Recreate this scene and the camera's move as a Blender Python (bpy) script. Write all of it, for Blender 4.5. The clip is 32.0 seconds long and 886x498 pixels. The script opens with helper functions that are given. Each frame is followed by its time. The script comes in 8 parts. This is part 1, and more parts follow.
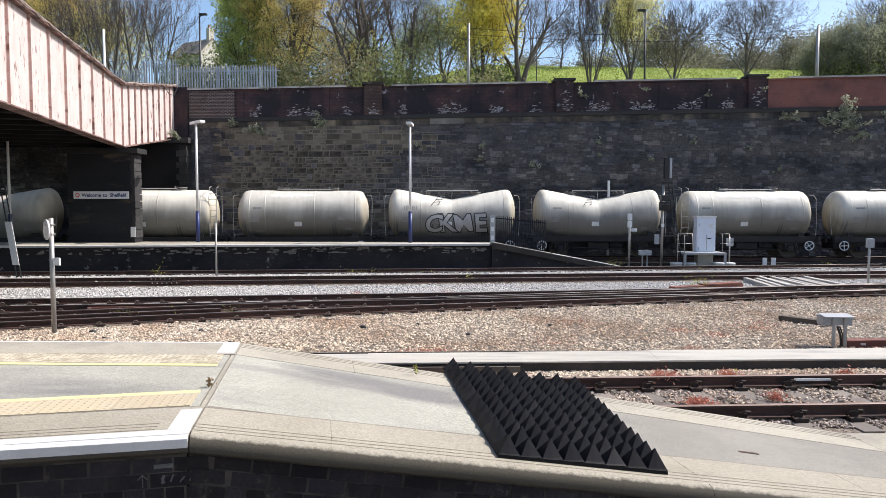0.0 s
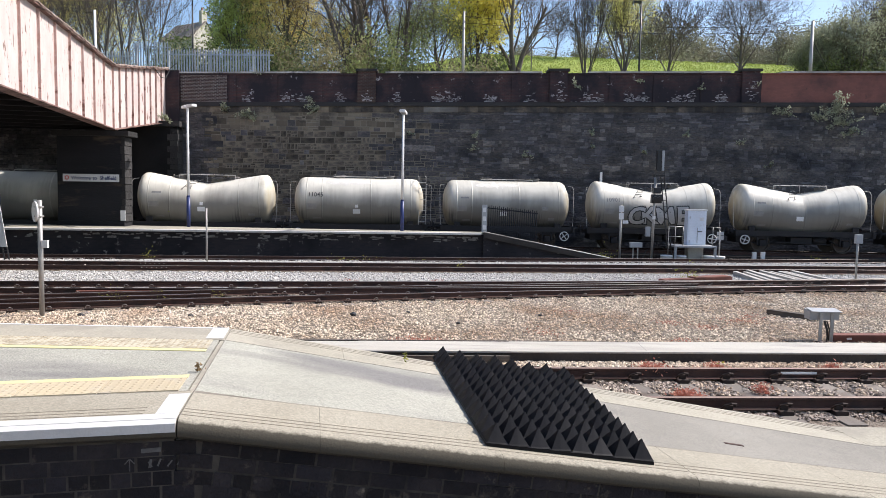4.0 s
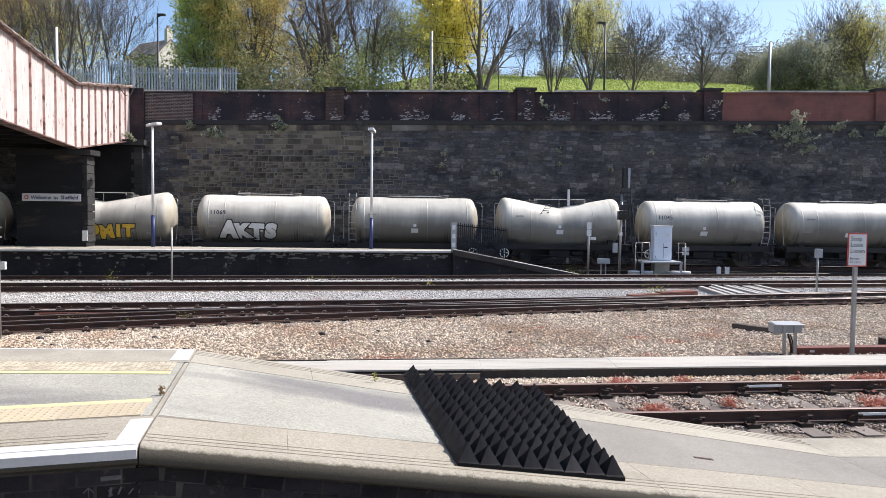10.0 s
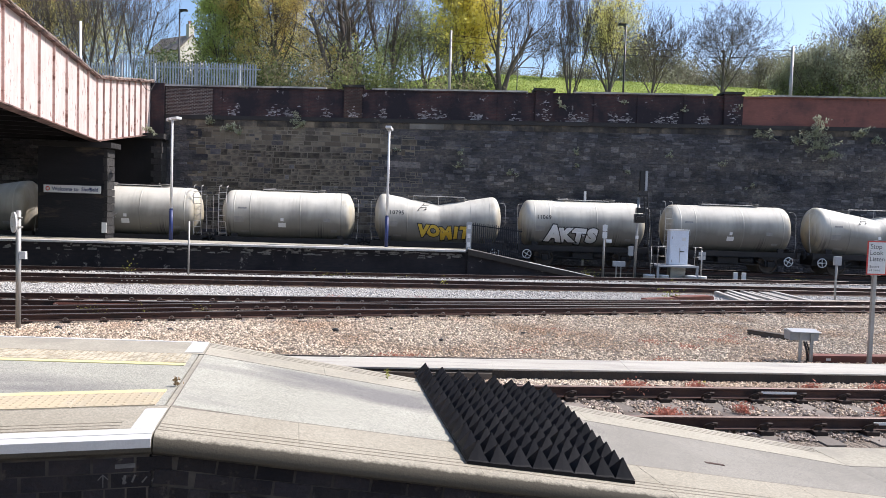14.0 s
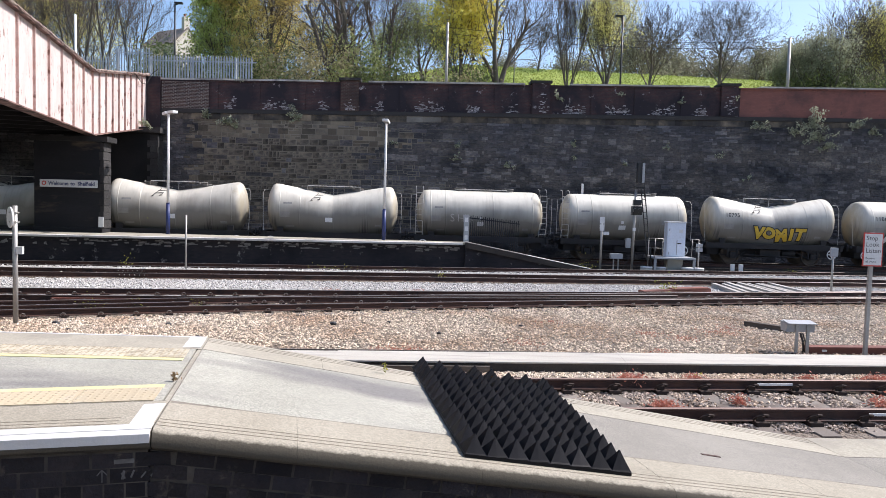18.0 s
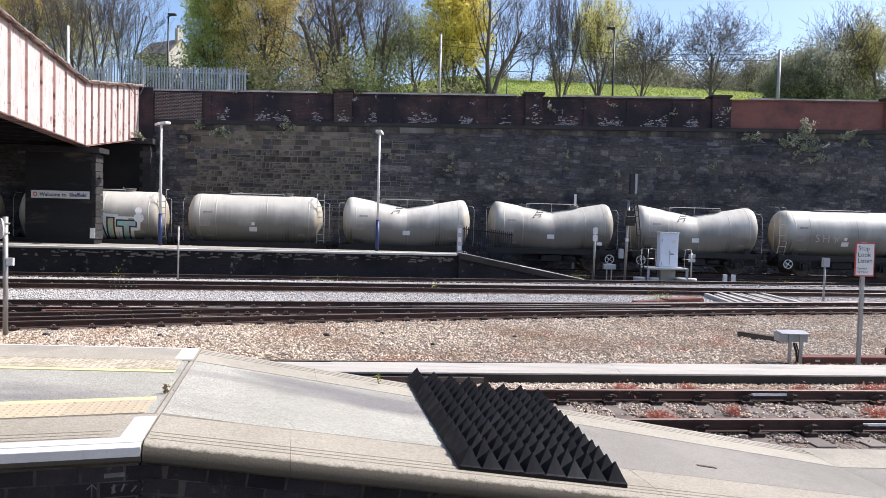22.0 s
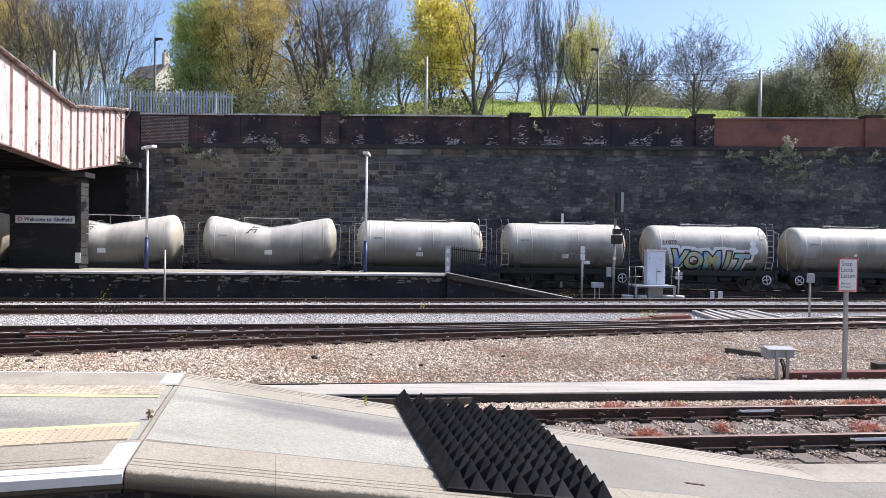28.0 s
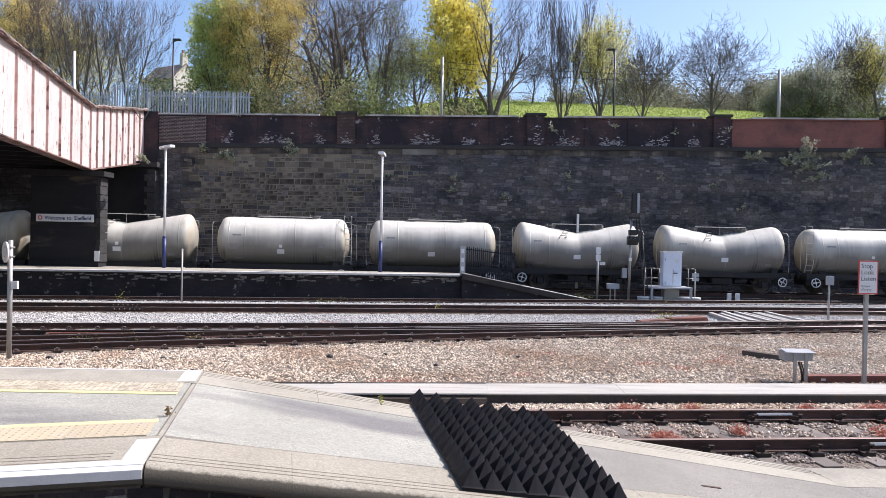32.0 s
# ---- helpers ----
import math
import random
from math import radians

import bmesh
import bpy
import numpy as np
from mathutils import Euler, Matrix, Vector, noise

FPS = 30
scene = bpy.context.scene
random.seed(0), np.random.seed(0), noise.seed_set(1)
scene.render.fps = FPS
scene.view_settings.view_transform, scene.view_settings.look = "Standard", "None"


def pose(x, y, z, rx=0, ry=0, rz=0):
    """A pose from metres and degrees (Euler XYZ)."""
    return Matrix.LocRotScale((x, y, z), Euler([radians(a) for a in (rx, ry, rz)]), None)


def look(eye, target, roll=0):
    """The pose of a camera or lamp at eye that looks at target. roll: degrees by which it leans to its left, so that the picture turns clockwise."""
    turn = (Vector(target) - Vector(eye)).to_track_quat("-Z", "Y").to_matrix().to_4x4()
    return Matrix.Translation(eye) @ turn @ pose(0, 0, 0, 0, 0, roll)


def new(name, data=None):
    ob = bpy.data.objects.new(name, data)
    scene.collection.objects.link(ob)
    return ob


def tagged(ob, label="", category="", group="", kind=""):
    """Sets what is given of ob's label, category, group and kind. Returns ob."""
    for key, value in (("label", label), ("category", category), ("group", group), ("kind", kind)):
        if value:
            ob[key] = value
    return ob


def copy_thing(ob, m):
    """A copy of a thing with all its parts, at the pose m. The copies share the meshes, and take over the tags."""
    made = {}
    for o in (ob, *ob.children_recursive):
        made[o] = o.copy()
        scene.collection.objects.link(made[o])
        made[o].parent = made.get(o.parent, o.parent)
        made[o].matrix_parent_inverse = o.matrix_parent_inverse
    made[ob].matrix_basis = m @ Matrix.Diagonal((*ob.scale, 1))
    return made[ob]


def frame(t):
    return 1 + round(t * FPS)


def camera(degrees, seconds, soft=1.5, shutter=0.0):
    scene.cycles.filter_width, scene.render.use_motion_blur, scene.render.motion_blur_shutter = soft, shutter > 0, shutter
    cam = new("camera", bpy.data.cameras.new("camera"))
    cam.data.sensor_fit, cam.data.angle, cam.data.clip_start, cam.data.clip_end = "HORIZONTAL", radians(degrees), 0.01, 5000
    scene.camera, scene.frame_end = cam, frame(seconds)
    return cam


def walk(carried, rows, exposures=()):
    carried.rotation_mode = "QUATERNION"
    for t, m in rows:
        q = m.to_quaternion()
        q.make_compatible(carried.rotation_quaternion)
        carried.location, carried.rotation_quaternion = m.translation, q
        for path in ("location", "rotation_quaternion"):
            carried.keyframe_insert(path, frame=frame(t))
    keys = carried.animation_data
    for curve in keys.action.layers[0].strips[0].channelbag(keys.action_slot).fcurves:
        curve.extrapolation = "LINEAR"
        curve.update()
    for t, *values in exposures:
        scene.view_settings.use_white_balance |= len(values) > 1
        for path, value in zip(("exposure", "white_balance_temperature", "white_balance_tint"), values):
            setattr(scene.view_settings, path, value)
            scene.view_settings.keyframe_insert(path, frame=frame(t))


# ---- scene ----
# A station throat under a stone retaining wall; a cement tank train pulls through from left to right.
from functools import partial

# ---- camera: held by hand, turning slightly ----
cam = camera(66.0, 32.0, soft=0.45)
CAMERA_ROWS = [  # seconds, x, y, z, pitch, roll, yaw
    (0, -0.010, -0.038, 2.448, -3.16, -0.02, 3.25),
    (0.5, -0.009, -0.038, 2.456, -3.43, -0.26, 3.62),
    (1, -0.013, -0.024, 2.437, -3.72, -0.14, 3.10),
    (1.5, -0.016, -0.022, 2.441, -4.14, -0.19, 2.82),
    (2, -0.018, -0.034, 2.444, -4.05, -0.34, 2.96),
    (2.5, -0.009, -0.024, 2.449, -3.67, -0.67, 2.75),
    (3, -0.014, -0.031, 2.442, -3.54, -0.80, 3.31),
    (3.5, -0.009, -0.031, 2.441, -4.08, -0.79, 2.81),
    (5.5, -0.010, -0.026, 2.455, -3.53, -1.16, 2.43),
    (6, -0.006, -0.018, 2.453, -2.92, -0.44, 1.96),
    (6.5, 0.005, -0.022, 2.448, -2.99, -0.35, 1.79),
    (7, -0.002, -0.018, 2.452, -3.06, -0.56, 1.46),
    (7.5, 0.009, -0.016, 2.453, -3.11, -0.57, 1.14),
    (8, 0.001, -0.014, 2.452, -2.81, -0.40, 0.76),
    (8.5, 0.003, 0.007, 2.447, -2.63, -0.53, 0.23),
    (9, 0.000, 0.000, 2.449, -2.47, -0.60, 0.00),
    (9.5, -0.018, 0.005, 2.441, -2.60, -0.64, -0.42),
    (10, -0.006, -0.003, 2.441, -2.55, -0.65, 0.03),
    (10.5, -0.008, -0.011, 2.447, -2.34, -0.94, 0.36),
    (11, -0.009, -0.007, 2.438, -3.17, -0.78, 0.29),
    (11.5, 0.001, -0.026, 2.443, -3.33, -1.47, 0.83),
    (12, -0.005, -0.013, 2.440, -3.47, -0.87, 1.48),
    (12.5, 0.007, -0.027, 2.446, -2.97, -0.87, 1.36),
    (13, -0.001, -0.020, 2.444, -2.94, -1.08, 1.44),
    (13.5, -0.012, -0.031, 2.451, -2.21, -1.09, 1.01),
    (14, -0.001, -0.021, 2.434, -2.63, -1.82, 1.33),
    (14.5, -0.002, -0.035, 2.440, -2.81, -2.22, 1.30),
    (16.5, -0.004, -0.026, 2.437, -2.79, -2.20, 1.03),
    (17, -0.007, -0.024, 2.437, -3.36, -1.78, 1.12),
    (17.5, -0.009, -0.025, 2.442, -3.68, -1.80, 1.13),
    (18, 0.005, -0.031, 2.449, -3.24, -1.59, 1.12),
    (18.5, -0.001, -0.030, 2.448, -2.86, -1.49, 0.83),
    (19, 0.003, -0.032, 2.450, -2.36, -1.34, 0.78),
    (19.5, 0.000, -0.064, 2.459, -2.05, -1.40, 1.05),
    (20, -0.007, -0.009, 2.438, -2.07, -1.66, 0.72),
    (20.5, 0.000, -0.013, 2.442, -2.27, -1.70, 0.97),
    (21, 0.001, -0.010, 2.438, -2.24, -1.92, 0.55),
    (21.5, -0.006, -0.005, 2.437, -2.65, -1.73, 0.40),
    (22, -0.004, -0.011, 2.444, -2.31, -1.54, 0.55),
    (22.5, -0.001, -0.019, 2.444, -2.27, -1.49, 0.77),
    (23, 0.006, -0.017, 2.443, -1.89, -1.32, 0.38),
    (23.5, -0.001, -0.012, 2.443, -1.83, -1.45, 0.29),
    (24, -0.002, -0.015, 2.441, -1.40, -1.37, 0.30),
    (24.5, 0.009, -0.024, 2.441, -1.60, -1.16, 0.10),
    (25, 0.011, -0.027, 2.448, -1.23, -0.95, 0.25),
    (25.5, 0.022, -0.032, 2.448, -1.11, -1.14, 0.28),
    (27.5, 0.027, -0.038, 2.449, -0.82, -1.19, 0.50),
    (28, 0.030, -0.027, 2.445, -0.58, -0.87, -0.40),
    (28.5, 0.015, -0.007, 2.436, -1.15, -1.07, -0.62),
    (29, 0.029, -0.027, 2.445, -1.20, -0.94, -0.14),
    (29.5, 0.020, -0.044, 2.445, -0.88, -1.21, 0.54),
    (30, 0.007, -0.046, 2.454, -0.24, -1.35, 0.67),
    (30.5, 0.021, -0.047, 2.450, -0.15, -1.19, 1.60),
    (31, 0.022, -0.041, 2.440, -0.71, -0.84, 1.65),
    (31.5, 0.015, -0.041, 2.445, -0.64, -0.96, 0.99),
    (32, 0.016, -0.039, 2.443, -0.58, -1.15, 0.83),
]
walk(cam, [(t, pose(x, y, z, 90 + p, r, w)) for t, x, y, z, p, r, w in CAMERA_ROWS],
     exposures=[(0.0, 0.49, 6460, 10), (10.0, 0.52, 6370, 11), (20.0, 0.54, 6310, 13), (32.0, 0.55, 6230, 15)])

# ---- light: high spring sun along the line of the wall, clear sky ----
SUN_ELEV, SUN_AZ = 47.0, 14.0  # azimuth counted from +x towards +y
world = bpy.data.worlds.new("sky")
scene.world = world
world.use_nodes = True
wn = world.node_tree.nodes
sky = wn.new("ShaderNodeTexSky")
sky.sky_type = "NISHITA"
sky.sun_disc = False
sky.sun_elevation = radians(SUN_ELEV)
sky.sun_rotation = radians(90 - SUN_AZ)
sky.air_density, sky.dust_density, sky.ozone_density = 1.0, 1.6, 2.6
wn["Background"].inputs[1].default_value = 0.15
world.node_tree.links.new(sky.outputs[0], wn["Background"].inputs[0])
sun = new("sun", bpy.data.lights.new("sun", "SUN"))
sun.data.energy, sun.data.angle, sun.data.color = 5.0, radians(0.53), (1.0, 0.93, 0.885)
sd = Vector((math.cos(radians(SUN_ELEV)) * math.cos(radians(SUN_AZ)), math.cos(radians(SUN_ELEV)) * math.sin(radians(SUN_AZ)), math.sin(radians(SUN_ELEV))))
sun.matrix_world = look(sd * 60, (0, 0, 0))

# ---- materials ----
def nodes_of(name):
    m = bpy.data.materials.new(name)
    m.use_nodes = True
    nt = m.node_tree
    return m, nt, nt.nodes["Principled BSDF"]


def mix_col(nt, fac, a, b, mode="MIX"):
    n = nt.nodes.new("ShaderNodeMix")
    n.data_type, n.blend_type = "RGBA", mode
    for sock, val in ((n.inputs[0], fac), (n.inputs[6], a), (n.inputs[7], b)):
        if isinstance(val, bpy.types.NodeSocket):
            nt.links.new(val, sock)
        elif isinstance(val, tuple):
            sock.default_value = (*val, 1.0)
        else:
            sock.default_value = val
    return n.outputs[2]


def coords(nt, space="Object", scale=(1, 1, 1)):
    tc = nt.nodes.new("ShaderNodeNewGeometry" if space == "Position" else "ShaderNodeTexCoord")
    mp = nt.nodes.new("ShaderNodeMapping")
    mp.inputs[3].default_value = scale
    nt.links.new(tc.outputs[space], mp.inputs[0])
    return mp.outputs[0]


def noise_fac(nt, vec, scale, lo=0.35, hi=0.65, detail=4.0, rough=0.6):
    n = nt.nodes.new("ShaderNodeTexNoise")
    n.inputs["Scale"].default_value = scale
    n.inputs["Detail"].default_value = detail
    n.inputs["Roughness"].default_value = rough
    nt.links.new(vec, n.inputs["Vector"])
    r = nt.nodes.new("ShaderNodeMapRange")
    r.inputs[1].default_value, r.inputs[2].default_value = lo, hi
    nt.links.new(n.outputs[0], r.inputs[0])
    return r.outputs[0]


def bumped(nt, bsdf, height, strength, dist=0.01):
    b = nt.nodes.new("ShaderNodeBump")
    b.inputs["Strength"].default_value = strength
    b.inputs["Distance"].default_value = dist
    nt.links.new(height, b.inputs["Height"])
    nt.links.new(b.outputs[0], bsdf.inputs["Normal"])


def surface(name, base, worn, rough=0.7, metal=0.0, large=0.8, fine=25.0, stain=None, stain_scale=0.4, stain_lo=0.5, stain_hi=0.7,
            stretch=(1, 1, 1), bump=0.3, dist=0.01, vary=0.0, island=0.0, grain=0.35, space="Object", spec=0.5, tail=False):
    """Two colours in large soft patches, a fine grain over them, and stains with an outline of their own."""
    m, nt, bsdf = nodes_of(name)
    v = coords(nt, space, stretch)
    col = mix_col(nt, noise_fac(nt, v, large), base, worn)
    g = noise_fac(nt, v, fine, 0.3, 0.7, 3.0)
    dark = tuple(c * 0.62 for c in base)
    mg = nt.nodes.new("ShaderNodeMath")
    mg.operation = "MULTIPLY"
    mg.inputs[1].default_value = grain
    nt.links.new(g, mg.inputs[0])
    col = mix_col(nt, mg.outputs[0], col, dark)
    if stain:
        col = mix_col(nt, noise_fac(nt, v, stain_scale, stain_lo, stain_hi, 6.0, 0.65), col, stain)
    if vary or island:
        hsv = nt.nodes.new("ShaderNodeHueSaturation")
        if island:
            src = nt.nodes.new("ShaderNodeNewGeometry").outputs["Random Per Island"]
        else:
            src = nt.nodes.new("ShaderNodeObjectInfo").outputs["Random"]
        r = nt.nodes.new("ShaderNodeMapRange")
        a = vary or island
        r.inputs[3].default_value, r.inputs[4].default_value = 1 - a, 1 + a
        if tail:  # most pieces dark, a few much paler
            pw = nt.nodes.new("ShaderNodeMath")
            pw.operation = "POWER"
            pw.inputs[1].default_value = 4.0
            nt.links.new(src, pw.inputs[0])
            src = pw.outputs[0]
            r.inputs[3].default_value, r.inputs[4].default_value = 1 - a * 0.5, 1 + a * 2.4
        nt.links.new(src, r.inputs[0])
        nt.links.new(r.outputs[0], hsv.inputs["Value"])
        nt.links.new(col, hsv.inputs["Color"])
        col = hsv.outputs[0]
    nt.links.new(col, bsdf.inputs["Base Color"])
    bsdf.inputs["Roughness"].default_value = rough
    bsdf.inputs["Metallic"].default_value = metal
    bsdf.inputs["Specular IOR Level"].default_value = spec
    if bump:
        bumped(nt, bsdf, g, bump, dist)
    return m


def speckled(name, base, worn, fleck, stain, grain=0.7, spec=0.25, chips=130.0, moss_shade=None):
    """Stone-chip tarmac: pale chips, dark pores, long soft stains."""
    m, nt, bsdf = nodes_of(name)
    v = coords(nt)
    col = mix_col(nt, noise_fac(nt, v, 0.8), base, worn)
    col = mix_col(nt, noise_fac(nt, coords(nt, "Object", (0.45, 1.7, 1.0)), 0.9, 0.50, 0.72, 3.0, 0.5), col, stain)
    vo = nt.nodes.new("ShaderNodeTexVoronoi")
    vo.inputs["Scale"].default_value = chips
    nt.links.new(v, vo.inputs["Vector"])
    hv = nt.nodes.new("ShaderNodeHueSaturation")
    sep = nt.nodes.new("ShaderNodeSeparateColor")
    nt.links.new(vo.outputs["Color"], sep.inputs[0])
    mr = nt.nodes.new("ShaderNodeMapRange")
    mr.inputs[3].default_value, mr.inputs[4].default_value = 1.0 - 0.45 * grain, 1.0 + 0.35 * grain
    nt.links.new(sep.outputs[0], mr.inputs[0])
    nt.links.new(mr.outputs[0], hv.inputs["Value"])
    nt.links.new(col, hv.inputs["Color"])
    f = noise_fac(nt, v, 60.0, 0.58, 0.70, 2.0)
    col = mix_col(nt, f, hv.outputs[0], fleck)
    if moss_shade:  # mossy grime on the upright face, its shade painted in too, with a ragged upper limit
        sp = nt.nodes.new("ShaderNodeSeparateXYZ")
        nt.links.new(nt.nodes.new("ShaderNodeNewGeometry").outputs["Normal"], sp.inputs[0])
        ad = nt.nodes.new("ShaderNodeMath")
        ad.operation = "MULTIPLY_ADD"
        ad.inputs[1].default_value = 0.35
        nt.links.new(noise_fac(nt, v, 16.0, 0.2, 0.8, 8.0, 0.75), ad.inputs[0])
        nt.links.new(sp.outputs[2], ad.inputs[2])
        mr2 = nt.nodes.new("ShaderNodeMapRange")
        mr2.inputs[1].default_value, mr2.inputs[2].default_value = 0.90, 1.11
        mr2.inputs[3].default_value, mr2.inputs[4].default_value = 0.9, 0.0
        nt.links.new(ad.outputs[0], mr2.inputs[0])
        col = mix_col(nt, mr2.outputs[0], col, moss_shade)
    nt.links.new(col, bsdf.inputs["Base Color"])
    bsdf.inputs["Roughness"].default_value = 0.92
    bsdf.inputs["Specular IOR Level"].default_value = spec
    bumped(nt, bsdf, vo.outputs["Distance"], 0.3, 0.004)
    return m


BALLAST = surface("ballast", (0.21, 0.172, 0.135), (0.28, 0.235, 0.19), 0.9, large=0.25, fine=14, stain=(0.16, 0.11, 0.075), stain_scale=0.5, stain_lo=0.52, stain_hi=0.75, bump=0.9, dist=0.05, grain=0.8, spec=0.2)
STONE_BITS = surface("ballast_stone", (0.575, 0.478, 0.362), (0.65, 0.562, 0.450), 0.9, large=0.16, fine=30, stain=(0.420, 0.302, 0.210), stain_scale=0.35, stain_lo=0.44, stain_hi=0.62, island=0.45, bump=0.2, spec=0.2)
DULL_BITS = surface("dull_ballast_stone", (0.29, 0.235, 0.19), (0.41, 0.35, 0.30), 0.9, large=0.4, fine=30, island=0.6, bump=0.2, spec=0.2)
DARK_BITS = surface("dark_ballast_stone", (0.06, 0.055, 0.052), (0.10, 0.093, 0.086), 0.9, large=0.3, fine=30, island=0.5, bump=0.2, spec=0.2)
GREY_BITS = surface("grey_ballast_stone", (0.41, 0.396, 0.372), (0.50, 0.482, 0.452), 0.9, large=0.3, fine=30, island=0.18, bump=0.2, spec=0.2)
CONCRETE = surface("platform_concrete", (0.362, 0.336, 0.268), (0.428, 0.397, 0.322), 0.88, large=0.7, fine=38, stain=(0.262, 0.242, 0.200), stain_scale=1.6, stain_lo=0.48, stain_hi=0.70, bump=0.4, dist=0.004, grain=0.65, spec=0.25)
TARMAC = speckled("platform_tarmac", (0.314, 0.308, 0.258), (0.371, 0.364, 0.308), (0.205, 0.197, 0.182), (0.185, 0.178, 0.168), 0.65, chips=120.0)
TARMAC_WORN = speckled("worn_grey_tarmac", (0.215, 0.202, 0.174), (0.268, 0.252, 0.217), (0.165, 0.154, 0.143), (0.145, 0.137, 0.128), 0.5)
SOOT_BRICK = surface("sooty_brick", (0.018, 0.0165, 0.020), (0.035, 0.030, 0.030), 0.9, large=2.2, fine=26, stain=(0.12, 0.10, 0.078), stain_scale=5.5, stain_lo=0.60, stain_hi=0.74, bump=0.7, dist=0.012, vary=0.4, spec=0.2, space="Position")
NEAR_MORTAR = surface("grimy_mortar", (0.085, 0.074, 0.062), (0.024, 0.022, 0.021), 0.95, large=3.5, fine=40, bump=0.3, spec=0.2)
# Soot colour, taken darker to hold the shade under the bridge.
SOOT_SHADED = surface("shaded_sooty_mortar", (0.013, 0.0125, 0.013), (0.022, 0.020, 0.020), 0.9, large=1.0, fine=30, bump=0.3, spec=0.2)
STEEL_DARK = surface("rusty_rail_steel", (0.054, 0.026, 0.020), (0.084, 0.041, 0.029), 0.75, 0.2, large=1.2, fine=30, stain=(0.014, 0.011, 0.010), stain_scale=2, bump=0.25, dist=0.003)
RUST_HEAD = surface("rusty_rail_head", (0.20, 0.135, 0.105), (0.26, 0.19, 0.16), 0.6, 0.3, large=2, fine=60, bump=0.05, dist=0.001)
STEEL_SHINE = surface("rail_head", (0.17, 0.15, 0.14), (0.26, 0.235, 0.215), 0.52, 0.8, large=2, fine=60, bump=0.05, dist=0.001)
MORTAR = surface("pale_mortar", (0.245, 0.222, 0.178), (0.125, 0.114, 0.096), 0.92, large=0.5, stain=(0.085, 0.076, 0.062), stain_scale=0.9, stain_lo=0.55, stain_hi=0.68, fine=30, bump=0.3, spec=0.2)
STONE_SOOT = surface("sooty_stone", (0.110, 0.109, 0.119), (0.188, 0.166, 0.140), 0.85, large=0.35, fine=7, stain=(0.036, 0.038, 0.045), stain_scale=0.4, stain_lo=0.46, stain_hi=0.64, stretch=(0.8, 1, 1.8), bump=0.9, dist=0.06, island=0.34, grain=0.95, spec=0.25, tail=True)
SOOT_BED = surface("sooty_bed", (0.070, 0.070, 0.077), (0.10, 0.094, 0.089), 0.9, large=0.8, fine=20, bump=0.4, dist=0.02, grain=0.8, spec=0.2)
STONE_BROWN = surface("brown_stone", (0.205, 0.172, 0.125), (0.125, 0.111, 0.091), 0.88, large=0.45, fine=9, stain=(0.058, 0.053, 0.046), stain_scale=0.55, stain_lo=0.5, stain_hi=0.66, bump=0.6, dist=0.03, island=0.45, spec=0.25)
STONE_PIECE = surface("brown_stone_piece", (0.205, 0.172, 0.125), (0.125, 0.111, 0.091), 0.88, large=0.45, fine=9, stain=(0.058, 0.053, 0.046), stain_scale=0.55, stain_lo=0.5, stain_hi=0.66, bump=0.6, dist=0.03, vary=0.45, spec=0.25)
COPING = surface("coping_stone", (0.50, 0.48, 0.44), (0.34, 0.325, 0.295), 0.85, large=0.8, fine=30, stain=(0.08, 0.075, 0.07), stain_scale=1.2, bump=0.4, dist=0.01, vary=0.2)
WHITE_PAINT = surface("worn_white_paint", (0.489, 0.484, 0.470), (0.573, 0.569, 0.555), 0.75, large=2.5, fine=60, stain=(0.432, 0.414, 0.385), stain_scale=4.0, stain_lo=0.58, stain_hi=0.72, bump=0.4, dist=0.002, grain=0.2)
YELLOW_LINE = surface("worn_yellow_line", (0.600, 0.540, 0.270), (0.575, 0.520, 0.290), 0.75, large=1.5, fine=70, stain=(0.470, 0.432, 0.338), stain_scale=3, stain_lo=0.55, stain_hi=0.7, bump=0.2, dist=0.003, grain=0.2)
TACTILE = surface("buff_tactile_paving", (0.475, 0.398, 0.262), (0.435, 0.368, 0.262), 0.82, large=1.2, fine=60, stain=(0.395, 0.357, 0.282), stain_scale=2, stain_lo=0.55, stain_hi=0.72, bump=0.2, dist=0.003, vary=0.08)
RUBBER = surface("black_rubber", (0.0034, 0.0034, 0.0046), (0.006, 0.006, 0.0080), 0.5, large=3, fine=40, bump=0.1, dist=0.002, vary=0.3, spec=0.16)
GALV = surface("galvanised_steel", (0.42, 0.41, 0.39), (0.34, 0.325, 0.30), 0.5, 0.55, large=2, fine=30, bump=0.08, dist=0.002)
GREY_PAINT = surface("grey_painted_metal", (0.40, 0.41, 0.42), (0.34, 0.35, 0.36), 0.55, large=1.5, fine=25, stain=(0.22, 0.19, 0.16), stain_scale=2, stain_lo=0.62, stain_hi=0.75, bump=0.06, dist=0.002)
CABINET = surface("cabinet_paint", (0.74, 0.79, 0.87), (0.69, 0.735, 0.81), 0.5, large=1.2, fine=20, stain=(0.423, 0.404, 0.376), stain_scale=1.5, stain_lo=0.62, stain_hi=0.75, bump=0.05, dist=0.002)
WHITE_METAL = surface("white_enamel", (0.733, 0.733, 0.724), (0.658, 0.658, 0.649), 0.5, large=2, fine=20, bump=0.04, dist=0.002, stain=(0.470, 0.432, 0.376), stain_scale=3, stain_lo=0.66, stain_hi=0.78)
BLACK_PAINT = surface("black_paint", (0.014, 0.014, 0.015), (0.024, 0.023, 0.022), 0.5, large=2, fine=30, bump=0.05, dist=0.002)
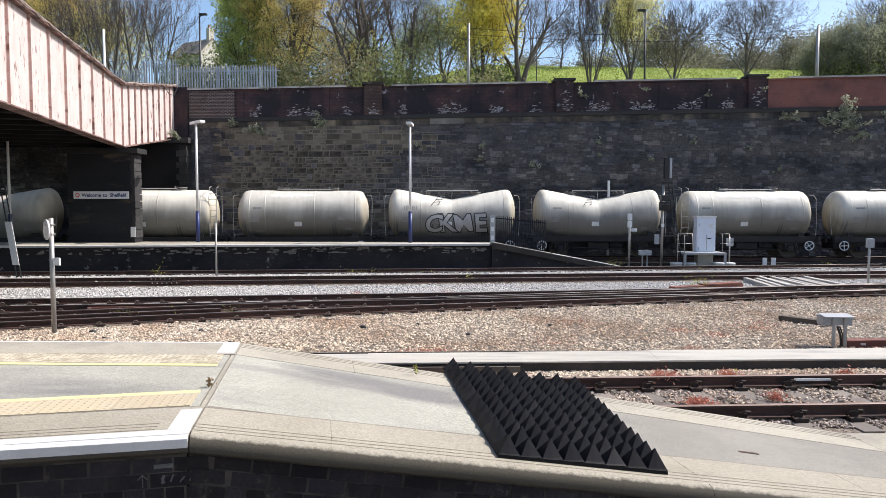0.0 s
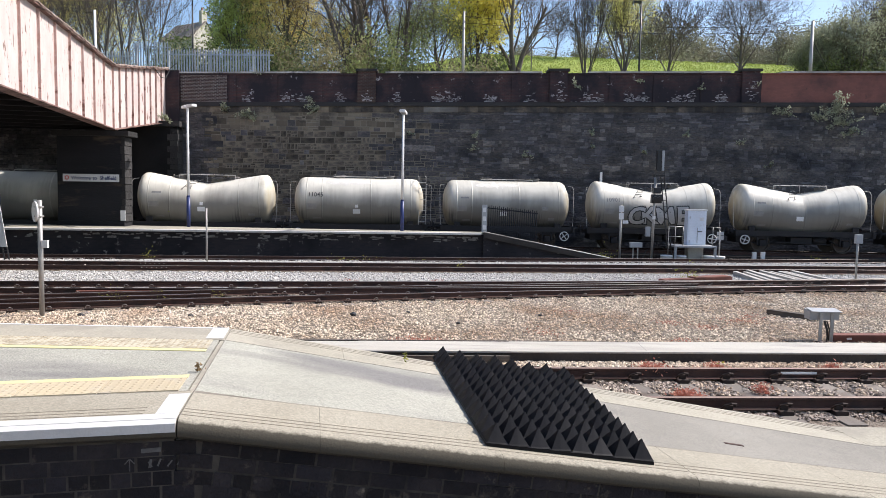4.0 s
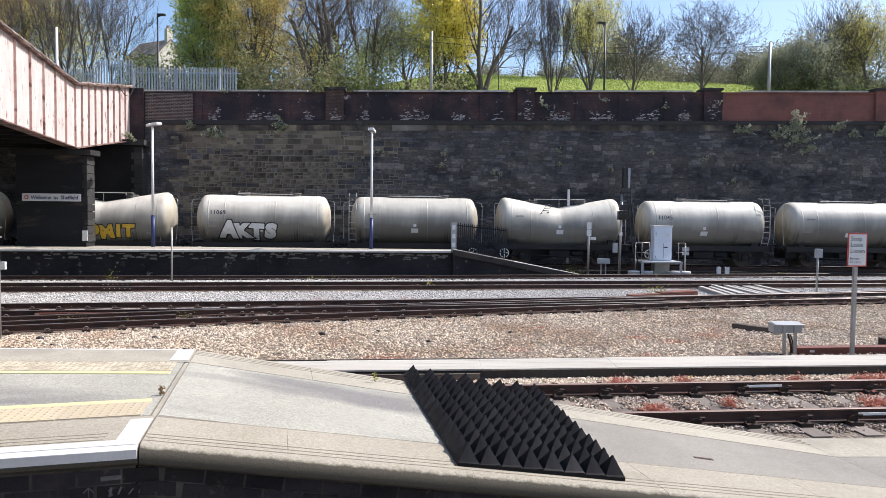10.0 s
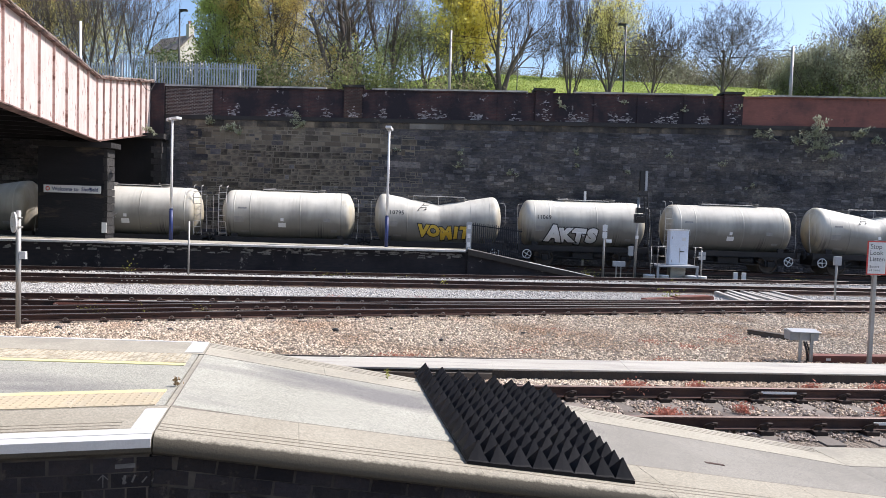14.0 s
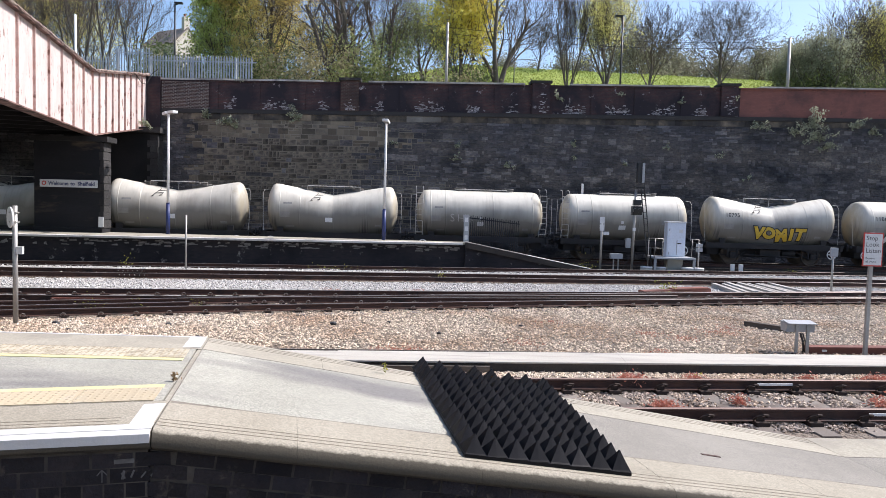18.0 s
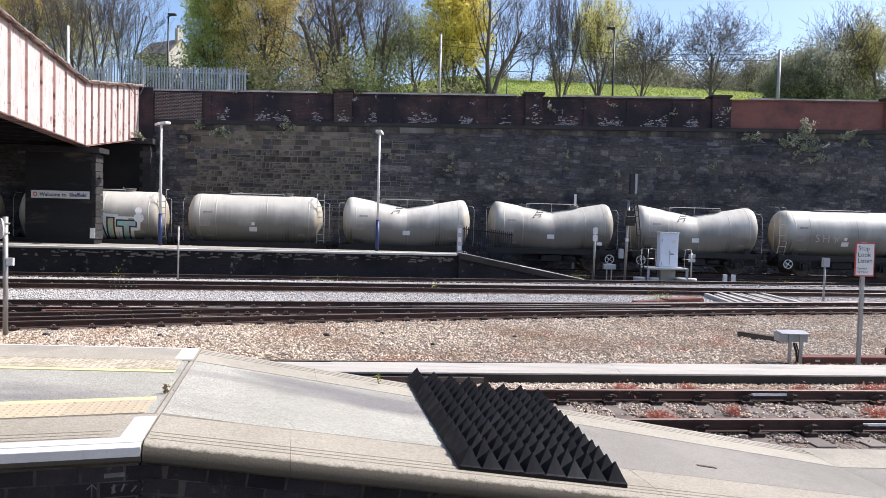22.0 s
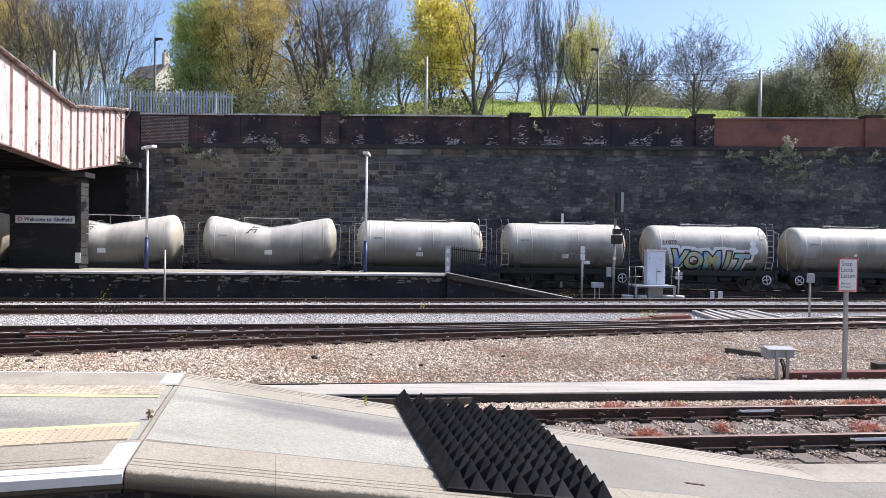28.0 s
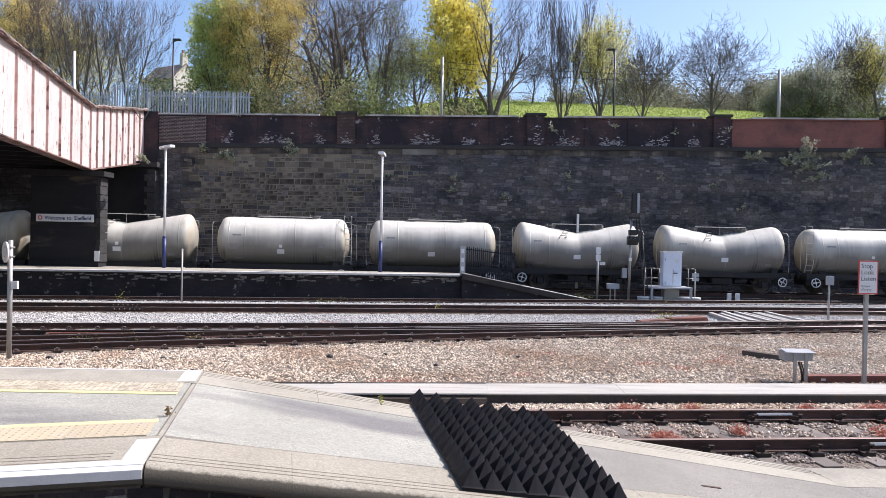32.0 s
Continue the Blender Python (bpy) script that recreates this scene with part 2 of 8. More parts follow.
NAVY = surface("navy_paint", (0.012, 0.025, 0.11), (0.02, 0.035, 0.13), 0.45, large=2, fine=30, bump=0.04, dist=0.002)
SIGN_RED = surface("sign_red", (0.62, 0.05, 0.04), (0.55, 0.07, 0.05), 0.5, large=2, fine=30, bump=0.0)
INK = surface("sign_black", (0.015, 0.015, 0.018), (0.02, 0.02, 0.022), 0.5, large=2, fine=30, bump=0.0)
RED_RUST = surface("red_oxide_steel", (0.22, 0.08, 0.055), (0.14, 0.058, 0.045), 0.75, large=2, fine=20, stain=(0.12, 0.05, 0.035), stain_scale=2, bump=0.3, dist=0.004)
BRIDGE_WHITE = surface("flaking_white_paint", (0.61, 0.525, 0.49), (0.535, 0.43, 0.395), 0.75, large=1.4, fine=14, stain=(0.20, 0.125, 0.10), stain_scale=2.6, stain_lo=0.595, stain_hi=0.64, stretch=(2.4, 2.4, 0.7), bump=0.25, dist=0.004, grain=0.3)
RIB_PAINT = surface("flaking_rib_paint", (0.46, 0.28, 0.235), (0.56, 0.42, 0.38), 0.75, large=3.0, fine=14, stain=(0.17, 0.08, 0.06), stain_scale=2.2, stain_lo=0.56, stain_hi=0.66, bump=0.25, dist=0.004, grain=0.3)
FLANGE_RUST = surface("rusty_flange", (0.15, 0.075, 0.058), (0.30, 0.20, 0.17), 0.8, large=2.5, fine=14, stain=(0.05, 0.03, 0.026), stain_scale=2.0, stain_lo=0.5, stain_hi=0.62, bump=0.3, dist=0.004, grain=0.4)
BROWN_STEEL = surface("brown_steel", (0.19, 0.065, 0.045), (0.14, 0.055, 0.04), 0.75, 0.1, large=2, fine=20, bump=0.2, dist=0.003)
TIMBER = surface("weathered_timber", (0.06, 0.048, 0.038), (0.10, 0.085, 0.07), 0.88, large=1.5, fine=12, stretch=(0.4, 6, 6), bump=0.5, dist=0.008, vary=0.3)
PALE_TIMBER = surface("pale_timber", (0.36, 0.34, 0.31), (0.45, 0.43, 0.40), 0.88, large=1.5, fine=12, stain=(0.13, 0.115, 0.10), stain_scale=1.6, stain_lo=0.52, stain_hi=0.62, stretch=(0.4, 6, 6), bump=0.5, dist=0.008, vary=0.2)
SLEEPER = surface("old_sleeper", (0.20, 0.172, 0.145), (0.125, 0.108, 0.092), 0.9, large=2, fine=30, stain=(0.12, 0.09, 0.07), stain_scale=2, bump=0.4, dist=0.006, vary=0.2)
STRIP = surface("pale_kerb_concrete", (0.405, 0.382, 0.328), (0.478, 0.456, 0.400), 0.88, large=0.8, fine=40, stain=(0.300, 0.282, 0.255), stain_scale=1.8, stain_lo=0.5, stain_hi=0.66, stretch=(0.35, 3.0, 1.0), bump=0.3, dist=0.005)
BARK = surface("bark", (0.170, 0.142, 0.124), (0.110, 0.093, 0.084), 0.9, large=1.0, fine=10, bump=0.5, dist=0.02)
TWIG = surface("twigs", (0.140, 0.112, 0.092), (0.095, 0.077, 0.065), 0.9, large=1.0, fine=10, bump=0.0)
GRASS = surface("bank_grass", (0.27, 0.35, 0.075), (0.35, 0.41, 0.11), 0.9, large=0.25, fine=3, stain=(0.14, 0.21, 0.045), stain_scale=0.15, stain_lo=0.5, stain_hi=0.7, bump=0.8, dist=0.2, grain=0.6, spec=0.15)
HOUSE_STONE = surface("buff_house_stone", (0.48, 0.45, 0.40), (0.40, 0.375, 0.33), 0.88, large=0.6, fine=5, bump=0.2, dist=0.02)
SLATE = surface("roof_slate", (0.20, 0.165, 0.14), (0.26, 0.22, 0.19), 0.8, large=0.8, fine=5, bump=0.3, dist=0.02)
WINDOW_GLASS = surface("dark_window_glass", (0.03, 0.035, 0.04), (0.04, 0.045, 0.05), 0.1, large=1, fine=5, bump=0.0)


def leafy(name, a, b, through_light=0.35):
    m, nt, bsdf = nodes_of(name)
    rnd = nt.nodes.new("ShaderNodeNewGeometry").outputs["Random Per Island"]
    col = mix_col(nt, rnd, a, b)
    nt.links.new(col, bsdf.inputs["Base Color"])
    bsdf.inputs["Roughness"].default_value = 0.6
    bsdf.inputs["Specular IOR Level"].default_value = 0.25
    tr = nt.nodes.new("ShaderNodeBsdfTranslucent")
    nt.links.new(col, tr.inputs[0])
    ms = nt.nodes.new("ShaderNodeMixShader")
    ms.inputs[0].default_value = through_light
    nt.links.new(bsdf.outputs[0], ms.inputs[1])
    nt.links.new(tr.outputs[0], ms.inputs[2])
    nt.links.new(ms.outputs[0], nt.nodes["Material Output"].inputs[0])
    return m


LEAF_GREEN = leafy("bright_green_leaves", (0.44, 0.50, 0.15), (0.66, 0.70, 0.28), 0.55)
LEAF_OLIVE = leafy("olive_leaves", (0.60, 0.48, 0.16), (0.84, 0.71, 0.30), 0.58)
LEAF_YELLOW = leafy("yellow_leaves", (0.80, 0.70, 0.12), (0.90, 0.83, 0.30), 0.55)
LEAF_SALLOW = leafy("sallow_leaves", (0.52, 0.50, 0.16), (0.68, 0.63, 0.24))
LEAF_GREY = leafy("grey_green_leaves", (0.24, 0.255, 0.17), (0.42, 0.43, 0.30), 0.5)
LEAF_PALE = leafy("pale_new_leaves", (0.66, 0.63, 0.20), (0.80, 0.76, 0.32), 0.5)
LEAF_DARK = leafy("dark_shrub_leaves", (0.11, 0.14, 0.06), (0.22, 0.25, 0.12))
LEAF_MID = leafy("shrub_leaves", (0.22, 0.26, 0.10), (0.40, 0.43, 0.19), 0.5)
LEAF_WALL = leafy("grey_green_wall_leaves", (0.28, 0.31, 0.20), (0.48, 0.50, 0.38), 0.45)
LEAF_RED = leafy("red_weed_leaves", (0.40, 0.13, 0.09), (0.52, 0.25, 0.18))
LEAF_WEED = leafy("yellow_green_weeds", (0.20, 0.22, 0.05), (0.42, 0.40, 0.08))
LEAF_THICKET = leafy("thicket_leaves", (0.26, 0.23, 0.13), (0.42, 0.38, 0.22), 0.45)
LEAF_FAR = leafy("far_wood_leaves", (0.20, 0.20, 0.14), (0.32, 0.31, 0.21))


def brick_material(name, a, b, mortar, stain, stain_lo=0.55, stain_hi=0.7, soot=None):
    """Small brickwork for walls that stay far off, laid in the object's x and z."""
    m, nt, bsdf = nodes_of(name)
    tc = nt.nodes.new("ShaderNodeTexCoord")
    sp = nt.nodes.new("ShaderNodeSeparateXYZ")
    cb = nt.nodes.new("ShaderNodeCombineXYZ")
    nt.links.new(tc.outputs["Object"], sp.inputs[0])
    nt.links.new(sp.outputs[0], cb.inputs[0])
    nt.links.new(sp.outputs[2], cb.inputs[1])
    br = nt.nodes.new("ShaderNodeTexBrick")
    nt.links.new(cb.outputs[0], br.inputs["Vector"])
    br.inputs["Color1"].default_value, br.inputs["Color2"].default_value, br.inputs["Mortar"].default_value = (*a, 1), (*b, 1), (*mortar, 1)
    br.inputs["Scale"].default_value = 1.0
    br.inputs["Mortar Size"].default_value = 0.008
    br.inputs["Brick Width"].default_value, br.inputs["Row Height"].default_value = 0.225, 0.075
    v = tc.outputs["Object"]
    col = mix_col(nt, noise_fac(nt, v, 0.45, stain_lo, stain_hi, 6.0, 0.65), br.outputs[0], soot or tuple(c * 0.25 for c in a))
    col = mix_col(nt, noise_fac(nt, v, 1.6, 0.605, 0.67, 8.0, 0.75), col, stain)
    nt.links.new(col, bsdf.inputs["Base Color"])
    bsdf.inputs["Roughness"].default_value = 0.88
    bsdf.inputs["Specular IOR Level"].default_value = 0.25
    bumped(nt, bsdf, br.outputs["Fac"], -0.4, 0.01)
    return m


BRICK_PARAPET = brick_material("parapet_brick", (0.090, 0.042, 0.039), (0.060, 0.035, 0.035), (0.078, 0.064, 0.063), (0.40, 0.38, 0.39), 0.39, 0.56, (0.026, 0.022, 0.027))
BRICK_BROWN = brick_material("brown_brick", (0.085, 0.050, 0.042), (0.050, 0.035, 0.033), (0.26, 0.24, 0.22), (0.045, 0.035, 0.032), 0.55, 0.75)
BRICK_RED = brick_material("red_brick_panel", (0.228, 0.096, 0.076), (0.192, 0.086, 0.071), (0.195, 0.085, 0.068), (0.09, 0.052, 0.05), 0.46, 0.72, (0.07, 0.044, 0.044))
BRICK_FAR = brick_material("platform_brick", (0.022, 0.021, 0.025), (0.032, 0.029, 0.031), (0.028, 0.026, 0.029), (0.22, 0.212, 0.20), 0.5, 0.7, (0.014, 0.0135, 0.017))


def tank_material():
    m, nt, bsdf = nodes_of("tank_paint")
    v = coords(nt)
    col = mix_col(nt, noise_fac(nt, v, 0.7, 0.35, 0.7), (0.63, 0.605, 0.525), (0.545, 0.52, 0.445))
    streak = noise_fac(nt, coords(nt, "Object", (2.2, 0.5, 0.16)), 1.7, 0.50, 0.80, 5.0, 0.6)
    col = mix_col(nt, streak, col, (0.455, 0.43, 0.36))
    # cement dust and brake dirt thrown up from below, plus painted shade on the lower side; ragged upper limit
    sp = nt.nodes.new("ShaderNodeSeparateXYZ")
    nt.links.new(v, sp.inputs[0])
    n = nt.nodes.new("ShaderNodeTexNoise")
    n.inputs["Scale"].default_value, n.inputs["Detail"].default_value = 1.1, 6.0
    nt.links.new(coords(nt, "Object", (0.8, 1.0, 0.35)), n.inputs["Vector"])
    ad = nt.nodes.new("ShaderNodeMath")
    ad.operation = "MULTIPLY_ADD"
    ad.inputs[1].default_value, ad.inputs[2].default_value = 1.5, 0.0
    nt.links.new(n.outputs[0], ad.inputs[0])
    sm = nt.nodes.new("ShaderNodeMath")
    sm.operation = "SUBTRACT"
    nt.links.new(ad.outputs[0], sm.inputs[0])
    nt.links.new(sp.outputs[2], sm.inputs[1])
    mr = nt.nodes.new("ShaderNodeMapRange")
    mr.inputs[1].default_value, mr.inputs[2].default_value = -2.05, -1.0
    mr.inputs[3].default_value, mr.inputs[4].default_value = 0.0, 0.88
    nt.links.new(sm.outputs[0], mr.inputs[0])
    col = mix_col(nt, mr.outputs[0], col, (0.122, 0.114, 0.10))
    # runs of black wet dirt in fine parallel lines, in patches
    runs = nt.nodes.new("ShaderNodeMath")
    runs.operation = "MULTIPLY"
    nt.links.new(noise_fac(nt, coords(nt, "Object", (9.0, 0.3, 0.10)), 1.6, 0.52, 0.66, 2.0, 0.5), runs.inputs[0])
    where = nt.nodes.new("ShaderNodeMath")
    where.operation = "MULTIPLY"
    nt.links.new(noise_fac(nt, v, 0.55, 0.50, 0.62, 1.0), where.inputs[0])
    nt.links.new(mr.outputs[0], where.inputs[1])
    nt.links.new(where.outputs[0], runs.inputs[1])
    col = mix_col(nt, runs.outputs[0], col, (0.05, 0.047, 0.045))
    # rusty yellow spill round the ends
    ab = nt.nodes.new("ShaderNodeMath")
    ab.operation = "ABSOLUTE"
    nt.links.new(sp.outputs[0], ab.inputs[0])
    sa = nt.nodes.new("ShaderNodeMath")
    sa.operation = "MULTIPLY_ADD"
    sa.inputs[1].default_value = 1.1
    nt.links.new(noise_fac(nt, coords(nt, "Object", (1.0, 1.0, 0.5)), 1.3, 0.3, 0.7, 5.0), sa.inputs[0])
    nt.links.new(ab.outputs[0], sa.inputs[2])
    se = nt.nodes.new("ShaderNodeMapRange")
    se.inputs[1].default_value, se.inputs[2].default_value, se.inputs[4].default_value = 3.15, 3.75, 0.6
    nt.links.new(sa.outputs[0], se.inputs[0])
    col = mix_col(nt, se.outputs[0], col, (0.34, 0.285, 0.18))
    hsv = nt.nodes.new("ShaderNodeHueSaturation")
    r = nt.nodes.new("ShaderNodeMapRange")
    r.inputs[3].default_value, r.inputs[4].default_value = 0.84, 1.1
    nt.links.new(nt.nodes.new("ShaderNodeObjectInfo").outputs["Random"], r.inputs[0])
    nt.links.new(r.outputs[0], hsv.inputs["Value"])
    nt.links.new(col, hsv.inputs["Color"])
    nt.links.new(hsv.outputs[0], bsdf.inputs["Base Color"])
    bsdf.inputs["Roughness"].default_value = 0.55
    bumped(nt, bsdf, noise_fac(nt, v, 2.0, 0.3, 0.7), 0.12, 0.02)
    return m


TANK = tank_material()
FRAME_DIRT = surface("grimy_underframe", (0.016, 0.015, 0.016), (0.026, 0.023, 0.022), 0.85, large=1.5, fine=15, bump=0.3, dist=0.005)
PEEL = surface("peeled_primer", (0.70, 0.68, 0.62), (0.60, 0.57, 0.50), 0.7, large=2, fine=20, bump=0.1, dist=0.004)

# ---- building helpers ----
def part(name, bm, material, parent=None, label="", smooth=False):
    """Links a bmesh as one mesh object under a thing or a part."""
    me = bpy.data.meshes.new(name)
    bm.to_mesh(me)
    bm.free()
    if smooth:
        for f in me.polygons:
            f.use_smooth = True
    for m in material if isinstance(material, (list, tuple)) else (material,):
        me.materials.append(m)
    ob = new(name, me)
    if parent:
        ob.parent = parent
    if label:
        ob["label"] = label
    return ob


def raw(name, verts, faces, material, parent=None, label="", smooth=False, mats=None):
    me = bpy.data.meshes.new(name)
    me.from_pydata(verts, [], faces)
    for m in material if isinstance(material, (list, tuple)) else (material,):
        me.materials.append(m)
    if mats is not None:
        me.polygons.foreach_set("material_index", mats)
    if smooth:
        me.polygons.foreach_set("use_smooth", [True] * len(me.polygons))
    me.update()
    ob = new(name, me)
    if parent:
        ob.parent = parent
    if label:
        ob["label"] = label
    return ob


def thing(name, m=None, label="", category="", group="", kind=""):
    ob = new(name)
    ob.empty_display_size = 0.3
    if m is not None:
        ob.matrix_world = m
    return tagged(ob, label, category, group, kind)


def add_box(bm, x0, x1, y0, y1, z0, z1, m=None, bevel=0.0, mat=0):
    co = [(x, y, z) for z in (z0, z1) for y in (y0, y1) for x in (x0, x1)]
    vs = [bm.verts.new(m @ Vector(c) if m else c) for c in co]
    fs = [bm.faces.new([vs[i] for i in f]) for f in ((0, 2, 3, 1), (4, 5, 7, 6), (0, 1, 5, 4), (2, 6, 7, 3), (0, 4, 6, 2), (1, 3, 7, 5))]
    for f in fs:
        f.material_index = mat
    if bevel:
        edges = list({e for f in fs for e in f.edges})
        bmesh.ops.bevel(bm, geom=edges, offset=bevel, segments=2, affect="EDGES", profile=0.7)


def add_tube(bm, a, b, r0, r1=None, seg=8, caps=True):
    a, b = Vector(a), Vector(b)
    r1 = r0 if r1 is None else r1
    d = (b - a).normalized()
    q = d.to_track_quat("Z", "Y")
    rings = []
    for p, r in ((a, r0), (b, r1)):
        rings.append([bm.verts.new(p + q @ Vector((r * math.cos(2 * math.pi * i / seg), r * math.sin(2 * math.pi * i / seg), 0))) for i in range(seg)])
    for i in range(seg):
        f = bm.faces.new((rings[0][i], rings[0][(i + 1) % seg], rings[1][(i + 1) % seg], rings[1][i]))
        f.smooth = seg > 5
    if caps:
        bm.faces.new(rings[0][::-1])
        bm.faces.new(rings[1])


def add_path(bm, pts, r, seg=6):
    """A bent tube through the points, as one connected skin."""
    pts = [Vector(p) for p in pts]
    rings = []
    for i, p in enumerate(pts):
        d = (pts[min(i + 1, len(pts) - 1)] - pts[max(i - 1, 0)]).normalized()
        a = d.cross(Vector((0.12, 0.31, 0.94))).normalized()
        b = d.cross(a)
        rings.append([bm.verts.new(p + a * (r * math.cos(2 * math.pi * k / seg)) + b * (r * math.sin(2 * math.pi * k / seg))) for k in range(seg)])
    for u, v in zip(rings, rings[1:]):
        for k in range(seg):
            bm.faces.new((u[k], u[(k + 1) % seg], v[(k + 1) % seg], v[k]))
    bm.faces.new(rings[0][::-1])
    bm.faces.new(rings[-1])


def add_lathe(bm, axis_pts, seg=24, m=None):
    """Rings along x: rows of (x, radius, z of the axis)."""
    rings = []
    for x, r, z in axis_pts:
        ring = []
        for i in range(seg):
            a = 2 * math.pi * i / seg
            v = Vector((x, r * math.sin(a), z + r * math.cos(a)))
            ring.append(bm.verts.new(m @ v if m else v))
        rings.append(ring)
    for p, q in zip(rings, rings[1:]):
        for i in range(seg):
            f = bm.faces.new((p[i], q[i], q[(i + 1) % seg], p[(i + 1) % seg]))
            f.smooth = True
    bm.faces.new(rings[0])
    bm.faces.new(rings[-1][::-1])


def box_ob(name, dims, material, parent=None, label="", bevel=0.0, m=None):
    bm = bmesh.new()
    add_box(bm, *dims, bevel=bevel)
    ob = part(name, bm, material, parent, label)
    if m is not None:
        ob.matrix_basis = m
    return ob


def poly_at(line, x):
    """y of a polyline at x, carried on straight past its ends."""
    for (x0, y0), (x1, y1) in zip(line, line[1:]):
        if x <= x1 or (x1, y1) == line[-1]:
            return y0 + (y1 - y0) * (x - x0) / (x1 - x0)


def prism(name, ring, z0, z1, material, parent=None, label="", kind=""):
    """An upright block over a plan outline; z0, z1: numbers or functions of (x, y)."""
    f0 = z0 if callable(z0) else (lambda x, y: z0)
    f1 = z1 if callable(z1) else (lambda x, y: z1)
    n = len(ring)
    verts = [(x, y, f0(x, y)) for x, y in ring] + [(x, y, f1(x, y)) for x, y in ring]
    faces = [tuple(range(n))[::-1], tuple(range(n, 2 * n))] + [(i, (i + 1) % n, n + (i + 1) % n, n + i) for i in range(n)]
    ob = raw(name, verts, faces, material, parent, label)
    return tagged(ob, kind=kind)


# ---- plan ----
NEAR_Z, FAR_Z = 0.95, 0.95
WALL_M = pose(0, 37.3, 0, 0, 0, 4.0)       # along the retaining wall, y into the hill


def goods_y(x):
    """The goods line curves gently: straight to the right, bearing towards the viewer on the left."""
    xx = min(max(x, -14.0), 15.0)
    slope = 0.095 - 0.007 * xx
    return 34.075 + 0.095 * xx - 0.0035 * xx * xx + slope * (x - xx)


_GX = np.arange(-230.0, 230.0, 0.25)
_GY = np.array([goods_y(v) for v in _GX])
_GS = np.concatenate([[0.0], np.cumsum(np.hypot(np.diff(_GX), np.diff(_GY)))])
_GS -= np.interp(0.0, _GX, _GS)


GOODS_Z = 0.19


def on_goods(u):
    """The pose at u metres along the goods line."""
    x = float(np.interp(u, _GS, _GX))
    return pose(x, goods_y(x), GOODS_Z, 0, 0, math.degrees(math.atan2(goods_y(x + 0.5) - goods_y(x - 0.5), 1.0)))


NEAR_LINE = [(-60, 2.9), (0, 9.12), (60, 15.4)]
T1_FAR = [(-60, 9.9), (-11.97, 18.45), (0.3, 20.7), (14.2, 23.9), (60, 34.9)]
T2_NEAR = [(-40, 2.5), (-9.62, 14.8), (-5.26, 16.5), (0.27, 18.35), (13.37, 22.4), (60, 36.6)]
B_NEAR = [(-60, 15.4), (0, 25.0), (60, 34.6)]
C_FAR = [(-60, 20.2), (-18, 26.6), (-0.8, 29.25), (20, 33.2), (60, 40.4)]

# ---- ground ----
def ground():
    bm = bmesh.new()
    add_box(bm, -900, 900, -900, 900, -3.0, -0.22)
    tagged(part("ground", bm, BALLAST), "pale brown stone ballast covering the station yard", "ground", kind="structure")


ground()


def rail_mesh(name, line, x0, x1, parent, off=0.0, z=0.0, step=3.0, shine=1, head=None):
    """One flat-bottomed rail along a plan line."""
    prof = [(-0.07, -0.159), (-0.07, -0.145), (-0.012, -0.125), (-0.012, -0.045), (-0.036, -0.035), (-0.036, -0.006), (-0.026, 0.0), (0.026, 0.0), (0.036, -0.006), (0.036, -0.035), (0.012, -0.045), (0.012, -0.125), (0.07, -0.145), (0.07, -0.159)]
    n = max(2, int((x1 - x0) / step))
    verts, faces, mats = [], [], []
    for i in range(n + 1):
        x = x0 + (x1 - x0) * i / n
        y = poly_at(line, x)
        d = Vector((0.2, poly_at(line, x + 0.1) - poly_at(line, x - 0.1), 0)).normalized()
        s = Vector((-d.y, d.x, 0))
        for a, b in prof:
            verts.append(tuple(Vector((x, y, z + b)) + s * (a + off)))
    k = len(prof)
    for i in range(n):
        for j in range(k):
            j2 = (j + 1) % k
            faces.append((i * k + j, i * k + j2, (i + 1) * k + j2, (i + 1) * k + j))
            mats.append(1 if shine and j in (5, 6, 7) else 0)
    return raw(name, verts, faces, (STEEL_DARK, head or STEEL_SHINE), parent, mats=mats)


def clip_mesh():
    """A rail chair with its spring clip."""
    bm = bmesh.new()
    add_box(bm, -0.09, 0.09, -0.17, 0.17, -0.212, -0.145, bevel=0.008)
    for s in (-1, 1):
        add_box(bm, -0.05, 0.05, s * 0.085 - 0.015, s * 0.085 + 0.015, -0.15, -0.085)
        add_path(bm, [(-0.09, s * 0.08, -0.13), (-0.08, s * 0.15, -0.07), (-0.02, s * 0.19, -0.035), (0.05, s * 0.17, -0.045), (0.07, s * 0.10, -0.09)], 0.016, 5)
    me = bpy.data.meshes.new("rail_chair")
    bm.to_mesh(me)
    bm.free()
    me.materials.append(CHAIR_STEEL)
    return me


CHAIR_STEEL = surface("chair_iron", (0.034, 0.026, 0.022), (0.05, 0.036, 0.03), 0.85, large=3, fine=20, bump=0.1, dist=0.003, spec=0.2)
CLIP_BRIGHT = surface("pale_clip", (0.30, 0.27, 0.25), (0.20, 0.17, 0.15), 0.55, 0.3, large=3, fine=20, bump=0.0)
CLIP_STEEL = surface("clip_steel", (0.075, 0.058, 0.05), (0.05, 0.036, 0.03), 0.6, 0.5, large=3, fine=20, bump=0.1, dist=0.003)
CHAIR = clip_mesh()


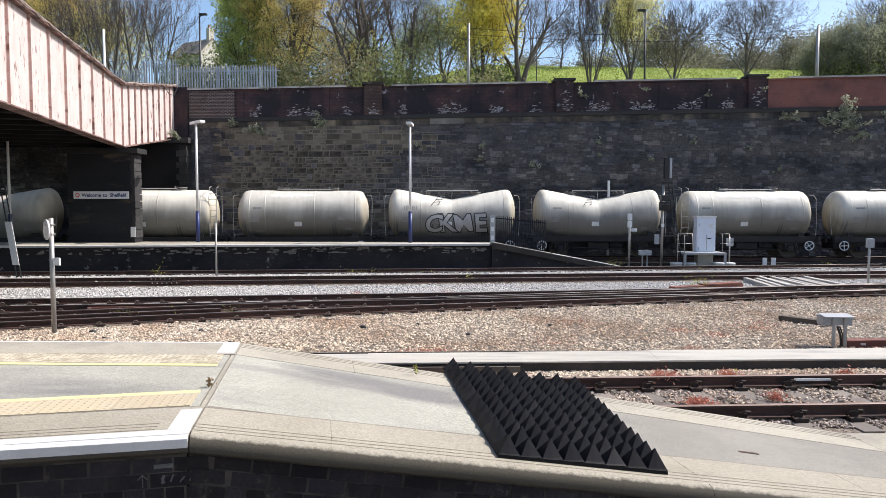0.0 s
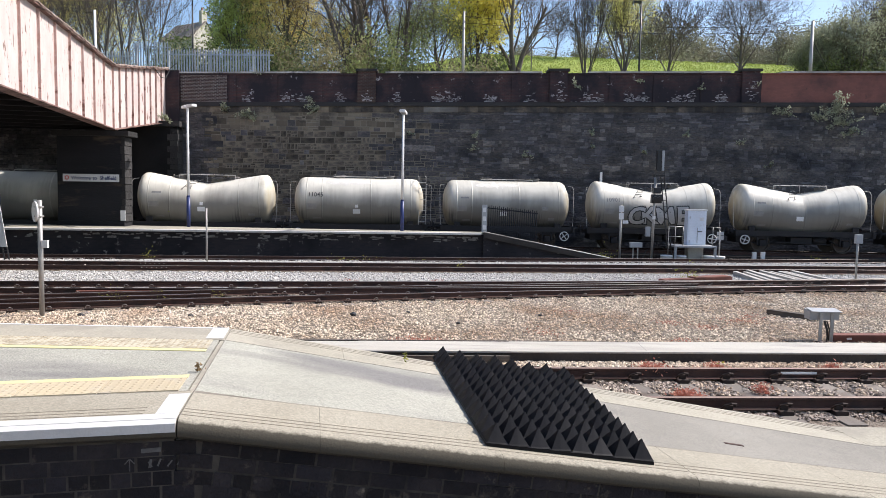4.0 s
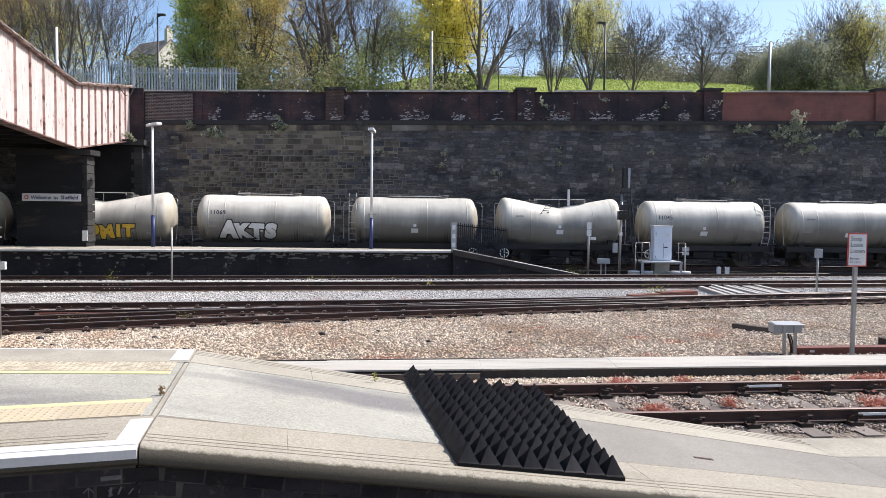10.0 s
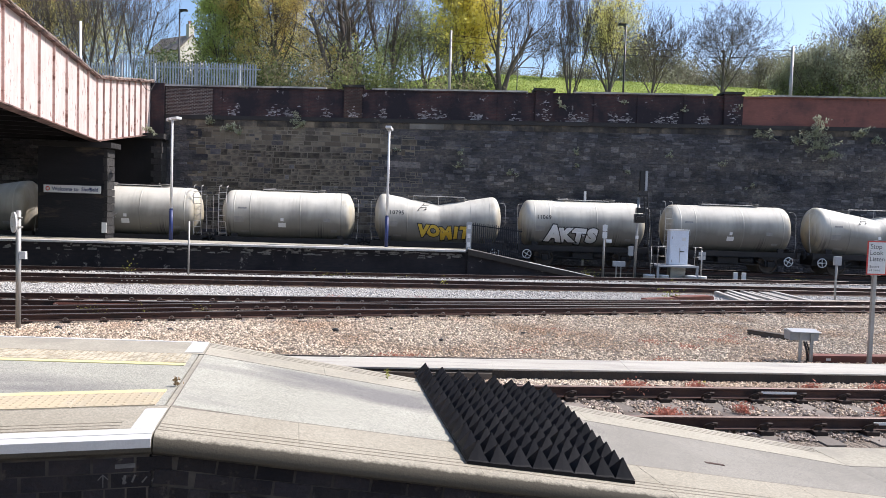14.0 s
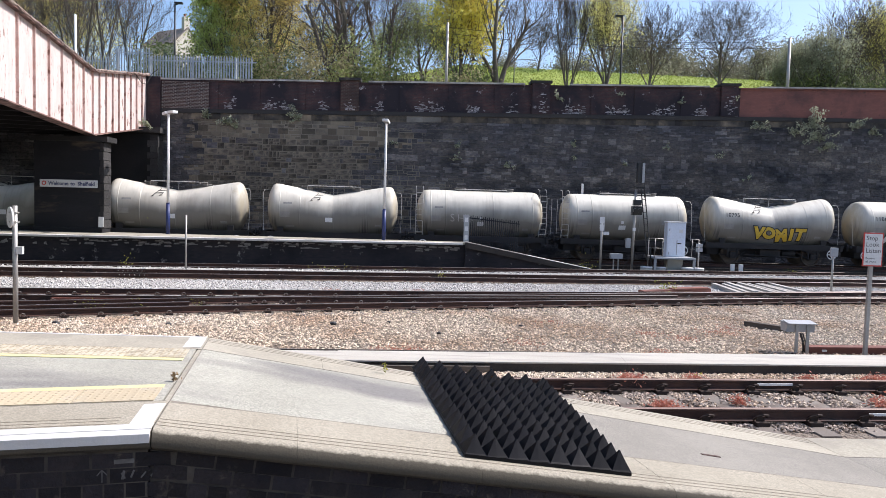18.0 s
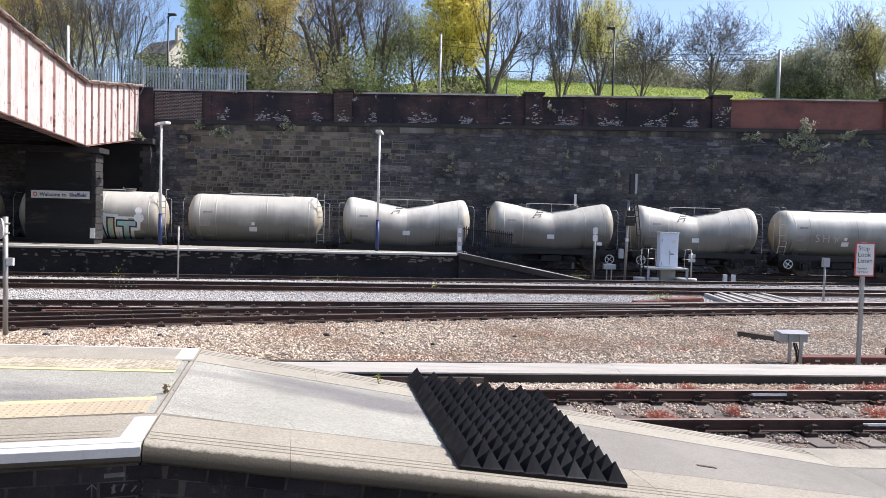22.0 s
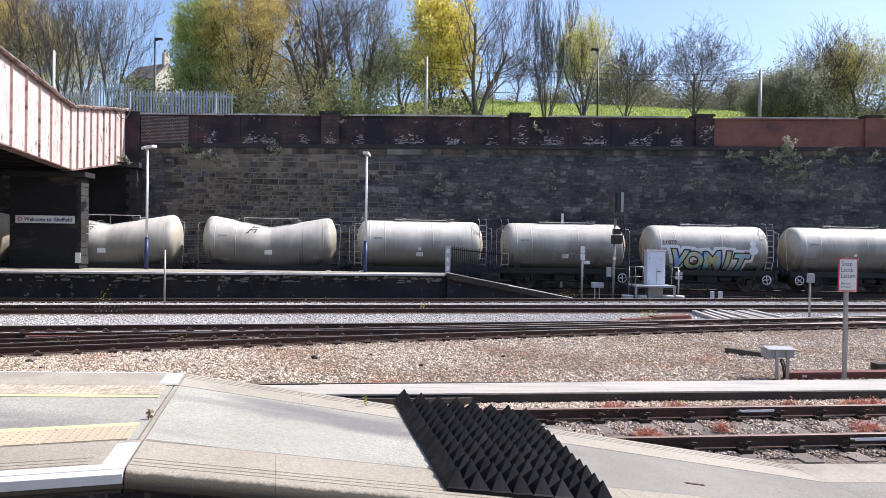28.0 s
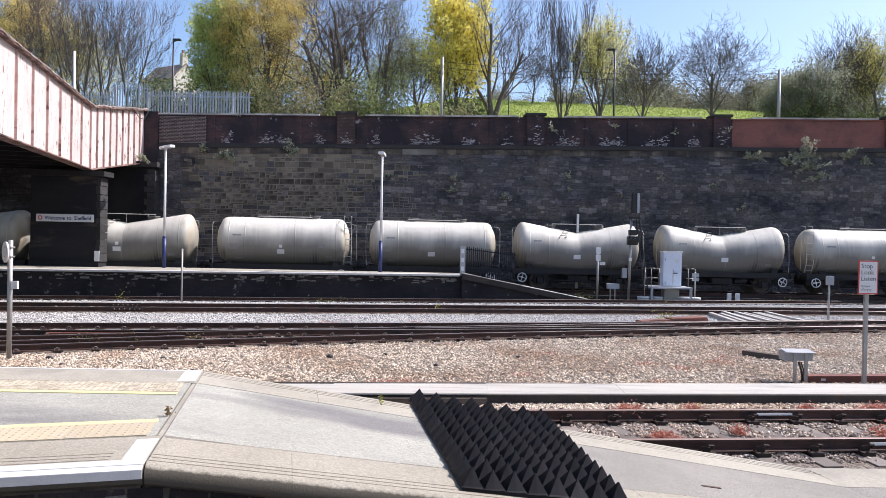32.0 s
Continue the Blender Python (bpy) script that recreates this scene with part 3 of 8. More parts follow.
def far_clip_mesh():
    """A low base plate with the curl of its spring clip."""
    bm = bmesh.new()
    add_box(bm, -0.08, 0.08, -0.15, 0.15, -0.212, -0.152)
    for s in (-1, 1):
        first = len(bm.faces)
        add_path(bm, [(-0.06, s * 0.10, -0.15), (-0.055, s * 0.16, -0.10), (-0.01, s * 0.185, -0.075), (0.03, s * 0.17, -0.085), (0.045, s * 0.12, -0.12), (0.01, s * 0.10, -0.14)], 0.011, 4)
        bm.faces.ensure_lookup_table()
        for f in bm.faces[first:]:
            f.material_index = 1
    me = bpy.data.meshes.new("rail_chair")
    bm.to_mesh(me)
    bm.free()
    me.materials.append(CHAIR_STEEL)
    me.materials.append(CLIP_BRIGHT)
    return me


CHAIR_FAR = far_clip_mesh()


def sleeper_mesh():
    bm = bmesh.new()
    add_box(bm, -0.13, 0.13, -1.27, 1.27, -0.36, -0.198, bevel=0.015)
    me = bpy.data.meshes.new("sleeper")
    bm.to_mesh(me)
    bm.free()
    me.materials.append(SLEEPER)
    return me


SLEEPER_ME = sleeper_mesh()


def line_pose(line, x, off, z=0.0):
    d = Vector((0.2, poly_at(line, x + 0.1) - poly_at(line, x - 0.1), 0)).normalized()
    return Matrix.Translation(Vector((x, poly_at(line, x), z)) + Vector((-d.y, d.x, 0)) * off) @ Matrix.Rotation(math.atan2(d.y, d.x), 4, "Z")


def child(name, me, parent, m):
    ob = new(name, me)
    ob.parent = parent
    ob.matrix_basis = m
    return ob


def track(name, line, x0, x1, label, rails=(0.0, 1.51), dress=(-22, 26), step=0.7, head=None):
    t = thing(name, None, label, "railway track", kind="structure")
    for off in rails:
        rail_mesh("rail", line, x0, x1, t, off, head=head)
    if dress:
        x = dress[0]
        while x < dress[1]:
            child("sleeper", SLEEPER_ME, t, line_pose(line, x, sum(rails) / 2))
            for off in rails:
                child("rail_chair", CHAIR if head else CHAIR_FAR, t, line_pose(line, x + random.uniform(-0.03, 0.03), off))
            x += step
    return t


near_track = track("near_track", NEAR_LINE, -45, 70, "rusty running rails of a siding in pale ballast", (-0.755, 0.755), (-1, 13), head=RUST_HEAD)
t1_track = track("junction_track", T1_FAR, -55, 90, "dark steel rails meeting in a junction", (0, -1.51), (-14, 18))
t2_track = track("crossover_track", T2_NEAR, -40, 90, "dark steel rails slanting into a junction", (0, 1.51), (-13, 17))
b_track = track("middle_track", B_NEAR, -60, 90, "dark steel rails between strips of grey ballast", (0, 1.51), None)
c_track = track("platform_track", C_FAR, -60, 90, "dark steel rails along the far platform", (0, -1.51), None)
rail_mesh("check_rail", [(-40, 3.6), (-9.62, 15.55), (-6.6, 16.8)], -20, -6.6, t2_track, 0.0)
rail_mesh("check_rail", [(-2.0, 19.0), (9.0, 21.9)], -1.0, 7.0, t1_track, 0.0)
# Ballast kept near black: its colour holds the shade under the wagons.
SHADED_BED = surface("shaded_ballast", (0.032, 0.029, 0.026), (0.055, 0.049, 0.044), 0.9, large=0.5, fine=12, bump=0.8, dist=0.05, grain=0.8, spec=0.2)
goods_track = thing("goods_track", None, "goods line rails under the retaining wall", "railway track", kind="structure")
for off in (-0.755, 0.755):
    rail_mesh("rail", [(x, goods_y(x)) for x in (-200, -12, -9, -6, -3, 0, 3, 6, 9, 12, 15, 200)], -190, 190, goods_track, off, z=GOODS_Z, step=4)
bed = [(x, goods_y(x) - 1.75) for x in (-200, -14, -10, -5, 0, 5, 10, 15, 200)]
prism("ballast_bed", bed + [(x, y + 3.4) for x, y in bed[::-1]], -0.3, GOODS_Z - 0.17, SHADED_BED, goods_track, "dull ballast bed of the goods line")

# bolted fishplates where two lengths of the middle track meet
for x, off in ((-11.6, -0.045), (-12.1, 1.465)):
    f = box_ob("fishplate", (0.0, 1.0, -0.012, 0.012, -0.11, -0.03), STEEL_DARK, b_track)
    f.matrix_basis = line_pose(B_NEAR, x, off)
    for i in range(6):
        bolt = box_ob("bolt", (0.07 + 0.165 * i, 0.10 + 0.165 * i, -0.03, -0.013, -0.08, -0.05), PALE_TIMBER, f)
# white joint boards fixed to the siding's rails
for x, off in ((5.0, 0.73), (5.65, -0.80)):
    b = box_ob("joint_plate", (-0.28, 0.28, -0.055, -0.045, -0.075, -0.04), WHITE_METAL, near_track, "white painted joint plate")
    b.matrix_basis = line_pose(NEAR_LINE, x, off)

# ---- pale concrete strip beyond the siding ----
STRIP_NEAR = [(-45, 6.2), (0, 10.62), (40, 14.6)]


KERB_BASE = surface("dark_kerb_base", (0.035, 0.030, 0.026), (0.06, 0.05, 0.042), 0.92, large=1.5, fine=20, bump=0.4, dist=0.01)


def kerb_strip():
    s = thing("kerb_strip", None, "low pale concrete kerb beside the siding", "kerb", kind="structure")
    rnd = random.Random(5)
    x = -20.0
    while x < 30:
        w = rnd.uniform(2.2, 2.8)
        y0, y1 = poly_at(STRIP_NEAR, x), poly_at(STRIP_NEAR, x + w - 0.0015)
        wd = 0.74 + 0.012 * (x + 3)
        dz = rnd.uniform(-0.002, 0.002)
        ring = [(x, y0), (x + w - 0.0015, y1), (x + w - 0.0015, y1 + wd), (x, y0 + wd)]
        prism("kerb_slab", ring, 0.05, 0.075 + dz, STRIP, s)
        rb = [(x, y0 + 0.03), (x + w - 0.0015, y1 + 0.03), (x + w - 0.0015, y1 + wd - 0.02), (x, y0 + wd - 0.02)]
        prism("kerb_base", rb, -0.3, 0.048, KERB_BASE, s, "dark base of the kerb")
        x += w
    for x0, x1, o, h in ((-9, 1.5, 0.93, 0.05), (1.0, 2.4, 0.99, 0.03), (-1.5, 0.6, -0.10, 0.02)):
        y0, y1 = poly_at(STRIP_NEAR, x0), poly_at(STRIP_NEAR, x1)
        prism("edge_board", [(x0, y0 + o), (x1, y1 + o), (x1, y1 + o + 0.05), (x0, y0 + o + 0.05)], -0.25, h, TIMBER, s, "dark timber edging board")
    return s


kerb_strip()

# ---- far platform ----
FAR_TOP, FAR_SLOPE = 1.02, 0.192


def far_platform():
    p = thing("far_platform", None, "island platform with pale surface and sooty brick walls", "platform", kind="structure")
    ring = [(-90, 15.95), (-17, 27.6), (0.44, 30.4), (0.44, 31.3), (-17, 30.38), (-90, 18.6)]
    prism("platform_wall", ring, -0.4, FAR_TOP - 0.085, BRICK_FAR, p, "dark sooty brick platform wall")
    rnd = random.Random(3)
    x = -30.0
    front = [(-90, 15.6), (-17, 27.3), (0.44, 30.1)]
    while x < 0.3:
        w = min(0.92, 0.44 - x)
        y0, y1 = poly_at(front, x), poly_at(front, x + w - 0.01)
        prism("edge_slab", [(x, y0), (x + w - 0.01, y1), (x + w - 0.01, y1 + 0.62), (x, y0 + 0.62)], FAR_TOP - 0.08, FAR_TOP + rnd.uniform(-0.004, 0.004), COPING_PALE, p)
        x += w
    ring = [(-90, 16.25), (-17, 27.93), (0.44, 30.73), (0.44, 31.3), (-17, 30.38), (-90, 18.6)]
    prism("platform_surface", ring, FAR_TOP - 0.083, lambda x, y: FAR_TOP + 0.012 * (y - poly_at(front, x)), CONCRETE, p, "pale worn concrete surface")
    zr = lambda x, y: FAR_TOP - (x - 0.444) * FAR_SLOPE
    prism("end_ramp", [(0.446, 30.2), (6.2, 31.1), (6.2, 31.7), (0.446, 31.29)], -0.4, zr, BRICK_FAR, p, "dark sloping platform end")
    ze = lambda x, y: zr(x, y) + 0.07
    prism("ramp_edge", [(0.446, 30.1), (3.2, 30.52), (3.2, 31.05), (0.446, 30.75)], lambda x, y: zr(x, y) + 0.004, ze, RAMP_EDGE, p)
    prism("ramp_edge", [(3.21, 30.52), (6.2, 31.0), (6.2, 31.3), (3.21, 31.0)], lambda x, y: zr(x, y) + 0.004, ze, COPING_PALE, p)
    prism("ramp_board", [(0.446, 30.06), (6.2, 30.96), (6.2, 30.998), (0.446, 30.098)], lambda x, y: zr(x, y) - 0.19, lambda x, y: zr(x, y) + 0.05, KERB_BASE, p, "weathered board along the ramp")
    # remains of white paint under the platform edge
    for i in range(130):
        x = rnd.uniform(-19, 0.2)
        w, h = rnd.uniform(0.08, 0.4), rnd.uniform(0.03, 0.1)
        z = rnd.uniform(0.60, 0.86)
        y = poly_at([(-90, 15.95), (-17, 27.6), (0.44, 30.4)], x) - 0.004
        y2 = poly_at([(-90, 15.95), (-17, 27.6), (0.44, 30.4)], x + w) - 0.004
        raw("paint_patch", [(x, y, z), (x + w, y2, z + rnd.uniform(-0.02, 0.02)), (x + w * 0.9, y2, z + h), (x + 0.02, y, z + h * rnd.uniform(0.5, 1))], [(0, 1, 2, 3)], OLD_WHITE, p)


RAMP_EDGE = surface("worn_ramp_edge", (0.30, 0.285, 0.26), (0.16, 0.15, 0.135), 0.9, large=1.5, fine=20, stain=(0.07, 0.065, 0.06), stain_scale=1.5, stain_lo=0.5, stain_hi=0.65, bump=0.4, dist=0.01)
COPING_PALE = surface("pale_edge_slab", (0.539, 0.521, 0.484), (0.614, 0.595, 0.558), 0.88, large=1.0, fine=40, stain=(0.409, 0.391, 0.353), stain_scale=1.5, stain_lo=0.55, stain_hi=0.7, bump=0.3, dist=0.004, vary=0.08)
OLD_WHITE = surface("old_white_paint", (0.24, 0.235, 0.225), (0.13, 0.125, 0.12), 0.9, large=6, fine=30, bump=0.2, dist=0.003)
far_platform()


# ---- near platform with its end ramp ----
def hinge(y):
    return -1.96 - 0.242 * (y - 4.34)


def ramp_z(x, y):
    return max(-0.04, NEAR_Z - 0.145 * max(0.0, x - hinge(y)))


def near_edge(x):
    return 4.34 + (0.19 if x > -1.96 else 0.265) * (x + 1.96)


def far_edge(x):
    return 7.56 + (0.03 if x < -2.73 else 0.035) * (x + 2.73)


def slanted(xl, y):
    return xl - 0.242 * (y - 4.34)


def skew_slab(name, a0, a1, y0f, y1f, zf, thick, material, parent, label="", nose=0, lift=0.0, n=3):
    """A slab between two plan curves on the surface zf, its cross joints along the hinge's slant; a0, a1 are x at the near edge."""
    rows = {0: [(0, 0, -thick), (0, 0, 0), (1, 0, 0), (1, 0, -thick)],
            1: [(0, 0.02, -thick), (0, 0, -thick + 0.02), (0, 0, -0.075), (0, 0.006, -0.048), (0, 0.02, -0.024), (0, 0.042, -0.008), (0, 0.075, 0), (1, 0, 0), (1, 0, -thick)],
            2: [(0, 0, -thick), (0, 0, 0), (1, -0.05, 0), (1, -0.012, -0.018), (1, 0, -0.05), (1, 0, -thick)]}[nose]
    k = len(rows)
    verts, faces, mats = [], [], []
    for i in range(n + 1):
        a = a0 + (a1 - a0) * i / n
        for f, dy, dz in rows:
            y = y1f(a) if f else y0f(a)
            y = (y1f if f else y0f)(slanted(a, y)) + dy
            x = slanted(a, y)
            verts.append((x, y, zf(x, y) + dz + lift))
    for i in range(n):
        for j in range(k):
            j2 = (j + 1) % k
            faces.append((i * k + j, i * k + j2, (i + 1) * k + j2, (i + 1) * k + j))
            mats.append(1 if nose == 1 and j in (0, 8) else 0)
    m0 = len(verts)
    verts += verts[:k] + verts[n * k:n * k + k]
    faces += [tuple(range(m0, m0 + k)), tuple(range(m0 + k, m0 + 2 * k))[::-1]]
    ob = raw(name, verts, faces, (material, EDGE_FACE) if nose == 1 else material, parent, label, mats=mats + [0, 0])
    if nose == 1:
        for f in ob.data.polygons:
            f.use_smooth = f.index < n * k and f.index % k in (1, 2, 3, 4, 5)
    return ob


def near_platform():
    p = thing("near_platform", None, "sunlit platform whose end slopes down to the tracks", "platform", kind="structure")
    flat = lambda x, y: NEAR_Z
    g = 0.002
    # walls under the slabs
    ring = [(-60, near_edge(-60) + 0.062), (-2.0, 4.39), (-2.75, 7.44), (-60, far_edge(-60) - 0.12)]
    prism("platform_core", ring, -0.3, NEAR_Z - 0.14, NEAR_MORTAR, p)
    ring = [(-1.99, 4.40), (4.4, near_edge(4.4) + 0.062), (3.98, far_edge(3.98) - 0.12), (-2.74, 7.44)]
    prism("ramp_core", ring, -0.3, lambda x, y: NEAR_Z - 0.145 * (x - hinge(y)) - 0.15, NEAR_MORTAR, p)
    ring = [(4.41, near_edge(4.41) + 0.062), (10.0, near_edge(10.0) + 0.062), (9.7, far_edge(9.7) - 0.12), (3.99, far_edge(3.99) - 0.12)]
    prism("landing_core", ring, -0.3, -0.19, NEAR_MORTAR, p)
    in1 = lambda x: near_edge(x) + (0.74 if x < hinge(5) else 0.70)
    in2 = lambda x: far_edge(x) - 0.66
    # level part: edge slabs, warning strips, tarmac
    edges = [-1.965 - 1.85 * i for i in range(18)]
    for a1, a0 in zip(edges, edges[1:]):
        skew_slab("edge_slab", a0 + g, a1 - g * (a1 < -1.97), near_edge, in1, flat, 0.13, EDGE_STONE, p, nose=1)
        skew_slab("edge_slab", a0 + g, a1 - g * (a1 < -1.97), in2, far_edge, flat, 0.13, CONCRETE, p, nose=2)
    gap = -2.02
    skew_slab("tarmac", -30, gap, lambda x: in1(x) + 0.004, lambda x: in2(x) - 0.004, flat, 0.12, TARMAC, p, "grey stone-chip tarmac", lift=-0.004)
    # yellow lines and blister paving
    y_a = lambda x: in1(x) + 0.03
    y_b = lambda x: in1(x) + 0.42
    y_c = lambda x: in1(x) + 0.52
    blister = [gap - 0.06 - 0.6 * i for i in range(20)]
    for a1, a0 in zip(blister, blister[1:]):
        skew_slab("tactile_slab", a0 + 0.004, a1 - 0.004, y_a, y_b, flat, 0.05, TACTILE, p, lift=0.004, n=1)
    skew_slab("yellow_line", -14, gap - 0.06, lambda x: y_b(x) + 0.004, y_c, flat, 0.03, YELLOW_LINE, p, lift=0.003)
    f_a = lambda x: in2(x) - 0.44
    f_b = lambda x: in2(x) - 0.02
    for a1, a0 in zip(blister, blister[1:]):
        skew_slab("tactile_slab", a0 + 0.004, a1 - 0.004, f_a, f_b, flat, 0.05, TACTILE_PALE, p, lift=0.004, n=1)
    skew_slab("yellow_line", -14, gap - 0.06, lambda x: f_a(x) - 0.10, lambda x: f_a(x) - 0.004, flat, 0.03, YELLOW_LINE, p, lift=0.003)
    # blisters, one low stud each
    verts, faces = [], []
    for fa, fb in ((y_a, y_b), (f_a, f_b)):
        for i in range(90):
            a = gap - 0.1 - i * 0.0667
            for j in range(6):
                f = (j + 0.5) / 6
                y = fa(a) + (fb(a) - fa(a)) * f
                y = fa(slanted(a, y)) + (fb(slanted(a, y)) - fa(slanted(a, y))) * f
                x = slanted(a, y)
                b = len(verts)
                for q in range(6):
                    verts.append((x + 0.018 * math.cos(q * 1.047), y + 0.018 * math.sin(q * 1.047), NEAR_Z + 0.003))
                for q in range(6):
                    verts.append((x + 0.011 * math.cos(q * 1.047), y + 0.011 * math.sin(q * 1.047), NEAR_Z + 0.0075))
                faces.append(tuple(range(b + 6, b + 12)))
                faces += [(b + q, b + (q + 1) % 6, b + 6 + (q + 1) % 6, b + 6 + q) for q in range(6)]
    tagged(raw("blister_studs", verts, faces, TACTILE, p), kind="stuff")
    # white edge line and the two white marks at the slope's start
    skew_slab("white_edge_line", -30, -1.97, lambda x: near_edge(x) + 0.045, lambda x: near_edge(x) + 0.16, flat, 0.003, WHITE_PAINT, p, "thick white edge line", lift=0.0035, n=8)
    skew_slab("white_edge_face", -30, -1.97, lambda x: near_edge(x) - 0.004, lambda x: near_edge(x) + 0.049, lambda x, y: NEAR_Z - 0.022 + 0.4 * (y - near_edge(x)), 0.06, WHITE_PAINT, p, "white painted edge", lift=0.004, n=8)
    skew_slab("white_mark", -2.13, -1.975, lambda x: near_edge(x) + 0.16, lambda x: near_edge(x) + 0.66, flat, 0.003, WHITE_PAINT, p, lift=0.004)
    skew_slab("white_mark", -2.17, -1.985, lambda x: far_edge(x) - 0.6, lambda x: far_edge(x) - 0.05, flat, 0.003, WHITE_PAINT, p, lift=0.004)
    skew_slab("white_edge_line", -30, -2.0, lambda x: far_edge(x) - 0.06, lambda x: far_edge(x) - 0.012, flat, 0.003, WHITE_PAINT, p, lift=0.003, n=8)
    # sloping part
    for a0, a1 in ((-1.957, -0.989), (-0.9875, 0.35), (0.3515, 1.9), (1.903, 3.45), (3.453, 4.868), (4.872, 6.5), (6.503, 8.1), (8.103, 10.5)):
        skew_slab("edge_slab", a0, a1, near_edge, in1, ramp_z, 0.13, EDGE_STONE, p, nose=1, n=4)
    for a0, a1 in ((-1.957, -0.7), (-0.697, 0.62), (0.623, 2.1), (2.103, 3.6), (3.603, 4.868), (4.872, 6.3), (6.303, 8.0), (8.003, 10.5)):
        skew_slab("edge_slab", a0, a1, in2, far_edge, ramp_z, 0.13, CONCRETE, p, nose=2, n=4)
    skew_slab("tarmac", 4.87, 10.5, lambda x: in1(x) + 0.007, lambda x: in2(x) - 0.006, ramp_z, 0.12, TARMAC_WORN, p, "grey tarmac at the foot of the slope", lift=-0.0015, n=4)
    skew_slab("tarmac", -1.958, 0.9, lambda x: in1(x) + 0.007, lambda x: in2(x) - 0.006, ramp_z, 0.12, TARMAC, p, "grey stained tarmac slope", lift=-0.0015, n=6)
    skew_slab("tarmac", 0.902, 4.868, lambda x: in1(x) + 0.007, lambda x: in2(x) - 0.006, ramp_z, 0.12, TARMAC_WORN, p, "darker worn tarmac slope", lift=-0.0015, n=8)
    skew_slab("expansion_strip", -2.005, -1.965, lambda x: in1(x) + 0.01, lambda x: in2(x) - 0.01, flat, 0.1, CONCRETE, p, "worn expansion strip", lift=-0.006)
    # open joints, full of dirt, along both edge rows
    for a0, a1, zf in ((-12, -1.99, flat), (-1.95, 4.868, ramp_z), (4.872, 10.4, ramp_z)):
        skew_slab("joint", a0, a1, lambda x: in1(x) - 0.001, lambda x: in1(x) + 0.007, zf, 0.004, JOINT_DIRT, p, lift=0.0012, n=10)
        skew_slab("joint", a0, a1, lambda x: in2(x) - 0.006, lambda x: in2(x) + 0.002, zf, 0.004, JOINT_DIRT, p, lift=0.0012, n=10)
    skew_slab("joint", -1.960, -1.954, lambda x: near_edge(x) + 0.07, lambda x: far_edge(x) - 0.06, flat, 0.004, JOINT_DIRT, p, lift=0.0015, n=1)
    # grooves run along the near edge
    for o in (0.13, 0.20, 0.27):
        skew_slab("groove", -1.95, 5.1, lambda x: near_edge(x) + o, lambda x: near_edge(x) + o + 0.011, ramp_z, 0.002, SOOT_STAIN, p, lift=0.0022, n=12)
        skew_slab("groove", -9.0, -2.22, lambda x: near_edge(x) + o + 0.06, lambda x: near_edge(x) + o + 0.071, flat, 0.002, SOOT_STAIN, p, lift=0.0022, n=6)
        skew_slab("groove", -1.95, 4.9, lambda x: far_edge(x) - o - 0.005, lambda x: far_edge(x) - o + 0.003, ramp_z, 0.002, SOOT_STAIN, p, lift=0.0022, n=12)
    box = box_ob("drain_slot", (-0.09, 0.09, -0.018, 0.018, -0.01, 0.004), STEEL_DARK, p)
    box.matrix_basis = pose(2.43, 6.23, ramp_z(2.43, 6.23), 0, 8, 5)
    box = box_ob("drain_slot", (-0.07, 0.07, -0.015, 0.015, -0.01, 0.004), STEEL_DARK, p)
    box.matrix_basis = pose(4.2, 6.15, ramp_z(4.2, 6.15), 0, 8, 5)
    return p


JOINT_DIRT = surface("joint_dirt", (0.15, 0.132, 0.105), (0.27, 0.245, 0.20), 0.95, large=4, fine=30, bump=0.2, dist=0.003)
# Mossy grime, with the shade under the slab's nose put into the colour.
EDGE_FACE = surface("mossy_shaded_edge_face", (0.040, 0.035, 0.026), (0.060, 0.052, 0.038), 0.92, large=1.5, fine=40, stain=(0.018, 0.016, 0.013), stain_scale=2.2, stain_lo=0.42, stain_hi=0.62, bump=0.5, dist=0.006, grain=0.6)
EDGE_STONE = speckled("grooved_edge_slab", (0.288, 0.262, 0.204), (0.340, 0.313, 0.250), (0.22, 0.20, 0.158), (0.262, 0.238, 0.186), 0.45, chips=90.0, moss_shade=(0.045, 0.039, 0.029))
TACTILE_PALE = surface("worn_tactile_paving", (0.465, 0.428, 0.330), (0.500, 0.445, 0.330), 0.85, large=1.6, fine=45, stain=(0.270, 0.230, 0.160), stain_scale=9, stain_lo=0.46, stain_hi=0.60, bump=0.5, dist=0.005, vary=0.08)
SOOT_STAIN = surface("groove_dirt", (0.24, 0.21, 0.16), (0.20, 0.175, 0.13), 0.95, large=3, fine=30, bump=0.0)
near_platform_ob = near_platform()


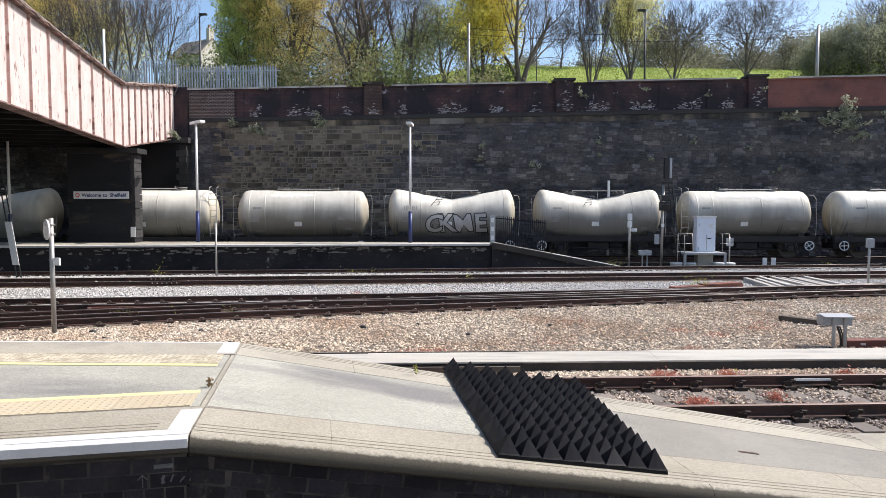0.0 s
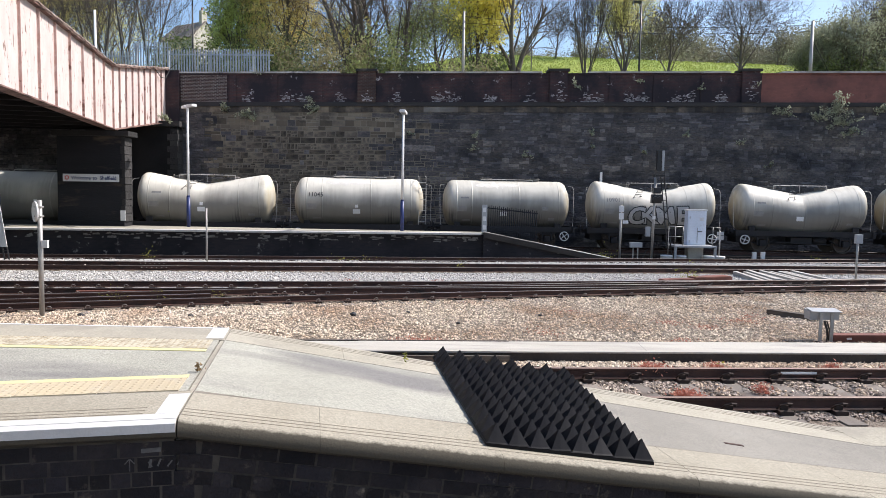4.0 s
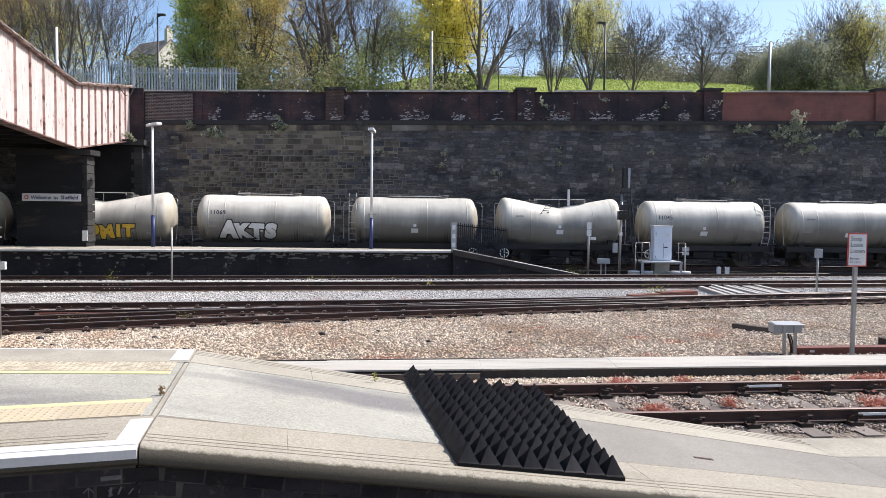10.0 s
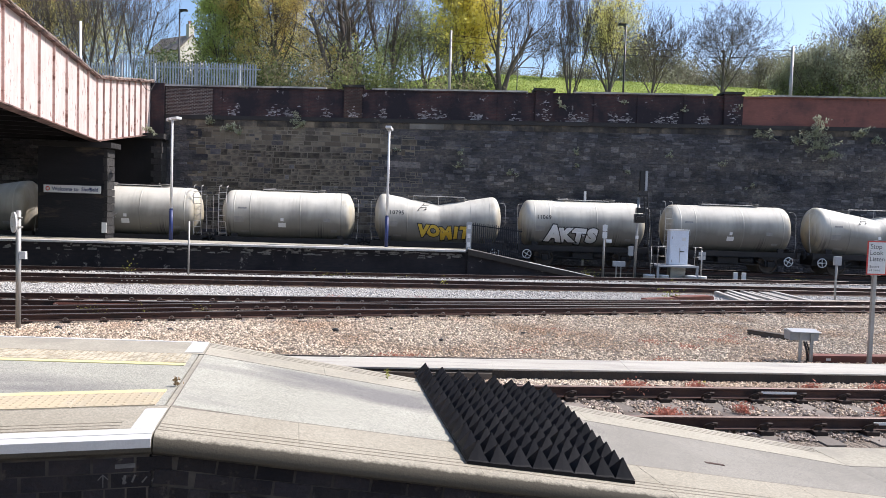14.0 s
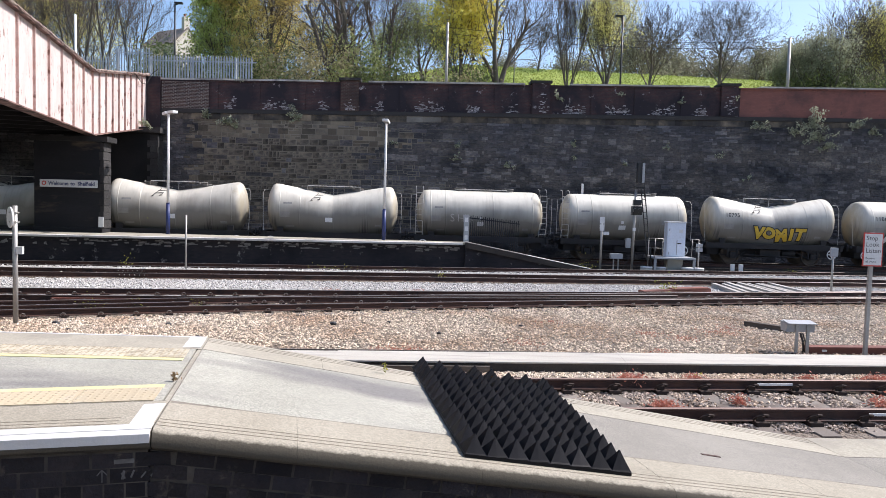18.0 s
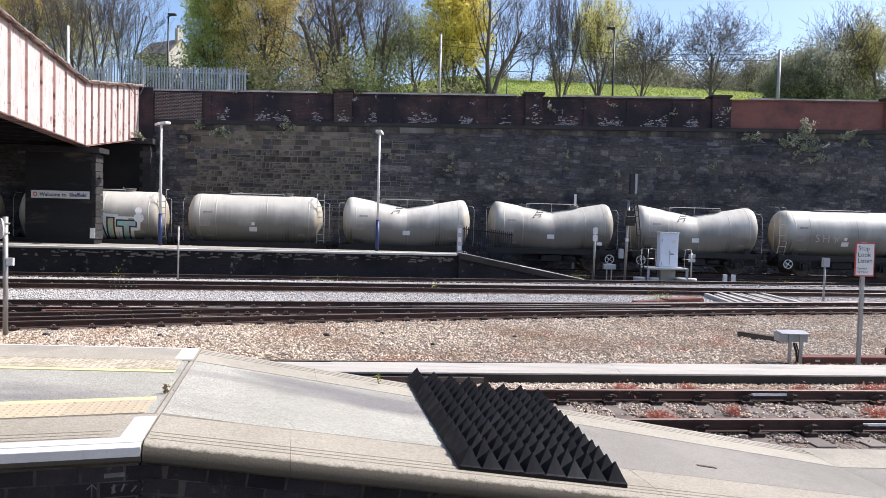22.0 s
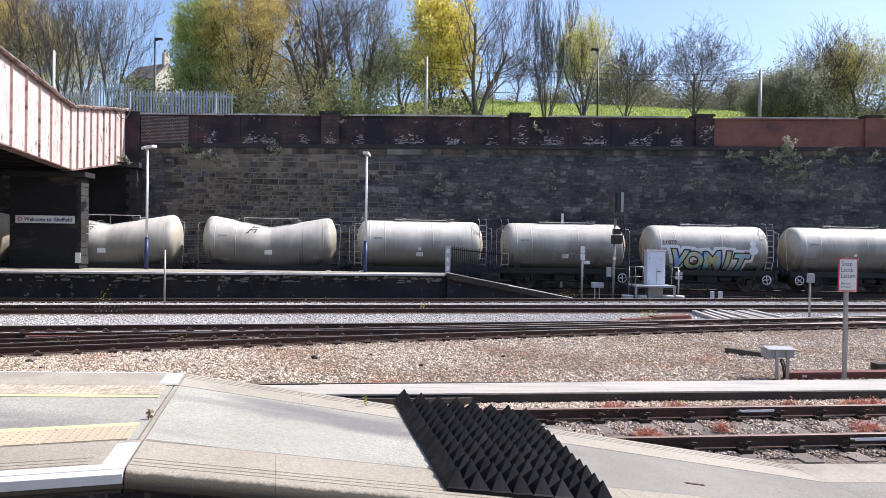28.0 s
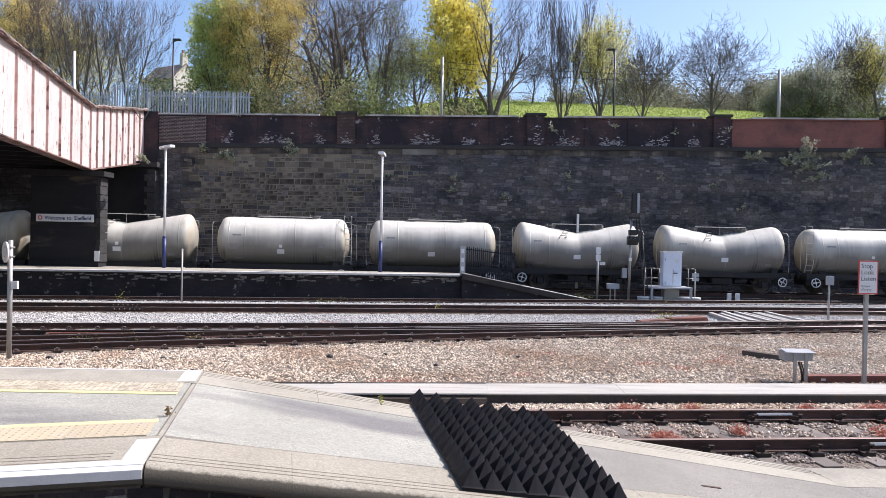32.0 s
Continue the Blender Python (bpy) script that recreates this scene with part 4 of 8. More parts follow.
# ---- black pyramid mat across the slope ----
def anti_trespass_mat():
    t = thing("anti_trespass_mat", None, "black rubber pyramid mat lying across the platform slope", "safety mat")
    def at(u, v):
        """u across the slope's length 0..1, v from the near to the far edge 0..1, on the slope."""
        near = Vector((0.12 + 1.30 * u, 0, 0))
        far = Vector((-0.46 + 1.60 * u, 0, 0))
        x = near.x + (far.x - near.x) * v
        yn, yf = near_edge(near.x) + 0.19, far_edge(far.x) + 0.17
        y = yn + (yf - yn) * v
        return Vector((x, y, ramp_z(x, y)))
    nu, nv = 8, 14
    top = bmesh.new()
    # square foot that rounds off towards a blunt tip
    rings = []
    for z, half, soft in ((0.0, 0.5, 0.0), (0.08, 0.45, 0.05), (0.45, 0.27, 0.10), (0.86, 0.075, 0.2), (0.97, 0.032, 0.5)):
        ring = []
        for q in range(8):
            a = math.pi / 4 * q
            sq = half / max(abs(math.cos(a)), abs(math.sin(a)))
            r = sq * (1 - soft) + half * soft
            ring.append(top.verts.new((r * math.cos(a), r * math.sin(a), z)))
        rings.append(ring)
    tip = top.verts.new((0, 0, 1.0))
    for p, q in zip(rings, rings[1:]):
        for i in range(8):
            top.faces.new((p[i], p[(i + 1) % 8], q[(i + 1) % 8], q[i]))
    for i in range(8):
        top.faces.new((rings[-1][i], rings[-1][(i + 1) % 8], tip))
    top.faces.new(rings[0][::-1])
    me = bpy.data.meshes.new("pyramid")
    top.to_mesh(me)
    top.free()
    me.materials.append(RUBBER)
    verts, faces = [], []
    for f, lift in ((0, 0.004), (1, 0.028)):
        for i in range(nu + 1):
            for j in range(nv + 1):
                verts.append(tuple(at(i / nu, j / nv) + Vector((0, 0, lift))))
    w = nv + 1
    N = (nu + 1) * w
    for i in range(nu):
        for j in range(nv):
            q = (i * w + j, (i + 1) * w + j, (i + 1) * w + j + 1, i * w + j + 1)
            faces.append(tuple(N + v for v in q))
            faces.append(q[::-1])
    rim = [i * w for i in range(nu + 1)] + [nu * w + j for j in range(1, w)] + [i * w + nv for i in range(nu - 1, -1, -1)] + [j for j in range(nv - 1, 0, -1)]
    for a, c in zip(rim, rim[1:] + rim[:1]):
        faces.append((a, c, N + c, N + a))
    raw("backing", verts, faces, RUBBER, t)
    rnd = random.Random(8)
    for i in range(nu):
        for j in range(nv):
            c, e1, e2 = at((i + 0.5) / nu, (j + 0.5) / nv), at((i + 1) / nu, (j + 0.5) / nv) - at(i / nu, (j + 0.5) / nv), at((i + 0.5) / nu, (j + 1) / nv) - at((i + 0.5) / nu, j / nv)
            h = 0.137 * rnd.uniform(0.92, 1.06) * (0.84 if j == 0 and i in (1, 5) else 1.0)
            m = Matrix(((e1.x * 0.97, e2.x * 0.97, rnd.uniform(-0.012, 0.012), c.x), (e1.y * 0.97, e2.y * 0.97, rnd.uniform(-0.012, 0.012), c.y), (e1.z * 0.97, e2.z * 0.97, h, c.z + 0.03), (0, 0, 0, 1)))
            ob = new("pyramid", me)
            ob.parent = t
            ob.matrix_basis = m
    return t


anti_trespass_mat()

# ---- retaining wall ----
PIERS = (-5.9, 4.43, 14.9, 24.9, 35.2, 45.5)


def cop(u):
    return 9.38 + 0.0225 * u


def course(u):
    return 7.55 + 0.02 * u


def sloped_box(name, u0, u1, d0, d1, zlo, zhi, material, parent, label=""):
    """A block along the wall whose bottom and top follow functions of u."""
    lo = zlo if callable(zlo) else (lambda u: zlo)
    hi = zhi if callable(zhi) else (lambda u: zhi)
    v = [(u, d, z(u)) for u in (u0, u1) for d, z in ((d0, lo), (d0, hi), (d1, hi), (d1, lo))]
    return raw(name, v, [(0, 4, 5, 1), (1, 5, 6, 2), (2, 6, 7, 3), (3, 7, 4, 0), (0, 1, 2, 3), (4, 7, 6, 5)], material, parent, label)


def retaining_wall():
    w = thing("retaining_wall", WALL_M, "tall sooty stone retaining wall with a brick parapet", "wall", kind="structure")
    for u0, u1, m in ((-190, -16, SOOT_SHADED), (-16, -14.2, SOOT_BED), (-14.2, 0.5, MORTAR), (0.5, 190, SOOT_BED)):
        sloped_box("stone_backing", u0, u1, 0.0, 1.2, -0.4, lambda u: course(u) - 0.02, m, w)
    sloped_box("string_course", -190, 190, -0.09, 1.1, lambda u: course(u) - 0.02, lambda u: course(u) + 0.20, SOOT_STONE_PLAIN, w, "projecting dark stone course")
    # parapet: recessed brick panels between piers, a plinth and a top band
    spans = [(-190, -15.8, BRICK_PARAPET), (-15.8, -13.35, BRICK_BROWN), (-13.35, 15.55, BRICK_PARAPET), (15.55, 190, BRICK_RED)]
    for u0, u1, m in spans:
        sloped_box("parapet", u0, u1, 0.02 if m is not BRICK_BROWN else -0.03, 0.5, lambda u: course(u) + 0.20, lambda u: cop(u) - 0.16, m, w, "red painted brick panel" if m is BRICK_RED else "")
        sloped_box("coping_bed", u0, u1, -0.05, 0.55, lambda u: cop(u) - 0.16, lambda u: cop(u) - 0.085, BRICK_PARAPET if m is not BRICK_RED else BRICK_RED, w)
    for a in (-13.2, -11.0, -8.6, -3.2, -0.6, 1.9, 7.2, 9.6, 12.2):
        sloped_box("brick_rib", a, a + 0.34, -0.02, 0.1, lambda u: course(u) + 0.2, lambda u: cop(u) - 0.16, BRICK_PARAPET, w)
    for c in PIERS:
        m = BRICK_RED if c > 20 else (BRICK_BROWN_SOOT if c < 0 else BRICK_PARAPET)
        sloped_box("pier", c - 0.48, c + 0.48, -0.13, 0.6, lambda u: course(u) + 0.2, lambda u: cop(u) + 0.0, m, w, "brick pier")
        sloped_box("pier_cap", c - 0.58, c + 0.58, -0.22, 0.7, lambda u: cop(u) + 0.002, lambda u: cop(u) + 0.13, SOOT_STONE_PLAIN, w)
    # coping stones
    rnd = random.Random(12)
    u = -24.0
    while u < 36:
        n = u + rnd.uniform(1.0, 1.5)
        if not any(c - 0.6 < u + 0.05 < c + 0.6 or c - 0.6 < n < c + 0.6 or (u < c < n) for c in PIERS):
            sloped_box("coping_stone", u, n - 0.012, -0.10, 0.6, lambda x: cop(x) - 0.083, lambda x: cop(x) + 0.0 + rnd.uniform(-0.004, 0.004), COPING, w)
        u = n
    sloped_box("coping_run", 36, 190, -0.1, 0.6, lambda x: cop(x) - 0.083, lambda x: cop(x), COPING, w)
    sloped_box("coping_run", -190, -24, -0.1, 0.6, lambda x: cop(x) - 0.083, lambda x: cop(x), COPING, w)
    # stonework in uneven courses
    rnd = random.Random(21)
    batches = {"brown": ([], []), "soot": ([], [])}
    unit = []
    for q in range(5):
        r2 = random.Random(q)
        e = 0.05
        j = lambda: r2.uniform(-0.015, 0.015)
        v = [(-0.5, 0, -0.5), (0.5, 0, -0.5), (0.5, 0, 0.5), (-0.5, 0, 0.5)]
        f = [(-0.5 + e + j(), -1 + r2.uniform(-0.3, 0.3), -0.5 + e * 2 + j()), (0.5 - e + j(), -1 + r2.uniform(-0.3, 0.3), -0.5 + e * 2 + j()), (0.5 - e + j(), -1 + r2.uniform(-0.3, 0.3), 0.5 - e * 2 + j()), (-0.5 + e + j(), -1 + r2.uniform(-0.3, 0.3), 0.5 - e * 2 + j())]
        me = bpy.data.meshes.new("stone")
        me.from_pydata(v + f, [], [(4, 5, 6, 7), (0, 1, 5, 4), (1, 2, 6, 5), (2, 3, 7, 6), (3, 0, 4, 7)])
        me.materials.append(STONE_PIECE)
        unit.append(me)
    count = 0

    def lay(uc, zc, l, h):
        """One stone: its own object in the nearest stretch, joined to the rest elsewhere."""
        nonlocal count
        edge = -5.2 + 1.7 * math.sin(zc * 1.3) + 1.2 * math.sin(zc * 3.1 + 1) + rnd.uniform(-1.2, 1.2)
        left = -14.2 + rnd.uniform(-0.6, 0.6)
        brown = left < uc < edge and zc > 1.4 and rnd.random() < 0.9
        pale_bed = left < uc < min(edge + rnd.uniform(0.0, 2.0), -1.4)
        if zc < 4.5 + 0.5 * math.sin(uc * 1.7) and left < uc < -0.2 + rnd.uniform(-0.5, 0.4):
            pale_bed = True
        g = rnd.uniform(0.026, 0.042) if pale_bed else 0.003
        depth = rnd.uniform(0.004, 0.016) if pale_bed else rnd.uniform(0.006, 0.035)
        if brown and count < 300 and -13.4 < uc < -3.6 and 2.6 < zc < 7.1:
            ob = new("stone", unit[rnd.randrange(5)])
            ob.parent = w
            ob.matrix_basis = Matrix.LocRotScale((uc, -0.001, zc), None, (l - g, depth, h - g))
            count += 1
            return
        vs, fs = batches["brown" if brown else "soot"]
        b = len(vs)
        a0, a1, b0, b1 = uc - l / 2 + g / 2, uc + l / 2 - g / 2, zc - h / 2 + g / 2, zc + h / 2 - g / 2
        e = 0.012
        jj = [rnd.uniform(-0.016, 0.016) for _ in range(8)]
        dd = [-depth * rnd.uniform(0.6, 1.4) for _ in range(4)]
        vs += [(a0, 0, b0), (a1, 0, b0), (a1, 0, b1), (a0, 0, b1), (a0 + e + jj[0], dd[0], b0 + e + jj[1]), (a1 - e + jj[2], dd[1], b0 + e + jj[3]), (a1 - e + jj[4], dd[2], b1 - e + jj[5]), (a0 + e + jj[6], dd[3], b1 - e + jj[7])]
        fs += [tuple(b + i for i in f) for f in ((4, 5, 6, 7), (0, 1, 5, 4), (1, 2, 6, 5), (2, 3, 7, 6), (3, 0, 4, 7))]

    z = -0.2
    while z < 8.3:
        h = rnd.choice((0.17, 0.2, 0.24, 0.28, 0.33))
        u = -27 + rnd.uniform(0, 0.5)
        while u < 34:
            l = rnd.choice((0.2, 0.3, 0.38, 0.46, 0.56, 0.75)) * rnd.uniform(0.85, 1.2)
            uc, zc = u + l / 2, z + h / 2 + 0.03 * math.sin(u * 0.7 + z) + rnd.uniform(-0.01, 0.01)
            room = course(uc) - 0.337 - (zc - h / 2)
            if 0.05 < room < h:
                lay(uc, zc - h / 2 + room / 2, l, room)
            elif room >= h:
                if rnd.random() < (0.3 if -14 < uc < -2 else 0.65):
                    # a flat stone over or under two shorter ones
                    c = rnd.uniform(0.35, 0.65)
                    m = rnd.uniform(0.3, 0.7)
                    flip = rnd.random() < 0.5
                    zl, zh = zc - h / 2 + h * c / 2, zc - h / 2 + h * (c + 1) / 2
                    hl, hh = h * c, h * (1 - c)
                    if flip:
                        lay(uc, zl, l, hl)
                        lay(u + l * m / 2, zh, l * m, hh)
                        lay(u + l * (1 + m) / 2, zh, l * (1 - m), hh)
                    else:
                        lay(uc, zh, l, hh)
                        lay(u + l * m / 2, zl, l * m, hl)
                        lay(u + l * (1 + m) / 2, zl, l * (1 - m), hl)
                else:
                    lay(uc, zc, l, h)
            u += l
        z += h
    # whitened bricks where salts have come through the parapet
    vs, fs = [], []
    for c in (-12.4, -10.2, -9.3, -7.4, -4.4, -2.1, -1.4, 0.6, 2.8, 4.43, 5.9, 6.6, 8.3, 9.0, 10.9, 11.6, 13.3, 14.9, -5.9):
        for i in range(rnd.randrange(22, 52)):
            uu = c + rnd.gauss(0, 0.17)
            zz = course(uu) + 0.24 + 0.075 * int(abs(rnd.gauss(0, 3.2)) if c not in (4.43, 14.9) else rnd.uniform(0, 15))
            if zz > cop(uu) - 0.25:
                continue
            d = -0.134 if abs(c - 4.43) < 0.01 or abs(c - 14.9) < 0.01 or abs(c + 5.9) < 0.01 else 0.016
            if d < 0 and abs(uu - c) > 0.35:
                continue
            wl, hl = rnd.uniform(0.05, 0.20), rnd.uniform(0.02, 0.06)
            b = len(vs)
            vs += [(uu, d, zz), (uu + wl, d, zz + rnd.uniform(-0.01, 0.01)), (uu + wl * rnd.uniform(0.7, 1), d, zz + hl), (uu + wl * rnd.uniform(0, 0.3), d, zz + hl * rnd.uniform(0.7, 1))]
            fs.append((b, b + 1, b + 2, b + 3))
    tagged(raw("salt_bloom", vs, fs, SALTS, w, "white salt bloom on sooty brick"), kind="stuff")
    # one pale row of dressed stone under the string course
    u = -15.6
    while u < 34:
        l = rnd.uniform(0.5, 1.1)
        sloped_box("ashlar", u, u + l - 0.012, -0.03 - rnd.uniform(0, 0.01), 0.0, lambda x: course(x) - 0.335, lambda x: course(x) - 0.03, ASHLAR_PALE if -3.4 < u < -1.2 else ASHLAR, w)
        u += l
    tagged(raw("stonework", *batches["brown"], STONE_BROWN, w), kind="stuff")
    tagged(raw("stonework", *batches["soot"], STONE_SOOT, w), kind="stuff")
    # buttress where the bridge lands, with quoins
    sloped_box("buttress", -20.5, -15.75, -0.75, 0.0, -0.3, 6.05, SOOT_SHADED, w, "dark stone buttress under the bridge")
    sloped_box("buttress_cap", -20.5, -15.55, -0.95, 0.0, 6.054, 6.33, QUOIN_STONE, w, "weathered cap stone")
    sloped_box("end_pier", -16.75, -15.83, -0.16, 0.7, 6.33, lambda u: cop(u) + 0.06, BRICK_PARAPET, w, "dark brick end pier")
    zq = 0.7
    i = 0
    while zq < 5.9:
        h = rnd.uniform(0.24, 0.38)
        o = 0.07 * (i % 2) + rnd.uniform(0, 0.03)
        sloped_box("quoin", -16.1 - 0.14 * (i % 2), -15.72 + o * 0.5, -0.80 - o * 0.3, -0.02, zq, zq + h - 0.02, QUOIN_STONE, w)
        zq += h
        i += 1
    return w


SALTS = surface("salt_bloom", (0.42, 0.40, 0.40), (0.22, 0.205, 0.205), 0.95, large=3, fine=40, bump=0.2, dist=0.003, island=0.5)
ASHLAR_PALE = surface("pale_dressed_stone", (0.22, 0.21, 0.185), (0.13, 0.12, 0.105), 0.9, large=1.0, fine=12, bump=0.4, dist=0.02, vary=0.2)
ASHLAR = surface("dressed_stone", (0.17, 0.138, 0.098), (0.10, 0.085, 0.066), 0.9, large=0.7, fine=9, stain=(0.03, 0.028, 0.027), stain_scale=0.7, stain_lo=0.42, stain_hi=0.6, bump=0.4, dist=0.02, vary=0.45)
QUOIN_STONE = surface("dark_quoin_stone", (0.034, 0.032, 0.030), (0.020, 0.019, 0.019), 0.9, large=1.2, fine=9, bump=0.6, dist=0.03, vary=0.3)
SOOT_STONE_PLAIN = surface("sooty_ashlar", (0.040, 0.037, 0.035), (0.025, 0.024, 0.024), 0.88, large=0.6, fine=9, stain=(0.15, 0.13, 0.10), stain_scale=0.8, stain_lo=0.62, stain_hi=0.75, bump=0.4, dist=0.02)
BRICK_BROWN_SOOT = brick_material("pier_brick", (0.085, 0.045, 0.036), (0.055, 0.033, 0.029), (0.10, 0.088, 0.078), (0.22, 0.17, 0.14), 0.45, 0.65, (0.035, 0.027, 0.025))
wall = retaining_wall()


# ---- foliage ----
def leaf_cloud(points, size, rnd, shape=1.6):
    """Small four-cornered leaves at the given points, each turned at random."""
    pts = np.array(points, dtype=float).reshape(-1, 3)
    n = len(pts)
    r = np.random.RandomState(rnd.randrange(1 << 30))
    a = r.normal(size=(n, 3))
    a /= np.linalg.norm(a, axis=1)[:, None]
    b = np.cross(a, r.normal(size=(n, 3)))
    b /= np.linalg.norm(b, axis=1)[:, None]
    s = size * r.uniform(0.6, 1.3, size=(n, 1))
    c = [pts - a * s * 0.5 * shape, pts + b * s * 0.35, pts + a * s * 0.5 * shape, pts - b * s * 0.35]
    verts = np.stack(c, 1).reshape(-1, 3)
    return verts.tolist(), [(4 * i, 4 * i + 1, 4 * i + 2, 4 * i + 3) for i in range(n)]


def wall_plant(u, z, spread, n, material=None, droop=0.3, name="wall_plant", label="leafy weed rooted in the stone wall"):
    rnd = random.Random(int(u * 131 + z * 977))
    t = thing(name, WALL_M @ pose(u, -0.02, z), label, "plant", "plants on the wall")
    pts = []
    bm = bmesh.new()
    for s in range(max(3, int(5 * spread + 2))):
        a = rnd.uniform(0, math.pi)
        l = spread * rnd.uniform(0.4, 1.0)
        p = Vector((0, 0, 0))
        d = Vector((math.cos(a), -rnd.uniform(0.25, 0.7), math.sin(a) * 0.9 - 0.1)).normalized()
        for k in range(5):
            q = p + d * l / 5
            add_tube(bm, p, q, 0.008, seg=3, caps=False)
            d = (d + Vector((0, 0, -droop * 0.35)) + Vector((rnd.uniform(-0.2, 0.2), rnd.uniform(-0.15, 0.05), rnd.uniform(-0.2, 0.2)))).normalized()
            p = q
            for _ in range(max(2, n // 18)):
                pts.append(tuple(p + Vector((rnd.gauss(0, 0.08), rnd.gauss(-0.02, 0.04), rnd.gauss(0, 0.08))) * max(0.5, spread)))
    part("stem", bm, TWIG, t)
    v, f = leaf_cloud(pts, 0.085, rnd)
    raw("leaves", v, f, material or LEAF_WALL, t)
    return t


for u, z, s, n in ((-13.3, 7.1, 0.75, 120), (-12.3, 6.75, 0.8, 130), (-11.9, 6.5, 0.5, 80), (-8.55, 7.1, 0.7, 130), (-8.9, 7.6, 0.4, 60), (-0.2, 5.9, 0.5, 70), (-0.1, 5.2, 0.55, 60), (2.8, 4.9, 0.6, 60), (6.4, 6.1, 0.55, 80),
                   (6.5, 5.5, 0.3, 40), (9.3, 5.2, 0.5, 50), (5.35, 8.7, 0.55, 90), (-11.7, 9.0, 0.35, 50), (12.2, 8.75, 0.4, 60), (14.5, 5.8, 0.5, 40), (15.2, 8.9, 0.4, 40), (8.8, 9.0, 0.35, 40), (16.6, 7.5, 0.8, 140), (19.6, 7.6, 1.3, 260),
                   (20.0, 7.0, 1.1, 220), (20.5, 6.5, 0.9, 160), (18.7, 7.3, 0.8, 120), (22.2, 7.7, 0.9, 160), (23.0, 7.4, 0.7, 120), (24.9, 7.5, 0.8, 140), (26.5, 7.2, 0.9, 140), (16.2, 4.6, 0.4, 40), (11.5, 6.2, 0.4, 40), (-3.5, 6.0, 0.25, 30)):
    wall_plant(u, z, s, n)
t = wall_plant(-16.4, 6.4, 0.6, 160)
t.matrix_world = WALL_M @ pose(-16.2, -0.85, 6.33)


# ---- hill and road behind the wall ----
def hill_z(x, y):
    d = y - (37.3 + 0.07 * x)
    road = cop(x) - 1.2
    rise = min(max((d - 9.0) / 24.0, 0.0), 1.0)
    top = 16.95 - 0.02 * (min(max(x, 0.0), 45.0) - 6.7) - 0.22 * min(max(0.5 - x, 0.0), 16.0)
    z = road + (top - road) * (rise * rise * (3 - 2 * rise))
    z += 0.028 * max(0.0, d - 33)
    return z + 0.25 * noise.noise(Vector((x * 0.09, y * 0.09, 0))) * rise


def hill():
    xs = [-420, -300, -200, -130, -100] + [-80 + 4 * i for i in range(41)] + [100, 130, 200, 300, 420]
    ds = [0.55, 3.0, 6.0, 8.5, 9.5] + [11 + 2 * i for i in range(16)] + [50, 60, 80, 110, 160, 240, 400]
    verts, faces = [], []
    for d in ds:
        for x in xs:
            y = 37.3 + 0.07 * x + d
            verts.append((x, y, hill_z(x, y)))
    w = len(xs)
    for j in range(len(ds) - 1):
        for i in range(w - 1):
            faces.append((j * w + i, j * w + i + 1, (j + 1) * w + i + 1, (j + 1) * w + i))
    tagged(raw("grass_bank", verts, faces, GRASS, smooth=True), "sunlit grass bank rising behind the wall", "bank", kind="structure")
    # tufts over the part that shows
    rnd = random.Random(4)
    v, f = [], []
    for i in range(26000):
        x = rnd.uniform(-14, 34)
        d = rnd.uniform(20, 36)
        y = 37.3 + 0.07 * x + d
        z = hill_z(x, y)
        a = rnd.uniform(0, 6.28)
        w2, h = rnd.uniform(0.03, 0.08), rnd.uniform(0.04, 0.15)
        b = len(v)
        v += [(x - w2 * math.cos(a), y - w2 * math.sin(a), z - 0.03), (x + w2 * math.cos(a), y + w2 * math.sin(a), z - 0.03), (x + rnd.uniform(-0.1, 0.1), y + rnd.uniform(-0.1, 0.1), z + h)]
        f.append((b, b + 1, b + 2))
    tagged(raw("grass", v, f, LEAF_GRASS), "rough spring grass on the bank", "grass", kind="stuff")


LEAF_GRASS = leafy("grass_blades", (0.27, 0.34, 0.07), (0.40, 0.45, 0.14))
hill()


